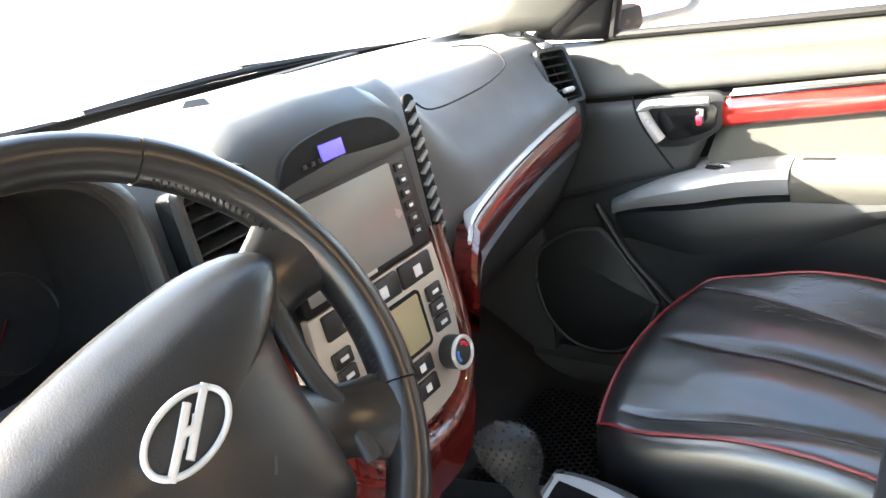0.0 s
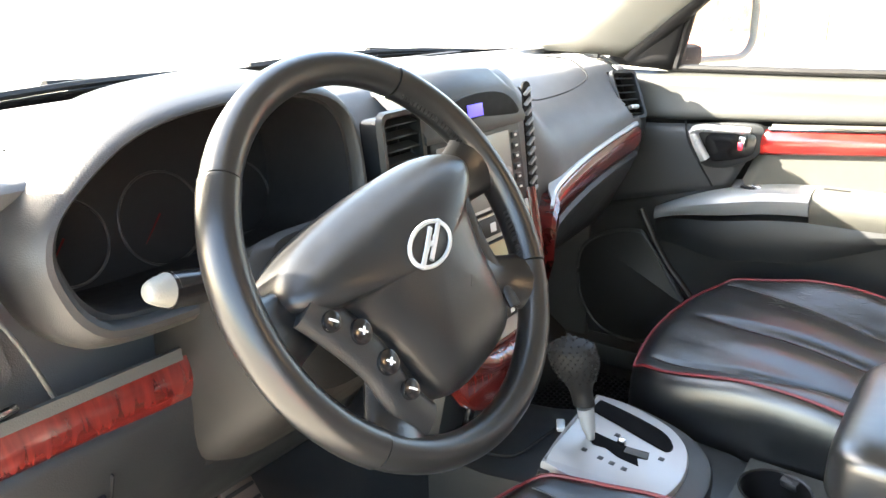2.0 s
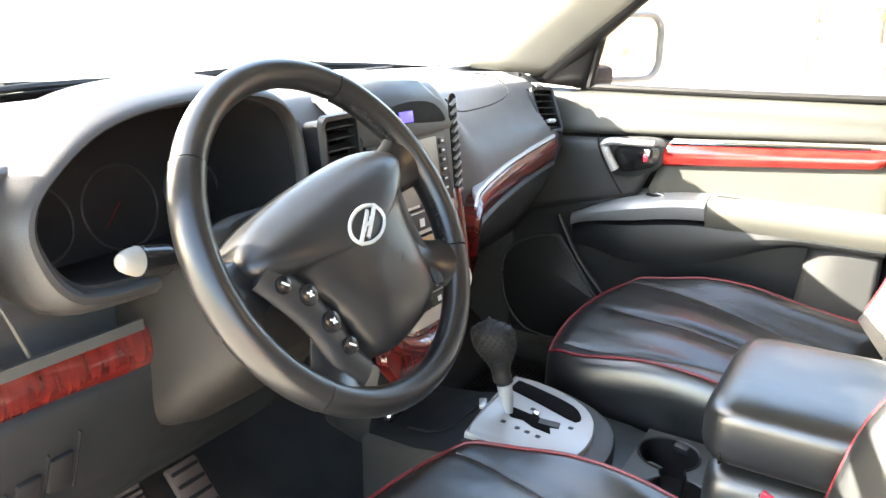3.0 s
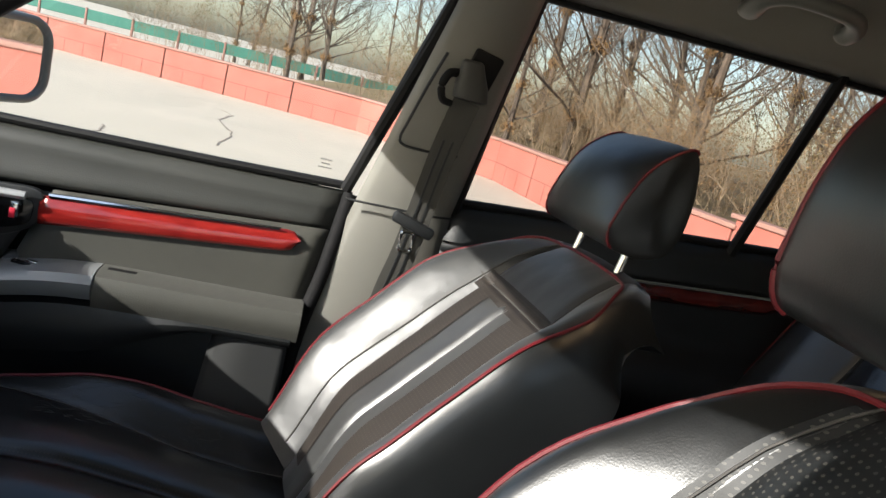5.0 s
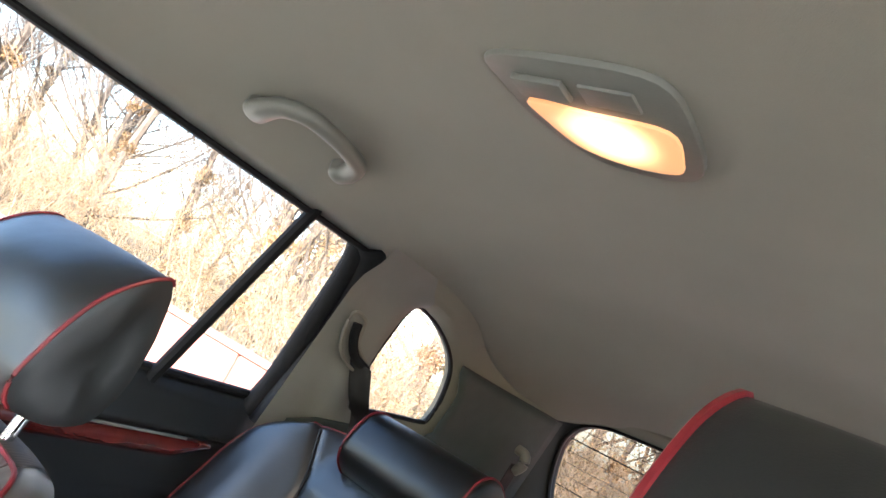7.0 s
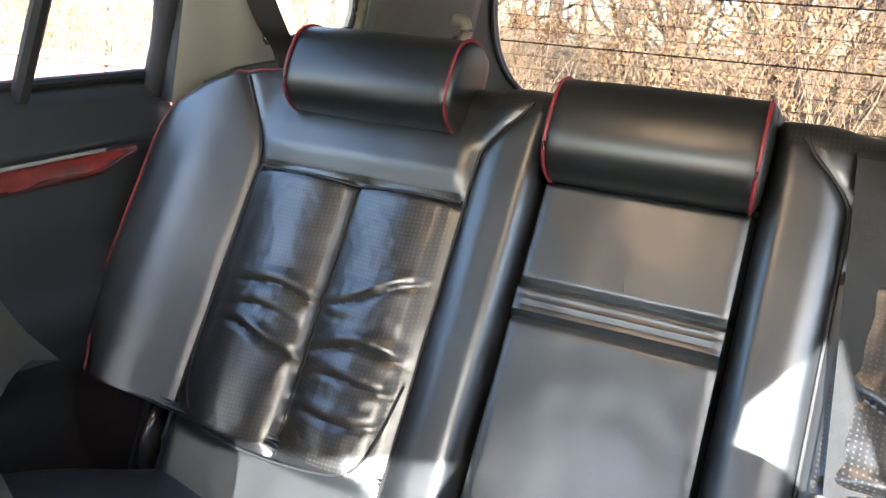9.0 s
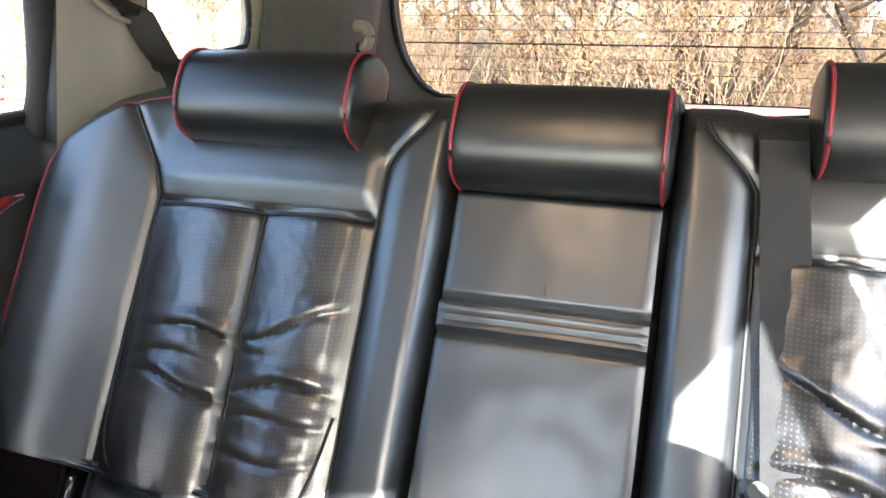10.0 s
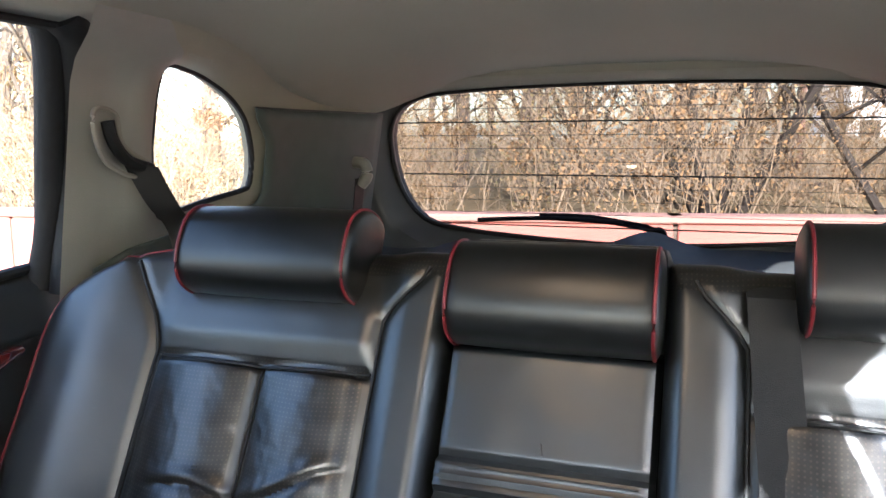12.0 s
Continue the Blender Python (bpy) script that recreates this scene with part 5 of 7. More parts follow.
# remote switches in bows beside the pad
for sx in (-1, 1):
    line = curve_points([V(sx * 0.122, 0.02, 0.006 if sx < 0 else -0.004), V(sx * 0.108, -0.015, 0.006 if sx < 0 else -0.004), V(sx * 0.098, -0.05, 0.005 if sx < 0 else -0.004), V(sx * 0.096, -0.085, 0.003 if sx < 0 else -0.004), V(sx * 0.085, -0.115, 0.0)], 6)
    bez = part("switch_bow", tube([WH @ p for p in line], (0.019, 0.017) if sx < 0 else (0.009, 0.008), 12, squash=0.5, up=WH.to_3x3() @ V(0, 0, 1)), CHARCOAL, wheel, "black bow with remote switches")
    for i, (x, y) in enumerate(((0.117, 0.0), (0.1, -0.021), (0.0955, -0.053), (0.093, -0.081)) if sx < 0 else ()):
        big = 0.98 if i in (1, 2) else 0.8
        b = part("remote_key", drum(0.0105, 0.006, WH @ Matrix.Translation((sx * x, y, 0.015)) @ Matrix.Rotation(radians(-sx * 14), 4, "Z") @ Matrix.Diagonal((big, 0.95 * big, 1, 1)), 24, 0.0015), BLACK, bez, "oval black key")
        part("key_mark", box((0.0018, 0.0085, 0.0012), WH @ Matrix.Translation((sx * x, y, 0.0186)) @ Matrix.Rotation(radians(-sx * 40), 4, "Z"), 0.0005), WHITE_MARK, b)
        if i in (1, 2) and sx < 0:
            part("key_mark", box((0.0018, 0.0065, 0.0012), WH @ Matrix.Translation((sx * x, y, 0.0192)) @ Matrix.Rotation(radians(sx * 50), 4, "Z"), 0.0005), WHITE_MARK, b)
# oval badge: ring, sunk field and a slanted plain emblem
BD = WH @ Matrix.Translation((-0.003, -0.005, 0.0315)) @ Matrix.Diagonal((1.06, 0.80, 1, 1))
part("badge_field", drum(0.0255, 0.003, BD @ Matrix.Diagonal((1, 0.78, 1, 1)), 40, 0.0006), CHARCOAL, wheel, "dark oval badge field")
part("badge_ring", tube([BD @ V(0.0265 * math.cos(a), 0.0205 * math.sin(a), 0.0025) for a in (2 * math.pi * k / 48 for k in range(48))], 0.0019, 10, True, up=BD.to_3x3() @ V(0, 0, 1)), SILVER, wheel, "silver oval badge ring")
for sx in (-1, 1):
    part("badge_bar", tube(curve_points([BD @ V(sx * 0.0068 + 0.0165, 0.0128, 0.003), BD @ V(sx * 0.0075 - sx * 0.001, 0.0, 0.0035), BD @ V(sx * 0.0068 - 0.0165, -0.0128, 0.003)], 5), 0.0025, 8, squash=0.6, up=BD.to_3x3() @ V(0, 0, 1)), SILVER, wheel, "plain slanted silver bar")
part("badge_link", tube(curve_points([BD @ V(-0.009, -0.003, 0.003), BD @ V(-0.003, 0.0015, 0.0036), BD @ V(0.003, -0.0015, 0.0036), BD @ V(0.009, 0.003, 0.003)], 5), 0.0026, 8, squash=0.6, up=BD.to_3x3() @ V(0, 0, 1)), SILVER, wheel)
for x, y, w in ((-0.07, 0.012, 0.006), (0.018, -0.052, 0.010)):
    part("scuff", box((w, 0.002, 0.0006), WH @ Matrix.Translation((x, y - 0.002, 0.0265 if x < 0 else 0.031)) @ Matrix.Rotation(radians(40), 4, "Z"), 0), DOOR_GREY, wheel, "pale scuff mark")


# ---- centre console ----
console = thing("centre_console", (0, -0.2, 0.36), "dark grey console between the front seats with silver gear plate", "console")
def con_ring(y, w, top, r=0.02):
    return [V(-w, y, 0.36), V(-w, y, top - r), V(-w + r * 0.3, y, top - r * 0.3), V(-w + r, y, top), V(w - r, y, top), V(w - r * 0.3, y, top - r * 0.3), V(w, y, top - r), V(w, y, 0.36)]
part("console_body", loft([con_ring(*a) for a in ((0.22, 0.10, 0.575), (0.12, 0.11, 0.585), (0.06, 0.115, 0.6), (0.0, 0.12, 0.605), (-0.14, 0.122, 0.597), (-0.168, 0.122, 0.592))], True, True), CHARCOAL, console)
part("console_rear", loft([con_ring(-0.302, 0.122, 0.592), con_ring(-0.66, 0.122, 0.592)], True, True), DOOR_GREY, console)
for s in (-1, 1):
    part("console_side", box((0.008, 0.136, 0.23), pose(0.118 * s, -0.235, 0.475), 0.002), DOOR_GREY, console)
GATE_SILVER = material("gate_silver", (0.36, 0.365, 0.365), 0.36, 0.3, (0.32, 0.325, 0.325), 10, 0.4)
GP = basis(V(-0.012, -0.055, 0.632), (1, 0, 0), (0, 1, 0.06))
PIT = material("dull_black_recess", (0.004, 0.004, 0.0045), 0.85, spec=0.08)
gate_outline = [(p.x, p.y) for p in curve_points([V(a, b, 0) for a, b in ((-0.101, 0.078), (-0.096, 0.083), (-0.06, 0.09), (0.017, 0.098), (0.082, 0.099), (0.09, 0.093), (0.094, 0.06), (0.088, 0.018), (0.073, -0.022), (0.044, -0.052), (0.003, -0.068), (-0.044, -0.071), (-0.084, -0.06), (-0.1, -0.03), (-0.105, 0.03))], 6, True)]
part("plate_base", plate([(x * 1.15, y * 1.22 - 0.01) for x, y in gate_outline], 0.03, GP @ Matrix.Translation((0.008, -0.006, -0.034)), 0.012), DOOR_GREY, console)
gate = part("gear_plate", plate(gate_outline, 0.012, GP @ Matrix.Translation((0, 0, -0.006)), 0.005), GATE_SILVER, console, "satin silver gear plate")
part("tray_slot", plate([(p.x, p.y) for p in curve_points([V(a, b, 0) for a, b in ((0.042, 0.081), (0.046, 0.085), (0.071, 0.086), (0.075, 0.08), (0.068, 0.03), (0.055, -0.016), (0.034, -0.037), (0.018, -0.038), (0.016, -0.025), (0.03, 0.03))], 5, True)], 0.0025, GP @ Matrix.Translation((0, 0, 0.0048)), 0.0006), PIT, gate, "black slot beside the gate")
slot_line = ((-0.018, 0.062), (-0.003, 0.056), (-0.005, 0.028), (-0.006, 0.008), (-0.001, -0.019), (-0.016, -0.023), (-0.021, -0.011), (-0.036, -0.019), (-0.035, 0.009), (-0.027, 0.029), (-0.03, 0.046))
part("gate_slot", plate(slot_line, 0.0022, GP @ Matrix.Translation((0, 0, 0.0048)), 0.0003), PIT, gate, "black stepped gear gate")
part("gate_step", box((0.013, 0.03, 0.002), GP @ Matrix.Translation((-0.012, -0.006, 0.0068)) @ Matrix.Rotation(radians(8), 4, "Z"), 0.0006), SILL_GREY, gate, "grey step in the gate")
part("gate_button", box((0.008, 0.012, 0.01), GP @ Matrix.Translation((-0.004, 0.018, 0.009)), 0.003), CHROME, gate)
for x, y in ((-0.047, 0.05), (-0.05, 0.026), (-0.051, 0.01), (-0.052, -0.007), (0.01, 0.03), (-0.003, -0.036)):
    part("gear_mark", box((0.007, 0.007, 0.0012), GP @ Matrix.Translation((x, y, 0.0062)), 0.0003), CHARCOAL, gate, "small dark gear mark")
lever = thing("gear_lever", (-0.03, 0.0, 0.64), "gear lever with a bumpy black knob on a silver shaft", "gear lever")
LV = basis(V(-0.032, -0.002, 0.636), (1, 0, 0), (0, 1, -0.16))
part("shaft", tube([LV @ V(0, 0, -0.006), LV @ V(0, 0.0, 0.012), LV @ V(0, 0.001, 0.02), LV @ V(0, 0.003, 0.05)], (0.0036, 0.0115), 16), GATE_SILVER, lever, "silver shaft")
def knob_r(t):
    return 0.0135 + 0.016 * smooth(t, 0.15, 0.62) - 0.0295 * smooth(t, 0.72, 1.0) ** 2.2
kr = []
for k in range(25):
    t = k / 24
    c = V(0, 0.004 + 0.012 * t, 0.054 + 0.098 * t)
    kr.append([LV @ (c + V(0.86 * math.cos(a), 1.12 * math.sin(a), 0) * max(knob_r(t), 0.002)) for a in (2 * math.pi * j / 24 for j in range(24))])
knob = part("knob", loft(kr), RUBBER, lever, "black rubber knob cover")
bm = bmesh.new()
for k in range(13):
    t = 0.36 + 0.62 * k / 12
    n = max(4, int(22 * knob_r(t) / 0.03))
    for j in range(n):
        a = 2 * math.pi * (j + 0.5 * (k % 2)) / n
        c = LV @ (V(0, 0.004 + 0.012 * t, 0.054 + 0.098 * t) + V(0.86 * math.cos(a), 1.12 * math.sin(a), 0) * knob_r(t))
        b = bmesh.new()
        bmesh.ops.create_icosphere(b, subdivisions=1, radius=0.0019, matrix=Matrix.Translation(c))
        merge(bm, b)
part("knob_studs", bm, RUBBER, knob, "round rubber studs", kind="stuff")
# cup holders: two open wells joined by a neck
cupm = material("cup_plastic", (0.012, 0.012, 0.0125), 0.4)
CUPS = (V(0.066, -0.213, 0), V(-0.03, -0.25, 0))
cup = thing("cup_holder", (0.018, -0.235, 0.53), "double black cup holder sunk in the grey console", "cup holder")


def wells(r, z):
    """Outline of the two joined wells at height z."""
    axis = math.atan2(CUPS[0].y - CUPS[1].y, CUPS[0].x - CUPS[1].x)
    loop = []
    for c, a0 in ((CUPS[0], axis - math.pi), (CUPS[1], axis)):
        for k in range(33):
            a = a0 + 0.42 + (2 * math.pi - 0.84) * k / 32
            loop.append(V(c.x + r * math.cos(a), c.y + r * math.sin(a), z))
    return loop


top = bmesh.new()
for loop in (wells(0.0455, 0.592), [V(-0.1215, -0.167, 0.592), V(0.1215, -0.167, 0.592), V(0.1215, -0.303, 0.592), V(-0.1215, -0.303, 0.592)]):
    vs = [top.verts.new(p) for p in loop]
    for p, q in zip(vs, vs[1:] + vs[:1]):
        top.edges.new((p, q))
bmesh.ops.triangle_fill(top, use_beauty=True, use_dissolve=False, edges=top.edges[:], normal=(0, 0, 1))
part("tray_top", top, SILL_GREY, cup, "dark grey tray round the wells", flat=True)
part("well", loft([wells(r, z) for r, z in ((0.0455, 0.592), (0.0445, 0.5945), (0.042, 0.593), (0.0405, 0.586), (0.038, 0.53))], True, False), cupm, cup)
part("well_floor", plate([(p.x, p.y) for p in wells(0.04, 0)], 0.003, pose(0, 0, 0.529), 0), cupm, cup)
for c, a in ((CUPS[0], 165), (CUPS[0], 345), (CUPS[1], 120)):
    d = V(math.cos(radians(a)), math.sin(radians(a)), 0)
    part("clip", box((0.013, 0.024, 0.014), Matrix.Translation(c + d * 0.038 + V(0, 0, 0.585)) @ pose(0, 0, 0, 0, -18, a), 0.004), DOOR_GREY, cup, "spring clip of the cup holder")
# padded lid
def lid_ring(y, w, z0, z1, n=5.0):
    """Rounded cross-section of the padded lid or its box."""
    out = []
    for k in range(48):
        c, q = math.cos(2 * math.pi * k / 48), math.sin(2 * math.pi * k / 48)
        out.append(V(0.005 + w * math.copysign(abs(c) ** (2 / n), c), y, (z0 + z1) / 2 + (z1 - z0) / 2 * math.copysign(abs(q) ** (2 / n), q)))
    return out


def lid_body(y0, y1, w, z0, z1, r):
    rings = []
    for k in range(21):
        q = k / 20
        y = lerp(y0, y1, 0.5 - 0.5 * math.cos(math.pi * q))
        e = min(abs(y - y0), abs(y1 - y)) / r
        f = math.sqrt(max(0.02, 1 - max(0, 1 - e) ** 2))
        rings.append(lid_ring(y, w - r * (1 - f), lerp((z0 + z1) / 2, z0, 0.5 + 0.5 * f), z1 - 0.6 * r * (1 - f) + 0.004 * math.sin(math.pi * q)))
    return loft(rings)


lid = thing("console_armrest", (0, -0.48, 0.6), "black leather padded armrest on the console box", "armrest")
part("lid", lid_body(-0.283, -0.665, 0.126, 0.702, 0.786, 0.035), LEATHER_WORN, lid, "glossy black leather lid")
part("lid_seam", tube(lid_ring(-0.31, 0.124, 0.704, 0.75)[24:] , 0.0016, 6), MATT_BLACK, lid)
part("box", lid_body(-0.292, -0.655, 0.122, 0.585, 0.701, 0.025), LEATHER, lid, "black leather covered box")
part("charging_cable", tube(curve_points([V(-0.09, 0.14, 0.60), V(-0.06, 0.10, 0.592), V(-0.02, 0.075, 0.61), V(0.0, 0.068, 0.615)], 8), 0.0022, 6), MATT_BLACK, None, "thin black charging cable with a silver plug on the console", category="cable")
bpy.data.objects["charging_cable"]["kind"] = "thing"
part("plug", box((0.012, 0.026, 0.007), pose(0.008, 0.064, 0.618, 0, 0, -60), 0.002), SILVER, bpy.data.objects["charging_cable"], "silver plug")

# footwells: mats, pedals
def mat_sheet(x0, x1, y0, y1, z):
    m = thing("floor_mat", ((x0 + x1) / 2, (y0 + y1) / 2, z), "black rubber floor mat with open honeycomb cells", "floor mat", "floor mats")
    part("base", box((x1 - x0, y1 - y0, 0.004), pose((x0 + x1) / 2, (y0 + y1) / 2, z + 0.003), 0.001), MATT_BLACK, m)
    bm = bmesh.new()
    r = 0.0075
    ny = int((y1 - y0) / (1.5 * r))
    nx = int((x1 - x0) / (1.732 * r))
    for i in range(nx):
        for j in range(ny):
            cx, cy = x0 + (i + 0.5 + 0.5 * (j % 2)) * 1.732 * r, y0 + (j + 0.5) * 1.5 * r
            if cx > x1:
                continue
            o = [bm.verts.new((cx + r * math.cos(radians(30 + 60 * k)), cy + r * math.sin(radians(30 + 60 * k)), z + 0.011)) for k in range(6)]
            n = [bm.verts.new((cx + r * 0.72 * math.cos(radians(30 + 60 * k)), cy + r * 0.72 * math.sin(radians(30 + 60 * k)), z + 0.011)) for k in range(6)]
            d = [bm.verts.new((v.co.x, v.co.y, z + 0.0052)) for v in n]
            for k in range(6):
                q = (k + 1) % 6
                bm.faces.new((o[k], o[q], n[q], n[k]))
                bm.faces.new((n[k], n[q], d[q], d[k]))
    part("cell_lattice", bm, RUBBER, m, "open honeycomb cells", True, kind="stuff")
mat_sheet(0.14, 0.62, -0.02, 0.42, floor_z + 0.004)
mat_sheet(-0.62, -0.15, -0.02, 0.40, floor_z + 0.004)
PEDAL = material("worn_pedal_metal", (0.085, 0.064, 0.055), 0.55, 0.2, (0.12, 0.095, 0.083), 30, 0.6)
for x, w, h, y, z, rx in ((-0.30, 0.055, 0.15, 0.36, 0.50, 50), (-0.41, 0.10, 0.07, 0.40, 0.53, 55)):
    p = thing("pedal", (x, y, z), "worn metal foot pedal with grooved face", "pedal", "pedals")
    part("plate", box((w, h, 0.012), pose(x, y, z, rx), 0.004), PEDAL if x > -0.35 else RUBBER, p)
    for k in range(7):
        part("rib", box((w * 0.85, 0.006, 0.006), pose(x, y, z, rx) @ Matrix.Translation((0, lerp(-h * 0.42, h * 0.42, k / 6), 0.007)), 0.001, 1), RUBBER if x > -0.35 else PEDAL, p)
    part("arm", tube([V(x, y + 0.03, z + 0.01), V(x, y + 0.14, z + 0.16)], 0.009, 8), MATT_BLACK, p)


# ---- front seats ----
def front_seat(xc, inner, label, lean, foot, head, head_x, head_w, turn=0.0, sink=0.0):
    """inner: -1 where the console lies to the seat's -x side, 1 to its +x side; foot: y, z of the backrest's hinge; head: y, z and tilt of the head restraint; turn: slight turn of the backrest."""
    s = thing("seat_assembly", (xc, -0.3, floor_z), label, "car seat", "front seats")
    # cushion: u across, v from front to back
    W = 0.242
    def cz(a, v):
        edge = lerp(0.80, 0.50, smooth(v, 0.0, 0.75))
        bol = 0.036 * smooth(abs(a), edge - 0.02, edge + 0.3) * lerp(0.1, 1.0, smooth(v, 0.05, 0.6))
        groove = -0.005 * bell(abs(a), edge, 0.03) * smooth(v, 0.03, 0.2) - 0.009 * bell(a, 0.0, 0.06) * smooth(v, 0.08, 0.3) + 0.006 * bell(abs(a), 0.28, 0.17) * smooth(v, 0.1, 0.4)
        puff = 0.005 * (1 - a * a)
        wrinkle = 0.0016 * noise.noise(V(a * 5, v * 6, xc)) + 0.0003 * noise.noise(V(a * 20, v * 24, xc))
        return 0.668 - sink + bol + groove + puff + wrinkle - 0.05 * smooth(v, 0.3, 1.0)
    def edge_drop(a, v, r):
        e = max(abs(a) - (1 - r), 0) / r
        f = max(0.10 - v, 0) / 0.10
        return math.sqrt(max(0, 1 - min(1, e * e))), math.sqrt(max(0, 1 - min(1, f * f)))
    def cush(u, v):
        a = 2 * u - 1
        ea, ef = edge_drop(a, v, 0.10)
        wv = W * (0.8 + 0.2 * math.sqrt(1 - (1 - min(v / 0.22, 1)) ** 2))
        y = 0.068 - 0.53 * v - 0.03 * a * a * (1 - smooth(v, 0, 0.3)) - 0.004
        z = cz(a, v) - 0.05 * (1 - ea) - 0.05 * (1 - ef)
        return V(xc + a * wv, y, z)
    under = lambda u, v: V(xc + (2 * u - 1) * W * 0.97 * (0.8 + 0.2 * math.sqrt(1 - (1 - min(v / 0.22, 1)) ** 2)), 0.05 - 0.505 * v - 0.03 * (2 * u - 1) ** 2 * (1 - smooth(v, 0, 0.3)), 0.545)
    part("cushion", pad(cush, under, 90, 64), LEATHER_WORN, s, "creased worn black leather cushion")
    pipe = [cush(0.035, 1 - k / 30) for k in range(30)] + [cush(lerp(0.035, 0.965, k / 24), 0.03) for k in range(25)] + [cush(0.965, k / 30) for k in range(1, 31)]
    part("cushion_piping", tube([p + V(0, 0.002, 0.002) for p in pipe], 0.0023, 6), PIPING, s, "thin red piping")
    for a in (-0.56, 0.56):
        part("seam", tube([cush((math.copysign(lerp(0.80, 0.50, smooth(v / 24, 0.0, 0.75)), a) + 1) / 2, v / 24) + V(0, 0, 0.0012) for v in range(2, 25)], 0.0011, 5), THREAD, s, "pale seam")
    ob = part("perforated_strip", grid(lambda u, v: cush((lerp(-0.05, 0.05, u) * smooth(v, -0.1, 0.25) + 1) / 2, lerp(0.10, 0.97, v)) + V(0, 0, 0.0018), 10, 64), PERFORATED, s, "perforated strip")
    lay_uv(ob, lambda c: (c.x, c.y))
    if inner < 0:
        rng, bm = random.Random(5), bmesh.new()
        for k in range(230):
            a, v = rng.uniform(0.45, 0.92), rng.uniform(0.28, 0.8)
            da, dv = rng.uniform(-0.035, 0.035), rng.uniform(-0.025, 0.04)
            tube([cush((a + da * q + 1) / 2, v + dv * q) + V(0, 0, 0.0004) for q in (0, 0.33, 0.66, 1)], (0.0004, 0.0001), 4, bm=bm)
        part("worn_patch", bm, material("pale_scuffs", (0.07, 0.075, 0.07), 0.6), s, "pale scuffs in the worn leather", kind="stuff")
    # backrest in its own leaning frame
    S = Matrix.Translation((xc, -0.6, 0)) @ Matrix.Rotation(radians(turn), 4, 'Z') @ Matrix.Translation((-xc, 0.6, 0))
    B = S @ basis(V(xc, foot[0], foot[1]), (1, 0, 0), (0, -lean, math.sqrt(1 - lean * lean))) @ FLIP
    LEN = 0.575 if inner < 0 else 0.59
    slim = 1.0 if inner < 0 else 0.93
    def half(v):
        return slim * (0.224 - 0.034 * (1 - smooth(v, -0.1, 0.38)) - 0.03 * smooth(v, 0.6, 1.0)) * (1 - 0.16 * max(0.0, (v - 0.82) / 0.18) ** 2)
    def bd(a, v):
        bol = 0.06 * smooth(abs(a), 0.46, 0.92) * (1 - 0.75 * smooth(v, 0.6, 0.95))
        groove = -0.006 * bell(abs(a), 0.52, 0.03) * (1 - smooth(v, 0.9, 1)) - (0.006 * bell(v, 0.735, 0.01) if abs(a) < 0.52 else 0)
        chan = -0.007 * bell(a, 0, 0.02) * (1 - smooth(v, 0.70, 0.73)) if abs(a) < 0.5 else 0
        puff = 0.006 * (1 - (abs(abs(a) - 0.25) / 0.25) ** 2) * (1 - smooth(v, 0.68, 0.73)) if abs(a) < 0.5 else 0
        wr = 0.0014 * noise.noise(V(a * 6, v * 10, xc + 3)) + 0.0003 * noise.noise(V(a * 18, v * 22, xc))
        return 0.012 + bol + groove + chan + puff + wr - 0.02 * smooth(v, 0.8, 1.0) ** 1.5 - 0.055 * (1 - smooth(v, -0.06, 0.3))
    def backrest(u, v):
        a = 2 * u - 1
        e = max(abs(a) - 0.8, 0) / 0.2
        f = max(v - 0.93, 0) / 0.07
        drop = 0.055 * (1 - math.sqrt(max(0, 1 - min(1, e * e)))) + 0.04 * (1 - math.sqrt(max(0, 1 - min(1, f * f))))
        return B @ V(a * half(v), LEN * v - 0.045 * smooth(v, 0.6, 1) * a ** 4, bd(a, v) - drop)
    behind = lambda u, v: B @ V((2 * u - 1) * half(v) * (0.985 - 0.13 * smooth(v, 0.75, 1.0)), LEN * v * (1 - 0.05 * smooth(v, 0.8, 1)) - 0.045 * smooth(v, 0.6, 1) * (2 * u - 1) ** 4, -0.085 + 0.035 * smooth(v, 0.75, 1.0))
    ob = part("backrest", pad(backrest, behind, 72, 60), DUSTY_GLARE if inner < 0 else LEATHER_WORN, s, "black leather backrest, passenger's front paled by dust and painted glare, sides darker")
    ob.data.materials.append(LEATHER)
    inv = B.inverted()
    # sides and back stay black; only the front carries dust and painted glare
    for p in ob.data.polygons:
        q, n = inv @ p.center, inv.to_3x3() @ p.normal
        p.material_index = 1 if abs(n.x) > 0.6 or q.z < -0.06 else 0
    pp = [backrest(0.045, k / 30) for k in range(1, 26)] + [backrest(0.045 + 0.13 * (1 - math.cos(w)), 0.84 + 0.115 * math.sin(w)) for w in (math.pi / 2 * k / 10 for k in range(11))]
    pp += [backrest(lerp(0.175, 0.825, k / 20), 0.955) for k in range(1, 20)] + [backrest(0.955 - 0.13 * (1 - math.sin(w)), 0.84 + 0.115 * math.cos(w)) for w in (math.pi / 2 * k / 10 for k in range(11))] + [backrest(0.955, 1 - k / 30) for k in range(5, 30)]
    part("backrest_piping", tube([p + B.to_3x3() @ V(0, 0, 0.002) for p in pp], 0.0023, 6), PIPING, s, "thin red piping")
    lift = B.to_3x3() @ V(0, 0, 0.0016)
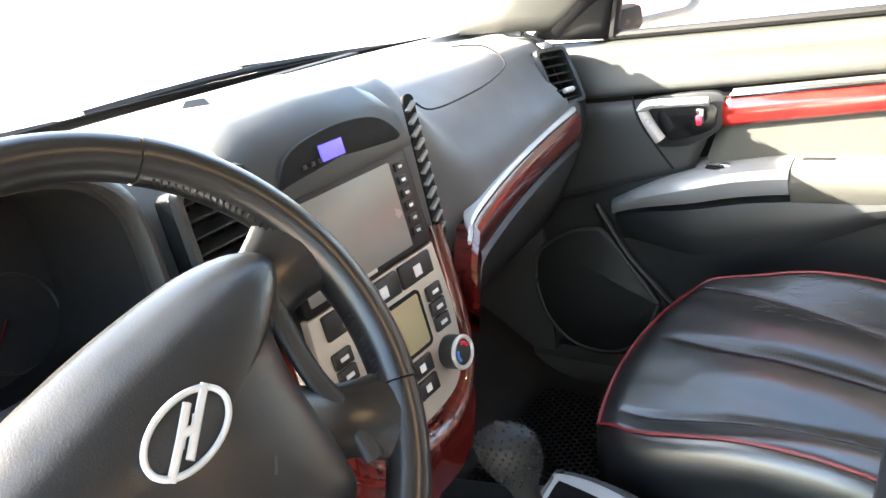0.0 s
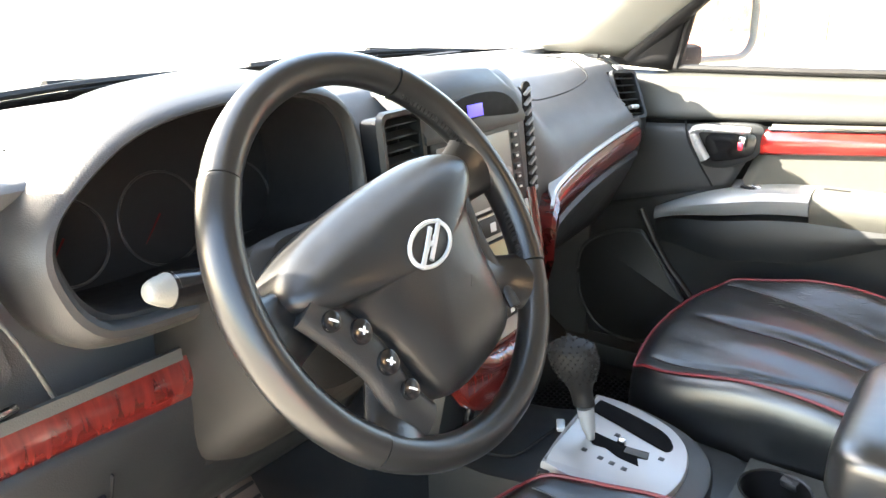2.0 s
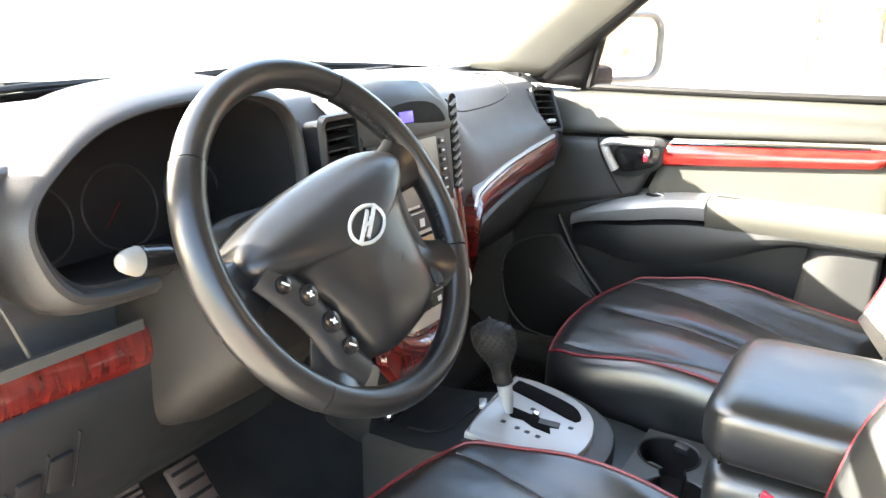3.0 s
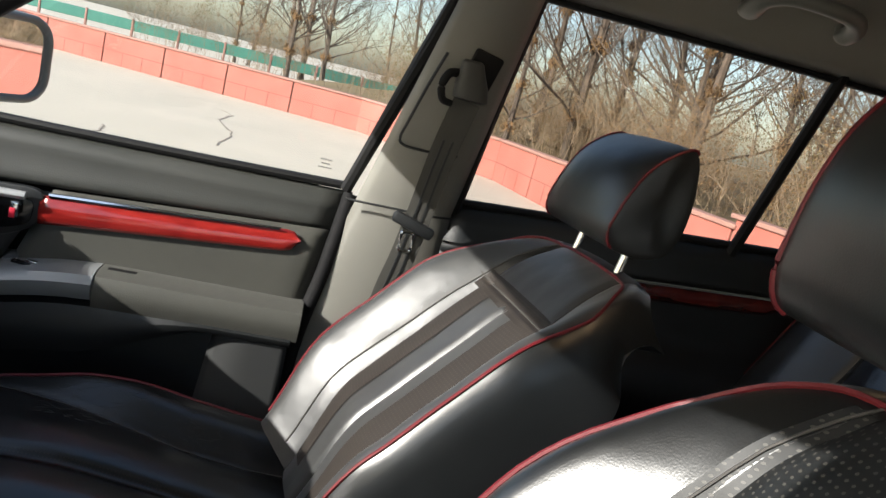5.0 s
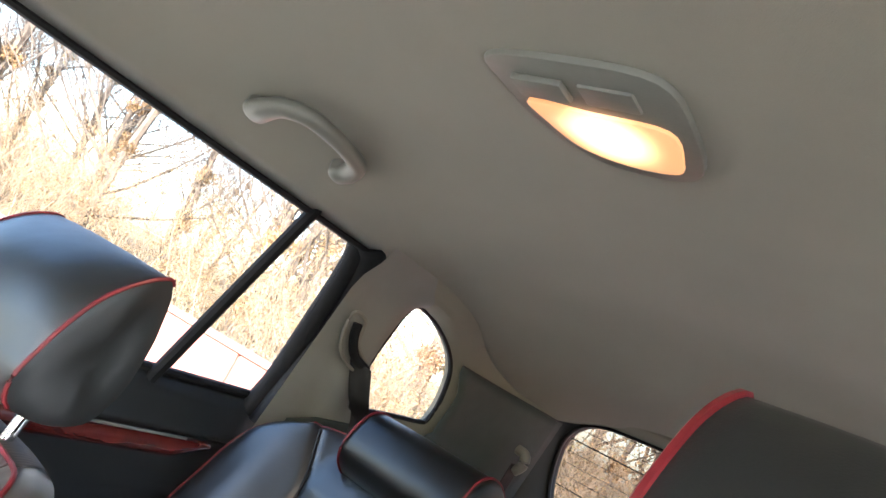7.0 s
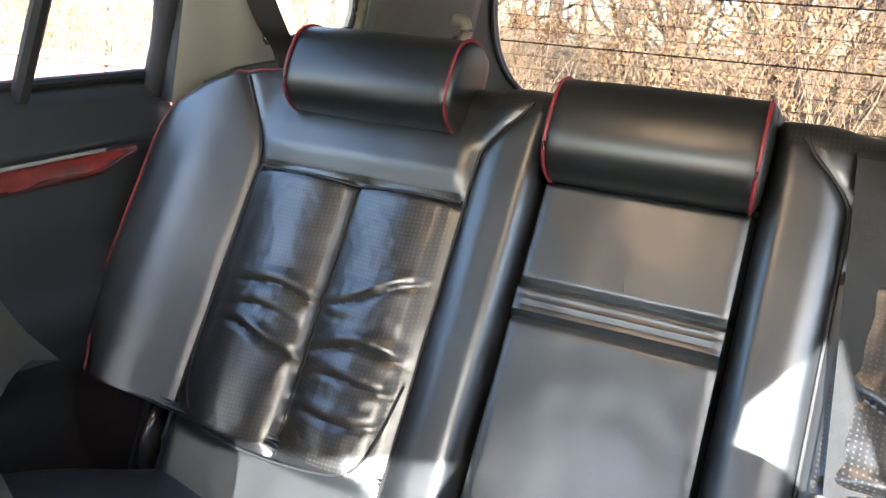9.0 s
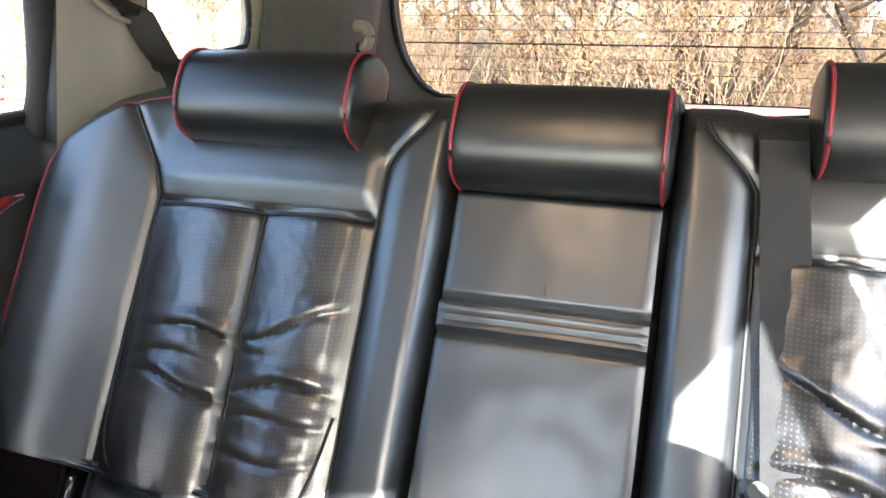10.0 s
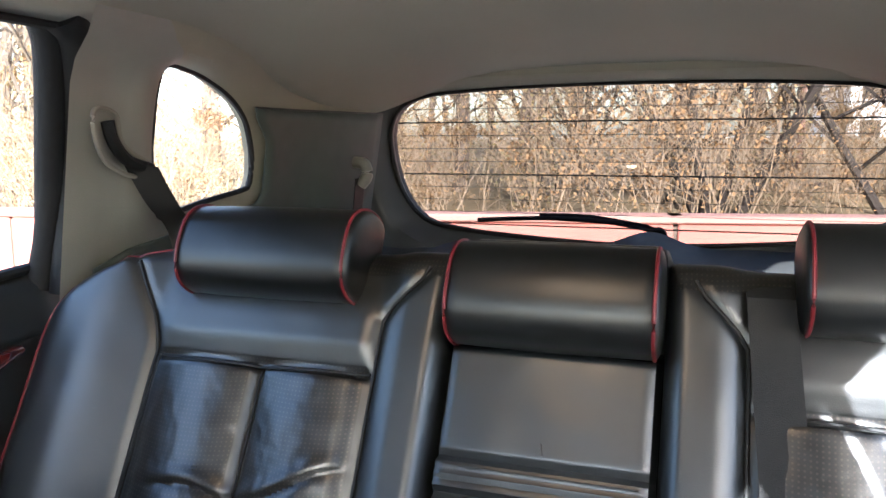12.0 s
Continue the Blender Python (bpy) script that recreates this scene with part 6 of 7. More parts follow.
    for a0, a1, v0, v1, m in ((-0.5, -0.22, 0.06, 0.70, MESHED), (0.22, 0.5, 0.06, 0.70, MESHED), (-0.56, 0.56, 0.70, 0.765, MESHED)) if inner < 0 else ((-0.5, -0.02, 0.06, 0.72, NET), (0.02, 0.5, 0.06, 0.72, NET), (-0.6, 0.6, 0.742, 0.94, NET)):
        ob = part("perforated_panel", grid(lambda u, v: backrest((lerp(a0, a1, u) + 1) / 2, lerp(v0, v1, v)) + lift, 16, 24), m, s, "perforated panel")
        lay_uv(ob, lambda c: (c.x, c.z * 1.25))
    ob = part("perforated_shoulder", grid(lambda u, v: backrest((lerp(-0.62, 0.62, u) + 1) / 2, lerp(0.955, 1.0, v)) + lift, 20, 8), MESHED if inner < 0 else NET, s, "perforated shoulder band")
    lay_uv(ob, lambda c: (c.x, c.z * 1.25))
    part("yoke_seam", tube([backrest((a / 24 * 1.2 - 0.6 + 1) / 2, 0.735) + lift for a in range(25)], 0.0012, 5), THREAD, s, "pale seam")
    for a in (-0.62, 0.62):
        part("seam", tube([backrest((a * (1 - 0.1 * k / 24) + 1) / 2, lerp(0.04, 0.96, k / 24)) + lift for k in range(25)], 0.0011, 5), THREAD, s, "pale seam")
    part("seat_base", box((0.42, 0.44, 0.13), pose(xc, -0.21, 0.49), 0.02), MATT_BLACK, s)
    for x in (-0.17, 0.17):
        part("seat_rail", box((0.04, 0.52, 0.07), pose(xc + x, -0.22, 0.395), 0.01), MATT_BLACK, s)
    part("side_cover", box((0.03, 0.40, 0.11), pose(xc - inner * 0.237, -0.28, 0.55), 0.014), CHARCOAL, s, "charcoal seat side cover")
    part("recliner_cover", box((0.04, 0.10, 0.12), pose(xc - inner * 0.235, -0.47, 0.62), 0.018), CHARCOAL, s)
    part("buckle", box((0.016, 0.03, 0.05), pose(xc + inner * 0.25, -0.36, 0.66, 20), 0.004), MATT_BLACK, s, "black belt buckle with a red key")
    part("buckle_key", box((0.017, 0.022, 0.01), pose(xc + inner * 0.25, -0.369, 0.683, 20), 0.002), RED_MARK, s, "red release key")
    # head restraint on two posts
    H = S @ pose(head_x, head[0], head[1], head[2])
    hr = part("head_restraint", head_body(H, head_w), LEATHER, s, "black leather head restraint with flat piped sides")
    for sx in (-1, 1):
        part("restraint_piping", tube(head_edge(H, head_w, sx), 0.0021, 6), PIPING, hr, "thin red piping")
        top = H @ V(sx * (0.068 if inner < 0 else 0.03), -0.008 if inner < 0 else -0.02, 0.02)
        low = top + (B.to_3x3() @ V(0, -0.07, -0.045) if inner < 0 else V(0, -0.02, -0.06))
        part("post", tube([top, low], 0.0062, 12), CHROME, s, "chrome post")
    return s


def head_outline():
    """Side view of the head restraint from its posts: y to the front, z up."""
    pts = ((0.034, 0.016), (0.047, 0.026), (0.050, 0.044), (0.044, 0.066), (0.034, 0.093), (0.019, 0.121), (0.001, 0.141), (-0.020, 0.156), (-0.038, 0.1635), (-0.0455, 0.162),
           (-0.055, 0.147), (-0.060, 0.126), (-0.064, 0.1), (-0.062, 0.058), (-0.052, 0.032), (-0.036, 0.016), (0.0, 0.01))
    return resample([V(0, p.x, p.y) for p in curve_points([V(a, b, 0) for a, b in pts], 5, True)], 72)


HEAD = head_outline()
HEAD_C = V(0, -0.008, 0.078)


def head_body(H, w):
    """Padded front and top between two nearly flat side panels."""
    rings = []
    for q, sc in [(-1, 0.25), (-1.008, 0.55), (-1.008, 0.8), (-1.0, 0.93), (-0.99, 0.985)] + [(lerp(-0.97, 0.97, k / 22), 1.0) for k in range(23)] + [(0.99, 0.985), (1.0, 0.93), (1.008, 0.8), (1.008, 0.55), (1, 0.25)]:
        puff = (1 - abs(q) ** 2.6) if abs(q) < 1 else 0
        ring = []
        for p in HEAD:
            d = (p - HEAD_C)
            n = d.normalized()
            out = 0.014 * puff * max(0.0, n.y * 0.8 + n.z * 0.5)
            ring.append(H @ (V(q * w * (1 - 0.06 * smooth(-d.y, 0.0, 0.06)), 0, 0) + HEAD_C + d * sc + n * out))
        rings.append(ring)
    return loft(rings)


def head_edge(H, w, sx):
    return [H @ (V(sx * w * 0.985 * (1 - 0.06 * smooth(-(p - HEAD_C).y, 0.0, 0.06)), 0, 0) + HEAD_C + (p - HEAD_C) * 1.004) for p in HEAD[1:35]]


front_seat(0.368, -1, "front passenger seat in black leather with red piping, leaning far back", 0.68, (-0.436, 0.681), (-0.825, 1.10, 0), 0.38, 0.105, 6)
front_seat(-0.356, 1, "driver seat in black leather with red piping, set upright", 0.55, (-0.42, 0.687), (-0.726, 1.173, -11), -0.325, 0.107, 0, 0.022)


# ---- rear bench ----
RB = basis(V(0, -1.400, 0.940), (1, 0, 0), (0, -0.06, 0.11)) @ FLIP      # leaning plane of the bench's back
def on_back(x, s, d=0.0):
    return RB @ V(x, s, d)


def rear_side(sg, label):
    """One outer back of the bench; sg is 1 on the passenger's side."""
    t = thing("rear_seat_back", (0.4 * sg, -1.4, 0.55), label, "rear seat", "rear seat backs")
    lo, hi = -0.35, 0.245
    def xi(s):
        return 0.121
    def xo(s):
        return 0.70 - 0.10 * smooth(s, 0.08, hi) ** 1.6 - 0.03 * smooth(-s, 0.15, 0.25) - 0.14 * smooth(-s, 0.252, 0.266)
    def height(x, s):
        bol_o = 0.036 * smooth(x, 0.49, 0.62)
        bol_i = 0.016 * (1 - smooth(x, 0.17, 0.22))
        ins = smooth(x, 0.205, 0.235) * (1 - smooth(x, 0.49, 0.52)) * (1 - smooth(s, 0.072, 0.088)) * smooth(s, -0.285, -0.262)
        pil = (1 - ((abs(x - 0.356) - 0.075) / 0.075) ** 2) * 0.018 * ins if abs(x - 0.356) < 0.15 else 0
        top = 0.010 * smooth(s, 0.085, 0.12) * smooth(x, 0.2, 0.23) * (1 - smooth(x, 0.49, 0.53)) * (1 - smooth(s, 0.14, 0.2))
        groove = -0.008 * bell(s, 0.080, 0.006) * smooth(x, 0.2, 0.22) * (1 - smooth(x, 0.5, 0.52)) - 0.007 * bell(x, 0.356, 0.006) * ins
        edge_l = 0.515 + 0.06 * smooth(s, 0.08, 0.24)
        groove += -0.006 * bell(x, edge_l, 0.006) - 0.006 * bell(x, 0.205 - 0.055 * smooth(s, 0.14, 0.22), 0.006) * (1 - smooth(s, 0.2, 0.24))
        # gathered folds in the worn panels
        fold = 0.0
        for s0, x0, slope, amp in ((-0.07, 0.40, 0.10, 0.007), (-0.135, 0.41, 0.12, 0.008), (-0.05, 0.29, -0.35, 0.006), (-0.12, 0.29, -0.12, 0.009), (-0.155, 0.28, -0.1, 0.005), (-0.2, 0.29, -0.1, 0.004), (-0.1, 0.43, 0.02, 0.004)):
            c = s0 + slope * (x - x0) + 0.006 * math.sin(40 * x + 30 * s0)
            fold += 0.6 * amp * (bell(s, c, 0.009) - 1.3 * bell(s, c - 0.011, 0.004)) * bell(x, x0, 0.065)
        pucker = 0.0006 * noise.noise(V(x * 60, s * 40, 3)) + 0.0004 * noise.noise(V(x * 120, s * 90, 5))
        return 0.02 + bol_o + bol_i + pil + top + groove + ins * (fold + pucker) + 0.0012 * noise.noise(V(x * 18, s * 18, 1))
    def front(u, v):
        s = lerp(lo, hi, v)
        x = lerp(xi(s), xo(s), u)
        e = min(u * 0.55 / 0.022, (1 - u) * 0.55 / 0.05, (1 - v) * 0.6 / 0.045)
        r = 1 - min(max(e, 0), 1)
        ss = s - 0.03 * smooth(u, 0.8, 1.0) * smooth(v, 0.85, 1) 
        return on_back(sg * x, ss, height(x, s) - 0.045 * (1 - math.sqrt(max(0, 1 - r * r))))
    def back(u, v):
        s = lerp(lo, hi, v)
        return on_back(sg * lerp(xi(s), xo(s), u), s - 0.03 * smooth(u, 0.8, 1.0) * smooth(v, 0.85, 1), -0.09)
    part("backrest", pad(front, back, 116, 120), REAR_LEATHER, t, "worn black leather back")
    at = lambda x, s, d=0.0024: on_back(sg * x, s, height(x, s) + d)
    for x0, x1, s0, s1 in ((0.215, 0.345, -0.265, 0.072), (0.367, 0.505, -0.265, 0.072), (0.215, 0.505, 0.074, 0.090)):
        ob = part("perforated_panel", grid(lambda u, v: at(lerp(x0, x1, u), lerp(s0, s1, v)), 40, 100 if s0 < 0 else 4), PERFORATED, t, "perforated panel")
        lay_uv(ob, lambda c: (c.x, c.z * 1.13))
    ob = part("perforated_band", grid(lambda u, v: front(lerp(0.02, 0.30, u), lerp(0.93, 0.995, v)) + V(0, 0.0016, 0.001), 20, 8), PERFORATED, t, "perforated top band")
    lay_uv(ob, lambda c: (c.x, c.z * 1.13))
    part("piping", tube([front(0.985, k / 40) + V(-0.004 * sg, 0.006, 0) for k in range(7, 39)] + [front(lerp(0.985, 0.86, k / 6), 0.975) for k in range(7)], 0.0022, 6), PIPING, t, "thin red piping")
    part("outer_seam", tube([at(0.515 + 0.06 * smooth(s, 0.08, 0.24), s, 0.003) for s in (lerp(-0.3, 0.2, k / 30) for k in range(31))], 0.0024, 6), RUBBER, t)
    part("inner_seam", tube([at(0.205 - 0.055 * smooth(s, 0.14, 0.22), s, 0.003) for s in (lerp(-0.3, 0.215, k / 30) for k in range(31))], 0.0024, 6), RUBBER, t)
    part("band_seam", tube([at(lerp(0.21, 0.51, k / 30), 0.081 - 0.004 * math.sin(math.pi * k / 30), 0.003) for k in range(31)], 0.002, 6), RUBBER, t)
    part("middle_seam", tube([at(0.356, lerp(0.075, -0.27, k / 30), 0.003) for k in range(31)], 0.0016, 6), RUBBER, t)
    part("insert_seam", tube(curve_points([at(0.51, 0.08, 0.003), at(0.512, -0.15, 0.003), at(0.49, -0.245, 0.003), at(0.42, -0.275, 0.003), at(0.3, -0.275, 0.003), at(0.235, -0.25, 0.003), at(0.213, -0.15, 0.003)], 6), 0.0022, 6), RUBBER, t)
    return t


rear_side(1, "rear seat back in creased black leather on the passenger side")
rear_side(-1, "rear seat back in creased black leather on the driver side")

mid = thing("folding_armrest", (0, -1.4, 0.6), "folded up black leather armrest in the rear bench centre", "armrest")
def centre(u, v):
    x, s = lerp(-0.1195, 0.1195, u), lerp(-0.36, 0.13, v)
    e = min(u * 0.234, (1 - u) * 0.234, (1 - v) * 0.49)
    r = 1 - min(e / 0.012, 1)
    band = sum(0.006 * bell(s, c, 0.0055) for c in (-0.006, -0.0175, -0.029)) - 0.006 * (bell(s, 0.003, 0.004) + bell(s, -0.037, 0.004))
    return on_back(x, s, 0.018 + band + 0.0025 * math.sin(math.pi * u) + 0.0009 * noise.noise(V(x * 25, s * 25, 9)) - 0.02 * (1 - math.sqrt(max(0, 1 - r * r))))
part("pad", pad(centre, lambda u, v: on_back(lerp(-0.1195, 0.1195, u), lerp(-0.36, 0.13, v), -0.06), 40, 150), REAR_LEATHER, mid, "smooth black leather pad with a ribbed band")
part("scratch", tube([centre(0.5 - 0.0, 0.79) + V(0, 0.001, 0.0), centre(0.488, 0.765) + V(0, 0.001, 0)], 0.0012, 4), THREAD, mid, "pale scratch")
part("gap_backing", box((0.30, 0.62, 0.03), RB @ Matrix.Translation((0, -0.1, -0.04)), 0.004), RUBBER, mid, "dark backing behind the gaps")
part("centre_shelf", box((0.25, 0.10, 0.13), pose(0, -1.535, 1.10, 28), 0.02), LEATHER, mid)


ROLL_LEATHER = material("deep_black_leather", (0.0042, 0.0048, 0.0052), 0.36, 0, (0.0065, 0.0074, 0.008), 9, 0.6, 0.07, 900, spec=0.6, rough_var=0.05, crumple=0.1)


def roll_restraint(xc, s0, w, h, label):
    """Low rounded rear head restraint with piped ends."""
    t = thing("rear_head_restraint", tuple(on_back(xc, s0)), label, "head restraint", "rear head restraints")
    def sect(q):
        out = []
        for k in range(36):
            a = 2 * math.pi * k / 36
            c, s = math.cos(a), math.sin(a)
            y = h * math.copysign(abs(s) ** 0.75, s)
            z = 0.052 * math.copysign(abs(c) ** 0.8, c) - 0.018 * (s > 0) * s * s * 1.2 + 0.03
            out.append((y, z))
        return out
    rings = []
    ends = [(1.03, 0.12), (1.027, 0.4), (1.02, 0.66), (1.005, 0.86), (0.985, 0.955), (0.955, 1.0)]
    profile = [(-q, sc) for q, sc in ends] + [(lerp(-0.85, 0.85, k / 12), 1.0 + 0.02 * math.cos(math.pi / 2 * lerp(-1, 1, k / 12))) for k in range(13)] + ends[::-1]
    for q, sc in profile:
        rings.append([on_back(xc + q * w, s0 + y * sc, 0.03 + (z - 0.03) * sc) for y, z in sect(q)])
    part("body", loft(rings), ROLL_LEATHER, t, "black leather roll")
    for sx in (-1, 1):
        part("piping", tube([on_back(xc + sx * w * 0.955, s0 + y * 1.0, z * 1.0 + (0.0015 if z > 0.02 else 0)) for y, z in sect(1)], 0.0022, 6, True), PIPING, t, "thin red piping")
        part("post", tube([on_back(xc + sx * 0.05, s0 - 0.04, 0.0), on_back(xc + sx * 0.05, s0 + 0.02, 0.02)], 0.006, 8), CHROME, t)
    return t


roll_restraint(0.362, 0.226, 0.122, 0.062, "low black leather rear head restraint with red piped ends")
roll_restraint(0.0, 0.190, 0.117, 0.063, "low black leather centre head restraint with red piped ends")
roll_restraint(-0.375, 0.226, 0.122, 0.062, "low black leather rear head restraint with red piped ends")

# bench cushion
def bench(u, v):
    x, y = lerp(-0.66, 0.66, u) * (1 - 0.22 * smooth(v, 0.35, 0.8)), lerp(-0.93, -1.36, v)
    e = min(u * 1.3, (1 - u) * 1.3, v * 0.43)
    r = 1 - min(max(e / 0.05, 0), 1)
    dip = 0.02 * (bell(abs(x), 0.36, 0.13)) + 0.012 * bell(abs(x), 0.13, 0.012)
    return V(x, y, 0.70 - 0.06 * v - dip - 0.06 * (1 - math.sqrt(max(0, 1 - r * r))) + 0.0015 * noise.noise(V(x * 15, y * 15, 2)))
cush = thing("rear_bench_cushion", (0, -1.15, floor_z), "black leather rear bench cushion", "rear seat")
part("cushion", pad(bench, lambda u, v: V(lerp(-0.64, 0.64, u) * (1 - 0.22 * smooth(v, 0.35, 0.8)), lerp(-0.95, -1.36, v), 0.42), 80, 30), LEATHER, cush)
for sx in (-1, 1):
    part("hinge_cover", tube(curve_points([V(sx * 0.548, -1.262, 0.55), V(sx * 0.548, -1.25, 0.62), V(sx * 0.549, -1.252, 0.675), V(sx * 0.55, -1.275, 0.697), V(sx * 0.55, -1.31, 0.69)], 5), (0.022, 0.014), 12, squash=0.6, up=(1, 0, 0)), BLACK, cush, "black hinge cover")
    part("hinge_plate", box((0.012, 0.16, 0.22), pose(sx * 0.585, -1.33, 0.6, 20), 0.005), MATT_BLACK, cush)
part("buckle", box((0.03, 0.03, 0.05), pose(0.165, -1.30, 0.675, -20), 0.008), MATT_BLACK, cush, "black belt buckle")

# ---- belts ----
b = thing("front_seat_belt", (0.66, -0.6, 1.05), "grey front seat belt hanging on the middle pillar", "seat belt")
part("guide_groove", tube(curve_points([V(side_x(z) - 0.047, y, z) for y, z in ((-0.576, 1.319), (-0.559, 1.261), (-0.543, 1.197), (-0.537, 1.169), (-0.546, 1.157), (-0.582, 1.155), (-0.64, 1.158))], 6), 0.0026, 6), CHARCOAL, b, "dark joint round the height adjuster")
ANCHOR_GREY = material("dark_anchor_plastic", (0.05, 0.05, 0.045), 0.5, 0, (0.04, 0.04, 0.036), 14, 0.5, 0.05, 500)
cap_rings = []
for q in (0, 0.06, 0.15, 0.35, 0.6, 0.85, 0.95, 1.0):
    z, y = lerp(1.316, 1.252, q), lerp(-0.617, -0.629, q)
    wy, wx = lerp(0.018, 0.029, smooth(q, 0, 0.8)) * (1 - 0.25 * (q in (0, 1.0))), lerp(0.012, 0.02, q) * (1 - 0.3 * (q in (0, 1.0)))
    cap_rings.append([V(0.604 + 0.012 * q + wx * math.copysign(abs(math.cos(a)) ** 0.7, math.cos(a)), y + wy * math.copysign(abs(math.sin(a)) ** 0.7, math.sin(a)), z) for a in (2 * math.pi * k / 24 for k in range(24))])
ad = part("adjuster", loft(cap_rings), ANCHOR_GREY, b, "grey belt anchor cap")
part("anchor_slot", box((0.012, 0.05, 0.07), pose(0.622, -0.637, 1.3, 12, -15), 0.005), MATT_BLACK, ad, "dark slot above the cap")
part("anchor_loop", tube(curve_points([V(0.612, -0.600, 1.292), V(0.602, -0.584, 1.288), V(0.599, -0.576, 1.268), V(0.6, -0.582, 1.247), V(0.604, -0.598, 1.243)], 6), (0.0075, 0.0055), 10), MATT_BLACK, b, "black belt loop")
part("webbing", ribbon(curve_points([V(0.612, -0.624, 1.252), V(0.625, -0.612, 1.183), V(0.635, -0.606, 1.132), V(0.65, -0.597, 1.042), V(0.655, -0.586, 0.965), V(0.656, -0.57, 0.88), V(0.657, -0.53, 0.6)], 8), 0.045, 0.002, (0, 1, 0.16)), BELT, b, "dark webbing")
for e in (-0.0075, 0.0075):
    part("woven_rib", ribbon(curve_points([V(0.6235, -0.612 + e, 1.183), V(0.6335, -0.606 + e, 1.132), V(0.6485, -0.597 + e, 1.042), V(0.6535, -0.586 + e, 0.965), V(0.6545, -0.57 + e, 0.88)], 8), 0.004, 0.0015, (0, 1, 0.16)), CHARCOAL, b)
part("tongue_plate", box((0.016, 0.078, 0.021), pose(0.641, -0.590, 1.03, 18), 0.006), CHARCOAL, b, "dark belt tongue")
part("tongue", tube([V(0.638, -0.584 + y, 1.0 + z) for y, z in round_rect(0.021, 0.034, 0.006)], 0.0035, 8, True), CHROME, b, "bright metal tongue")

rb = thing("rear_outer_seat_belt", (0.58, -1.5, 1.15), "black rear seat belt coming from the pillar slot", "seat belt")
part("slot_rim", tube(curve_points([V(0.624, -1.457, 1.335), V(0.624, -1.497, 1.332), V(0.626, -1.510, 1.29), V(0.630, -1.565, 1.262), V(0.634, -1.585, 1.25), V(0.634, -1.565, 1.24), V(0.630, -1.505, 1.252), V(0.626, -1.465, 1.28)], 6, True), 0.0035, 8, True), QUARTER, rb, "light grey slot rim")
part("slot", tube(curve_points([V(0.620, -1.477, 1.322), V(0.620, -1.485, 1.295), V(0.624, -1.515, 1.268), V(0.626, -1.565, 1.254)], 6), 0.009, 8), MATT_BLACK, rb)
part("webbing", ribbon(curve_points([V(0.624, -1.540, 1.262), V(0.608, -1.565, 1.20), V(0.598, -1.60, 1.15), V(0.582, -1.60, 1.05)], 6), 0.05, 0.002, (0.8, 0.6, 0.2)), RUBBER, rb, "black webbing")

cb = thing("rear_centre_seat_belt", (-0.225, -1.42, 0.9), "grey centre seat belt lying flat over the rear bench", "seat belt")
part("webbing", ribbon([on_back(-0.222 - 0.0025 * k, 0.232 - 0.033 * k, 0.034 - (0.03 if k == 0 else 0)) for k in range(17)], 0.047, 0.002, (1, 0, 0)), material("black_webbing", (0.012, 0.012, 0.012), 0.8, 0, (0.018, 0.018, 0.018), 30, 0.6, 0.3, 900, spec=0.3), cb)
part("button", drum(0.010, 0.006, basis(on_back(-0.225, -0.145, 0.037), (1, 0, 0), RB.to_3x3() @ V(0, 1, 0)), 16, 0.002), SILL_GREY, cb, "pale round belt stop")

th = thing("cargo_seat_belt", (0.57, -2.15, 1.15), "grey belt anchor with black webbing hanging on the rear pillar", "seat belt")
part("anchor", tube(curve_points([V(0.575, -2.158, 1.245), V(0.55, -2.158, 1.24), V(0.545, -2.158, 1.215), V(0.56, -2.158, 1.195)], 5), 0.013, 10), HANDLE, th, "grey anchor")
part("webbing", ribbon([V(0.562, -2.158, 1.21), V(0.57, -2.15, 1.1), V(0.58, -2.15, 0.95)], 0.045, 0.002, (0, 1, 0)), RUBBER, th)

# ---- roof fittings ----
def grab_handle(s):
    g = thing("grab_handle", (0.5 * s, -1.05, 1.5), "grey beige plastic grab handle above the rear door", "grab handle", "grab handles")
    pts = [V(0.508, -0.992, 1.484), V(0.482, -0.984, 1.487), V(0.452, -0.985, 1.496), V(0.427, -1.005, 1.501), V(0.424, -1.05, 1.502), V(0.434, -1.10, 1.501), V(0.448, -1.130, 1.498), V(0.474, -1.147, 1.490), V(0.500, -1.147, 1.483)]
    line = curve_points([mirrored(p, s) for p in pts], 6)
    n = len(line) - 1
    rings = []
    for i, p in enumerate(line):
        d = (line[min(i + 1, n)] - line[max(i - 1, 0)]).normalized()
        side = d.cross(V(0, 0, 1)).normalized()
        up = side.cross(d)
        q = 2 * i / n - 1
        wide = 0.0125 + 0.008 * abs(q) ** 2
        end = math.sqrt(max(0.02, 1 - max(0, (abs(q) - 0.90) / 0.10) ** 2))
        rings.append([p + (side * wide * math.cos(b) + up * (0.0115 + 0.003 * abs(q) ** 2) * math.sin(b)) * end for b in (2 * math.pi * j / 18 for j in range(18))])
    part("grip", loft(rings), HANDLE, g)
    for x, y in ((0.497, -0.988), (0.49, -1.147)):
        part("foot", drum(0.017, 0.024, pose(x * s, y, roof_z(x, y) - 0.008, 0, 14 * s, 0), 20, 0.004), HANDLE, g)
grab_handle(1)
grab_handle(-1)

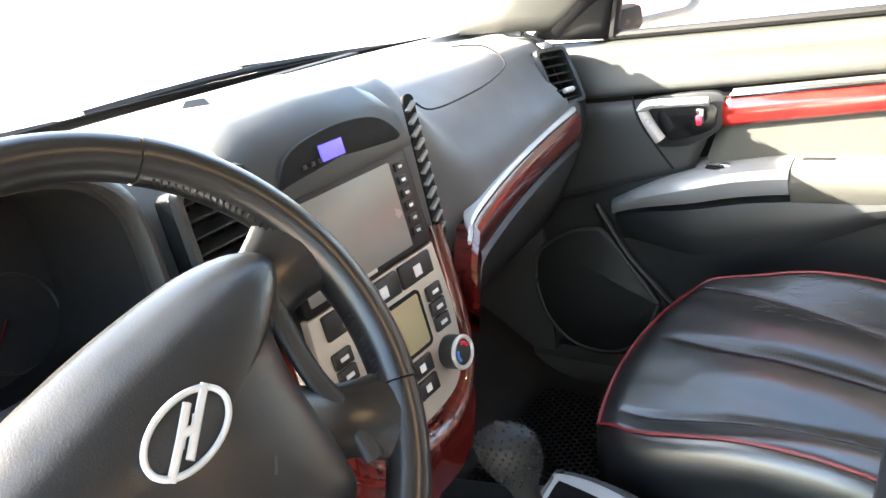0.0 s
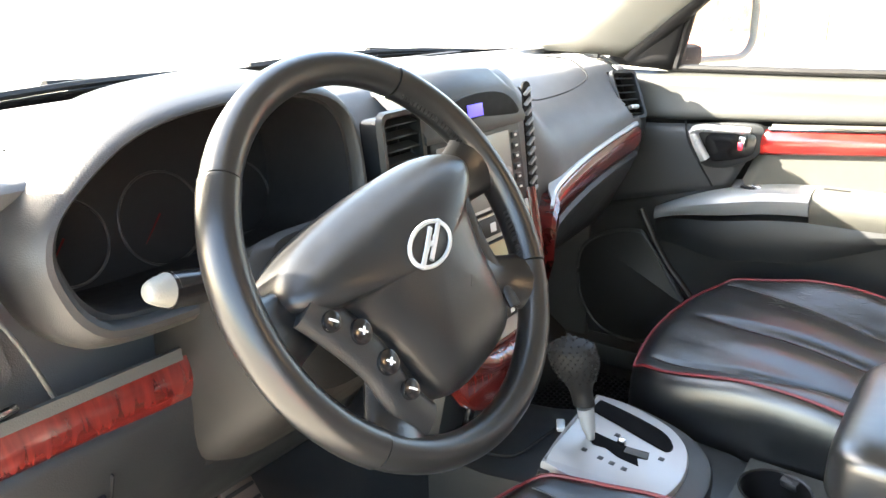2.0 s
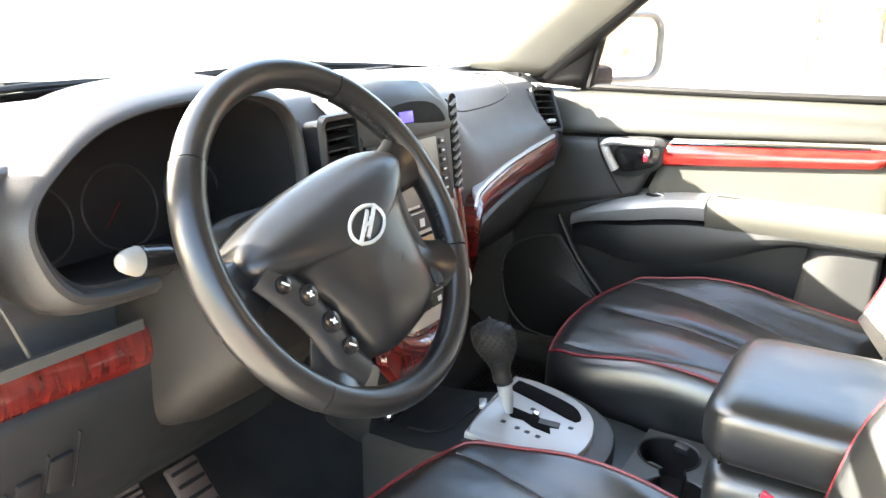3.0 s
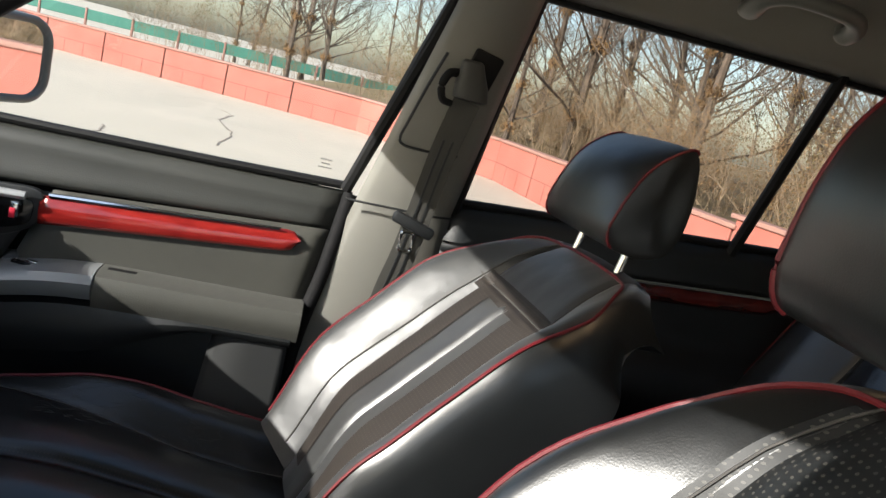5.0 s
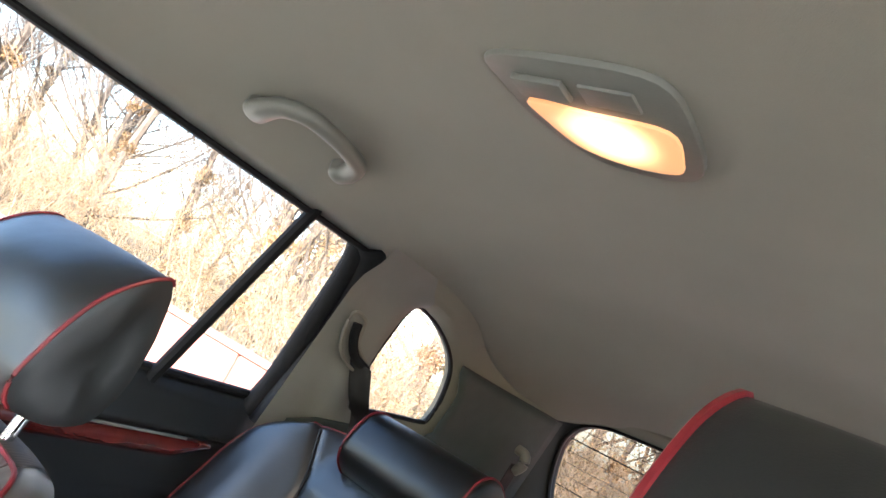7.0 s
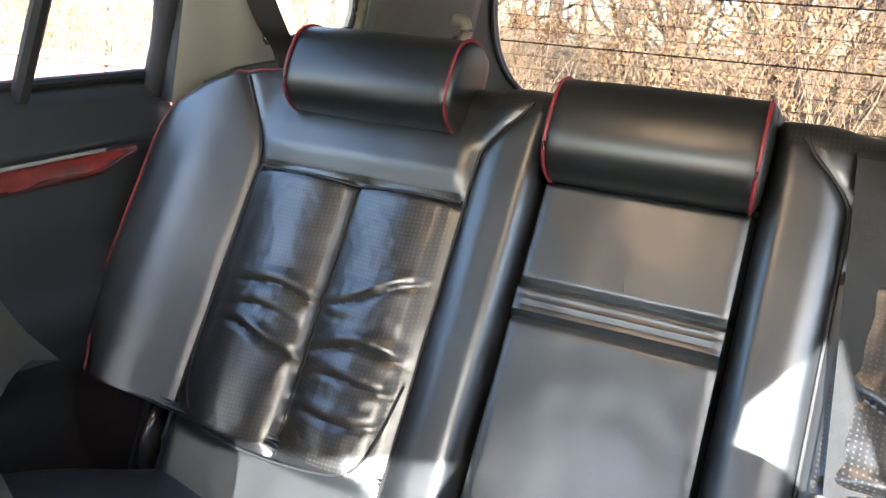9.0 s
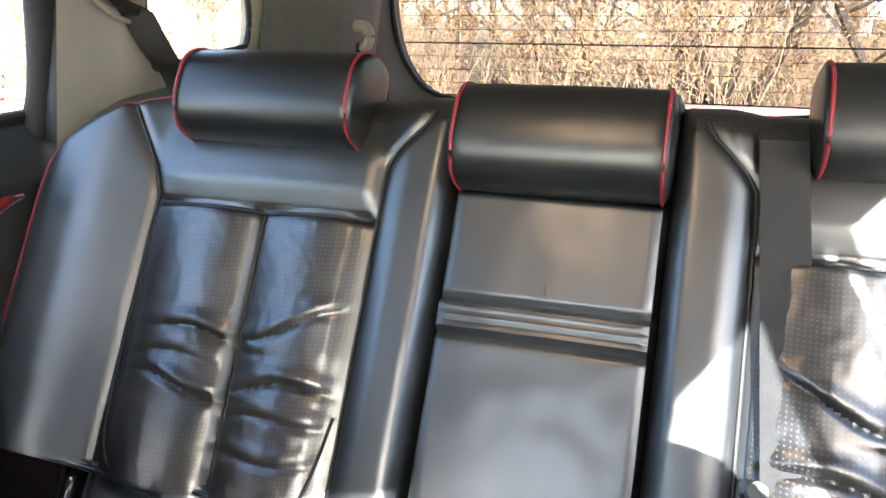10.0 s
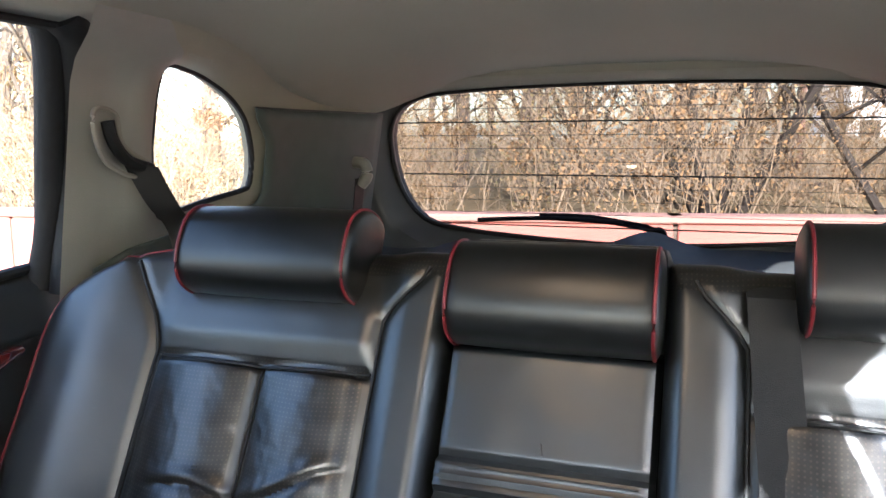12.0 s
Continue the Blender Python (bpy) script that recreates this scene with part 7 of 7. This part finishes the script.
lamp = thing("ceiling_lamp", (0.03, -0.96, 1.54), "lit ceiling lamp with a warm lens in a grey frame", "ceiling lamp")
zl = 1.5535
out = [(p.x, p.y) for p in curve_points([V(a, b, 0) for a, b in ((0.10, -0.885), (0.03, -0.878), (-0.045, -0.888), (-0.055, -0.95), (-0.043, -1.018), (0.0, -1.04), (0.06, -1.03), (0.096, -0.975), (0.105, -0.92))], 5, True)]
inn = [(p.x, p.y) for p in curve_points([V(a, b, 0) for a, b in ((0.092, -0.932), (0.03, -0.938), (-0.045, -0.945), (-0.044, -1.0), (-0.03, -1.022), (0.02, -1.026), (0.066, -1.008), (0.088, -0.965))], 5, True)]
out = [(0.025 + (x - 0.025) * 1.07, -0.955 + (y + 0.955) * 1.07) for x, y in out]
part("frame", plate(out, -0.008, pose(0, 0, zl), 0.004), HANDLE, lamp, "grey beige lamp frame")
inn = [(0.022 + (x - 0.022) * 0.93, -0.98 + (y + 0.98) * 0.93) for x, y in inn]
ln = part("lens", plate(inn, -0.004, pose(0, 0, zl - 0.0075), 0.001), LAMP_LENS, lamp, "glowing warm lens")
part("bulb", drum(0.012, 0.003, pose(0.022, -0.975, zl - 0.0125) @ Matrix.Diagonal((1.3, 0.9, 1, 1)), 24, 0.001), LAMP_BULB, ln, "bright bulb behind the lens")
part("switch", box((0.05, 0.028, 0.008), pose(0.062, -0.912, zl - 0.010), 0.003), HANDLE, lamp, "rocker switch")
part("switch", box((0.05, 0.028, 0.006), pose(0.0, -0.914, zl - 0.008), 0.003), HANDLE, lamp, "rocker switch")
bulb = new("lamp_light", bpy.data.lights.new("lamp_light", "AREA"))
bulb.data.size, bulb.data.energy, bulb.data.color = 0.06, 0.12, (1.0, 0.68, 0.4)
bulb.matrix_world = look((0.022, -0.975, zl - 0.03), (0.022, -0.975, 0))


# ---- outside ----
CONCRETE = material("pale_concrete", (0.53, 0.475, 0.39), 0.85, 0, (0.44, 0.395, 0.325), 0.7, 0.7, 0.5, 30, spec=0.2)
WALL_RED = material("faded_red_wall_paint", (0.36, 0.115, 0.088), 0.8, 0, (0.43, 0.17, 0.135), 1.5, 0.6, 0.4, 40)
COPING = material("pale_coping", (0.34, 0.19, 0.155), 0.8, 0, (0.3, 0.16, 0.13), 3, 0.6)
BARK = material("grey_brown_bark", (0.095, 0.075, 0.06), 0.9, 0, (0.17, 0.135, 0.105), 5, 0.7, 0.6, 60, spec=0.2)
TWIG = material("dry_twigs", (0.27, 0.205, 0.14), 0.9, 0, (0.19, 0.142, 0.098), 2, 0.7, spec=0.1)
DRY_LEAF = material("dry_brown_leaves", (0.26, 0.16, 0.08), 0.9, 0, (0.16, 0.1, 0.05), 1.2, 0.8, spec=0.1)
GREEN_LEAF = material("olive_evergreen", (0.13, 0.105, 0.05), 0.9, 0, (0.17, 0.12, 0.055), 1.2, 0.8, spec=0.1)
DRY_GRASS = material("dry_grass", (0.22, 0.17, 0.1), 0.95, 0, (0.15, 0.115, 0.07), 0.6, 0.8, 0.6, 8, spec=0.1)

gm = bmesh.new()
strip_faces(gm, [[gm.verts.new((x, y, -0.02)) for x in (-2500, -60, -20, 0, 20, 60, 2500)] for y in (-2500, -60, -20, 0, 20, 60, 2500)], False, False)
part("ground", gm, CONCRETE, None, "pale sunlit concrete yard reaching the horizon", True, "ground", "structure")
CRACK = material("dark_crack_filling", (0.2, 0.17, 0.14), 0.9, 0, (0.27, 0.23, 0.19), 3, 0.6)
for seed, line in ((1, ((13.5, 1.23), (12.9, 1.0), (11.8, 1.07), (10.8, 0.83), (10.5, 0.7), (9.8, 0.66), (8.6, 0.72))), (2, ((8.43, 1.87), (7.9, 1.8), (7.46, 1.77)))):
    g, pts = random.Random(seed), []
    for p, q in zip(line, line[1:]):
        pts += [V(lerp(p[0], q[0], k / 6) + g.uniform(-0.03, 0.03), lerp(p[1], q[1], k / 6) + g.uniform(-0.03, 0.03), -0.017) for k in range(6)]
    part("crack", ribbon(pts, 0.025, 0.004, (0.3, 1, 0)), CRACK, bpy.data.objects["ground"], "jagged crack in the concrete")

JOINT_RED = material("dull_red_joint", (0.22, 0.075, 0.06), 0.85, 0, (0.26, 0.1, 0.08), 2, 0.6)
WALL = [V(30, 24, 0), V(24.5, 14, 0), V(19.5, 6.2, 0), V(15.9, -1.3, 0), V(12.2, -3.6, 0), V(6.0, -4.5, 0), V(0, -5.6, 0), V(-8, -7.2, 0), V(-18, -9, 0)]
wt = thing("boundary_wall", (15.9, -1.3, 0), "low faded red boundary wall of rendered panels", "wall", kind="structure")
for i, (a, b) in enumerate(zip(WALL[:-1], WALL[1:])):
    up = 0.0 if i < 5 else 0.1
    d = b - a
    n = max(1, round(d.length / 1.65))
    ang = math.degrees(math.atan2(d.y, d.x))
    for k in range(n):
        c = a.lerp(b, (k + 0.5) / n)
        part("panel", box((d.length / n - 0.03, 0.14, 0.68 + up), pose(c.x, c.y, 0.32 + up / 2, 0, 0, ang), 0.008, 1), WALL_RED, wt)
        w = d.length / n - 0.03
        lines = box((w, 0.006, 0.014), pose(c.x, c.y, 0.3, 0, 0, ang) @ Matrix.Translation((0, -0.071, 0)), 0)
        for q in (-1 / 6, 1 / 6):
            lines = merge(lines, box((0.014, 0.006, 0.3), pose(c.x, c.y, 0.145, 0, 0, ang) @ Matrix.Translation((q * w, -0.071, 0)), 0))
        part("tile_joint", lines, JOINT_RED, wt, "darker joints between the wall tiles")
    c = (a + b) / 2
    part("coping", box((d.length + 0.1, 0.2, 0.05), pose(c.x, c.y, 0.685 + up, 0, 0, ang), 0.01, 1), COPING, wt, "pale coping")
    part("joint_backing", box((d.length, 0.09, 0.66 + up), pose(c.x, c.y, 0.31 + up / 2, 0, 0, ang), 0), BARK, wt)


def branch(bm, p, d, length, r, depth, rng, up):
    """A bending limb and its forks, as three-sided tapered rods."""
    n = 4 if depth > 1 else 3 if depth else 2
    pts, q = [p], p
    for k in range(n):
        d = (d + Vector((rng.uniform(-1, 1), rng.uniform(-1, 1), rng.uniform(-0.6, 1) * up)) * 0.22).normalized()
        q = q + d * length / n
        pts.append(q)
    tube(pts, (r, r * 0.45), 5 if depth > 3 else 3, bm=bm)
    if depth <= 0:
        return
    for k in range(rng.choice((3, 4)) if depth > 1 else 6):
        t = rng.uniform(0.3, 1.0)
        i = min(int(t * n), n - 1)
        base = pts[i].lerp(pts[i + 1], t * n - i)
        side = Vector((rng.uniform(-1, 1), rng.uniform(-1, 1), rng.uniform(-0.1, 0.9))).normalized()
        branch(bm, base, (d * 0.55 + side * 0.75).normalized(), length * rng.uniform(0.5, 0.72), r * lerp(0.7, 0.45, t) * 0.8, depth - 1, rng, up)


def bare_tree(seed, height, r, leafy=0):
    rng = random.Random(seed)
    t = thing("bare_tree", (0, 0, 0), "leafless grey brown tree with fine twigs", "tree", "trees beyond the wall")
    tb, cb = bmesh.new(), bmesh.new()
    p, d = V(0, 0, -0.05), V(rng.uniform(-0.12, 0.12), rng.uniform(-0.12, 0.12), 1).normalized()
    pts = [p]
    for k in range(6):
        d = (d + V(rng.uniform(-1, 1), rng.uniform(-1, 1), 0.3) * 0.07).normalized()
        pts.append(pts[-1] + d * height / 6)
    tube(pts, (r, r * 0.25), 7, bm=tb)
    for k in range(18):
        q = rng.uniform(0.12, 0.98)
        i = min(int(q * 6), 5)
        base = pts[i].lerp(pts[i + 1], q * 6 - i)
        a = rng.uniform(0, 2 * math.pi)
        branch(cb, base, V(math.cos(a) * 0.8, math.sin(a) * 0.8, rng.uniform(0.35, 1.1)).normalized(), height * rng.uniform(0.22, 0.4) * (1.15 - q * 0.6), r * lerp(0.36, 0.15, q), 3, rng, 0.6)
    part("trunk", tb, BARK, t)
    part("crown", cb, BARK, t, "fine bare twigs")
    if leafy:
        lb = bmesh.new()
        cb2 = t.children[1].data
        vs = cb2.vertices
        for k in range(leafy):
            c = vs[rng.randrange(len(vs))].co + V(rng.gauss(0, 0.07), rng.gauss(0, 0.07), rng.gauss(0, 0.07))
            if c.z < 0.4:
                continue
            sz = rng.uniform(0.018, 0.046)
            x = V(rng.uniform(-1, 1), rng.uniform(-1, 1), rng.uniform(-1, 1)).normalized()
            y = x.orthogonal().normalized()
            lb.faces.new([lb.verts.new(c + x * sz * i + y * sz * 0.55 * j) for i, j in ((-1, 0), (0, -1), (1, 0), (0, 1))])
        part("leaves", lb, DRY_LEAF, t, "clinging dry brown leaves", True, kind="stuff")
    return t


def bush(seed, height, spread, stems, leafy, mat):
    """A thicket of thin upright dry stems that fork."""
    rng = random.Random(seed)
    t = thing("thicket", (0, 0, 0), "tangled dry thicket of thin tan stems", "shrub", "thickets beyond the wall")
    bm = bmesh.new()
    for k in range(stems):
        a, rr = rng.uniform(0, 2 * math.pi), spread * math.sqrt(rng.random())
        base = V(rr * math.cos(a), rr * math.sin(a), -0.05)
        branch(bm, base, V(rng.uniform(-0.35, 0.35), rng.uniform(-0.35, 0.35), 1).normalized(), height * rng.uniform(0.4, 0.75), 0.009, 2, rng, 1.0)
    part("stems", bm, TWIG, t)
    if leafy:
        lb = bmesh.new()
        vs = t.children[0].data.vertices
        for k in range(leafy):
            c = vs[rng.randrange(len(vs))].co + V(rng.gauss(0, 0.1), rng.gauss(0, 0.1), rng.gauss(0, 0.1))
            sz = rng.uniform(0.011, 0.027)
            x = V(rng.uniform(-1, 1), rng.uniform(-1, 1), rng.uniform(-1, 1)).normalized()
            y = x.orthogonal().normalized()
            lb.faces.new([lb.verts.new(c + x * sz * i + y * sz * 0.6 * j) for i, j in ((-1, 0), (0, -1), (1, 0), (0, 1))])
        part("leaves", lb, mat, t, "dry leaves", True, kind="stuff")
    return t


tree_kinds = [bare_tree(3, 8.0, 0.11, 4600), bare_tree(8, 7.0, 0.09, 1200), bare_tree(12, 9.0, 0.13, 4200), bare_tree(21, 5.5, 0.06, 4200)]
bush_kinds = [bush(4, 3.2, 1.3, 26, 500, DRY_LEAF), bush(6, 2.6, 1.2, 22, 2600, DRY_LEAF), bush(9, 3.0, 1.2, 18, 2800, GREEN_LEAF)]
rng = random.Random(11)


def beyond(t, off):
    """A place off metres behind the wall at share t of its length."""
    i = min(int(t * (len(WALL) - 1)), len(WALL) - 2)
    a, b = WALL[i], WALL[i + 1]
    p = a.lerp(b, t * (len(WALL) - 1) - i)
    d = (b - a).normalized()
    return p + V(-d.y, d.x, 0) * off


def scatter(kinds, count, t0, t1, o0, o1, first, z=0.0, s0=0.75, s1=1.25):
    for k in range(count):
        src = kinds[k % len(kinds)]
        p = beyond(lerp(t0, t1, (k + rng.random()) / count), rng.uniform(o0, o1))
        m = Matrix.Translation((p.x, p.y, z)) @ Matrix.Rotation(rng.uniform(0, 6.28), 4, "Z") @ Matrix.Scale(rng.uniform(s0, s1), 4)
        if first and k < len(kinds):
            src.matrix_basis = m
        else:
            c = copy_thing(src, Matrix.Identity(4))
            c.matrix_basis = m


scatter(tree_kinds, 36, 0.38, 0.87, 1.6, 8.0, True)
scatter(bush_kinds, 46, 0.36, 0.87, 1.2, 6.0, True, 0.0, 0.6, 1.0)
scatter(tree_kinds[:3], 16, 0.10, 0.40, 12, 30, False)
scatter(bush_kinds[1:], 14, 0.12, 0.40, 9, 22, False)
scatter(tree_kinds[:3], 22, 0.40, 0.85, 9, 20, False)

bank = part("bank", grid(lambda u, v: (lambda p: V(p.x, p.y, 0.35 + 0.9 * v + 0.25 * noise.noise(p * 0.4)))(beyond(lerp(0.3, 1.0, u), 0.3 + 30 * v)), 40, 12), DRY_GRASS, None, "dry grass bank behind the wall", category="ground", kind="structure")

# dark trees of several stems close behind the wall
DARK_BARK = material("dark_brown_bark", (0.035, 0.029, 0.025), 0.9, 0, (0.06, 0.05, 0.042), 5, 0.7, 0.6, 60, spec=0.2)


def forked_tree(seed, x, y, stems, r, lean):
    """Short foot that splits into leaning stems with forking limbs."""
    g = random.Random(seed)
    t = thing("forked_tree", (x, y, 0), "dark leafless tree of several leaning stems", "tree", "dark trees behind the wall")
    tb, cb = bmesh.new(), bmesh.new()
    for k in range(stems):
        d = V(lean + 0.5 * (k / max(stems - 1, 1) - 0.5) * 2 * (stems > 1), g.uniform(-0.2, 0.2), 1).normalized()
        pts = [V(x + g.uniform(-0.06, 0.06), y + g.uniform(-0.06, 0.06), -0.05)]
        for i in range(7):
            d = (d + V(g.uniform(-1, 1), g.uniform(-1, 1), 0.5) * 0.12).normalized()
            pts.append(pts[-1] + d * 0.72)
        tube(pts, (r * g.uniform(0.8, 1.1), r * 0.3), 7, bm=tb)
        for i in range(9):
            q = g.uniform(0.2, 1.0)
            j = min(int(q * 7), 6)
            a = g.uniform(0, 6.28)
            branch(cb, pts[j].lerp(pts[j + 1], q * 7 - j), V(math.cos(a), math.sin(a), g.uniform(0.2, 0.9)).normalized(), g.uniform(0.9, 1.7), r * 0.36, 2, g, 0.5)
    part("trunk", tb, DARK_BARK, t)
    part("crown", cb, DARK_BARK, t, "dark bare limbs and twigs")
    return t


for seed, x, y, stems, r, lean in ((2, -0.3, -9.4, 4, 0.075, 0.0), (5, -2.3, -9.4, 2, 0.07, 0.35), (7, 0.6, -10.0, 2, 0.045, 0.0), (9, 1.5, -10.5, 3, 0.04, 0.1), (13, -3.2, -9.8, 3, 0.06, -0.1)):
    forked_tree(seed, x, y, stems, r, lean)
# long green fence on the far slope
TEAL = material("green_fence_paint", (0.06, 0.22, 0.17), 0.6, 0, (0.09, 0.26, 0.2), 2, 0.6)
fence = thing("fence", (34, 6, 0), "long green painted fence on the far slope", "fence")
for k in range(14):
    part("panel", box((0.08, 1.9, 0.45), pose(36 - 0.35 * k, 13 - 2 * k, 0.72), 0.02, 1), TEAL, fence)
    part("post", box((0.12, 0.1, 1.1), pose(36 - 0.35 * k, 14 - 2 * k, 0.45), 0.02, 1), COPING, fence)

# street lamp and pale flats far beyond the trees
post = thing("street_lamp", (-1.9, -16.5, 0), "thin pale street lamp post behind the trees", "street lamp")
part("post", tube([V(-1.9, -16.5, 0), V(-1.9, -16.5, 2.6)], 0.06, 8), COPING, post)
part("head", box((0.14, 0.4, 0.09), pose(-1.9, -16.4, 2.62), 0.02), COPING, post)
FLAT_WALL = material("pale_render", (0.62, 0.6, 0.56), 0.85, 0, (0.56, 0.54, 0.5), 0.5, 0.6)
def flats(x, y, w, h, storeys, ang):
    f = thing("apartment_block", (x, y, 0), "pale rendered apartment block far off", "building", "far apartment blocks")
    m = pose(x, y, 0, 0, 0, ang)
    part("walls", box((w, 10, h), m @ Matrix.Translation((0, 0, h / 2)), 0.05, 1), FLAT_WALL, f)
    part("roof", box((w + 0.6, 10.6, 0.4), m @ Matrix.Translation((0, 0, h + 0.2)), 0.05, 1), BARK, f)
    for i in range(int(w / 3)):
        for k in range(storeys):
            for side in (-1, 1):
                part("window", box((1.4, 0.12, 1.4), m @ Matrix.Translation((-w / 2 + 1.5 + 3 * i, side * 5.02, 1.7 + h / storeys * k)), 0.02, 1), BLACK, f)
flats(-17, -70, 15, 6, 2, 8)
flats(-40, 90, 40, 12, 4, 5)
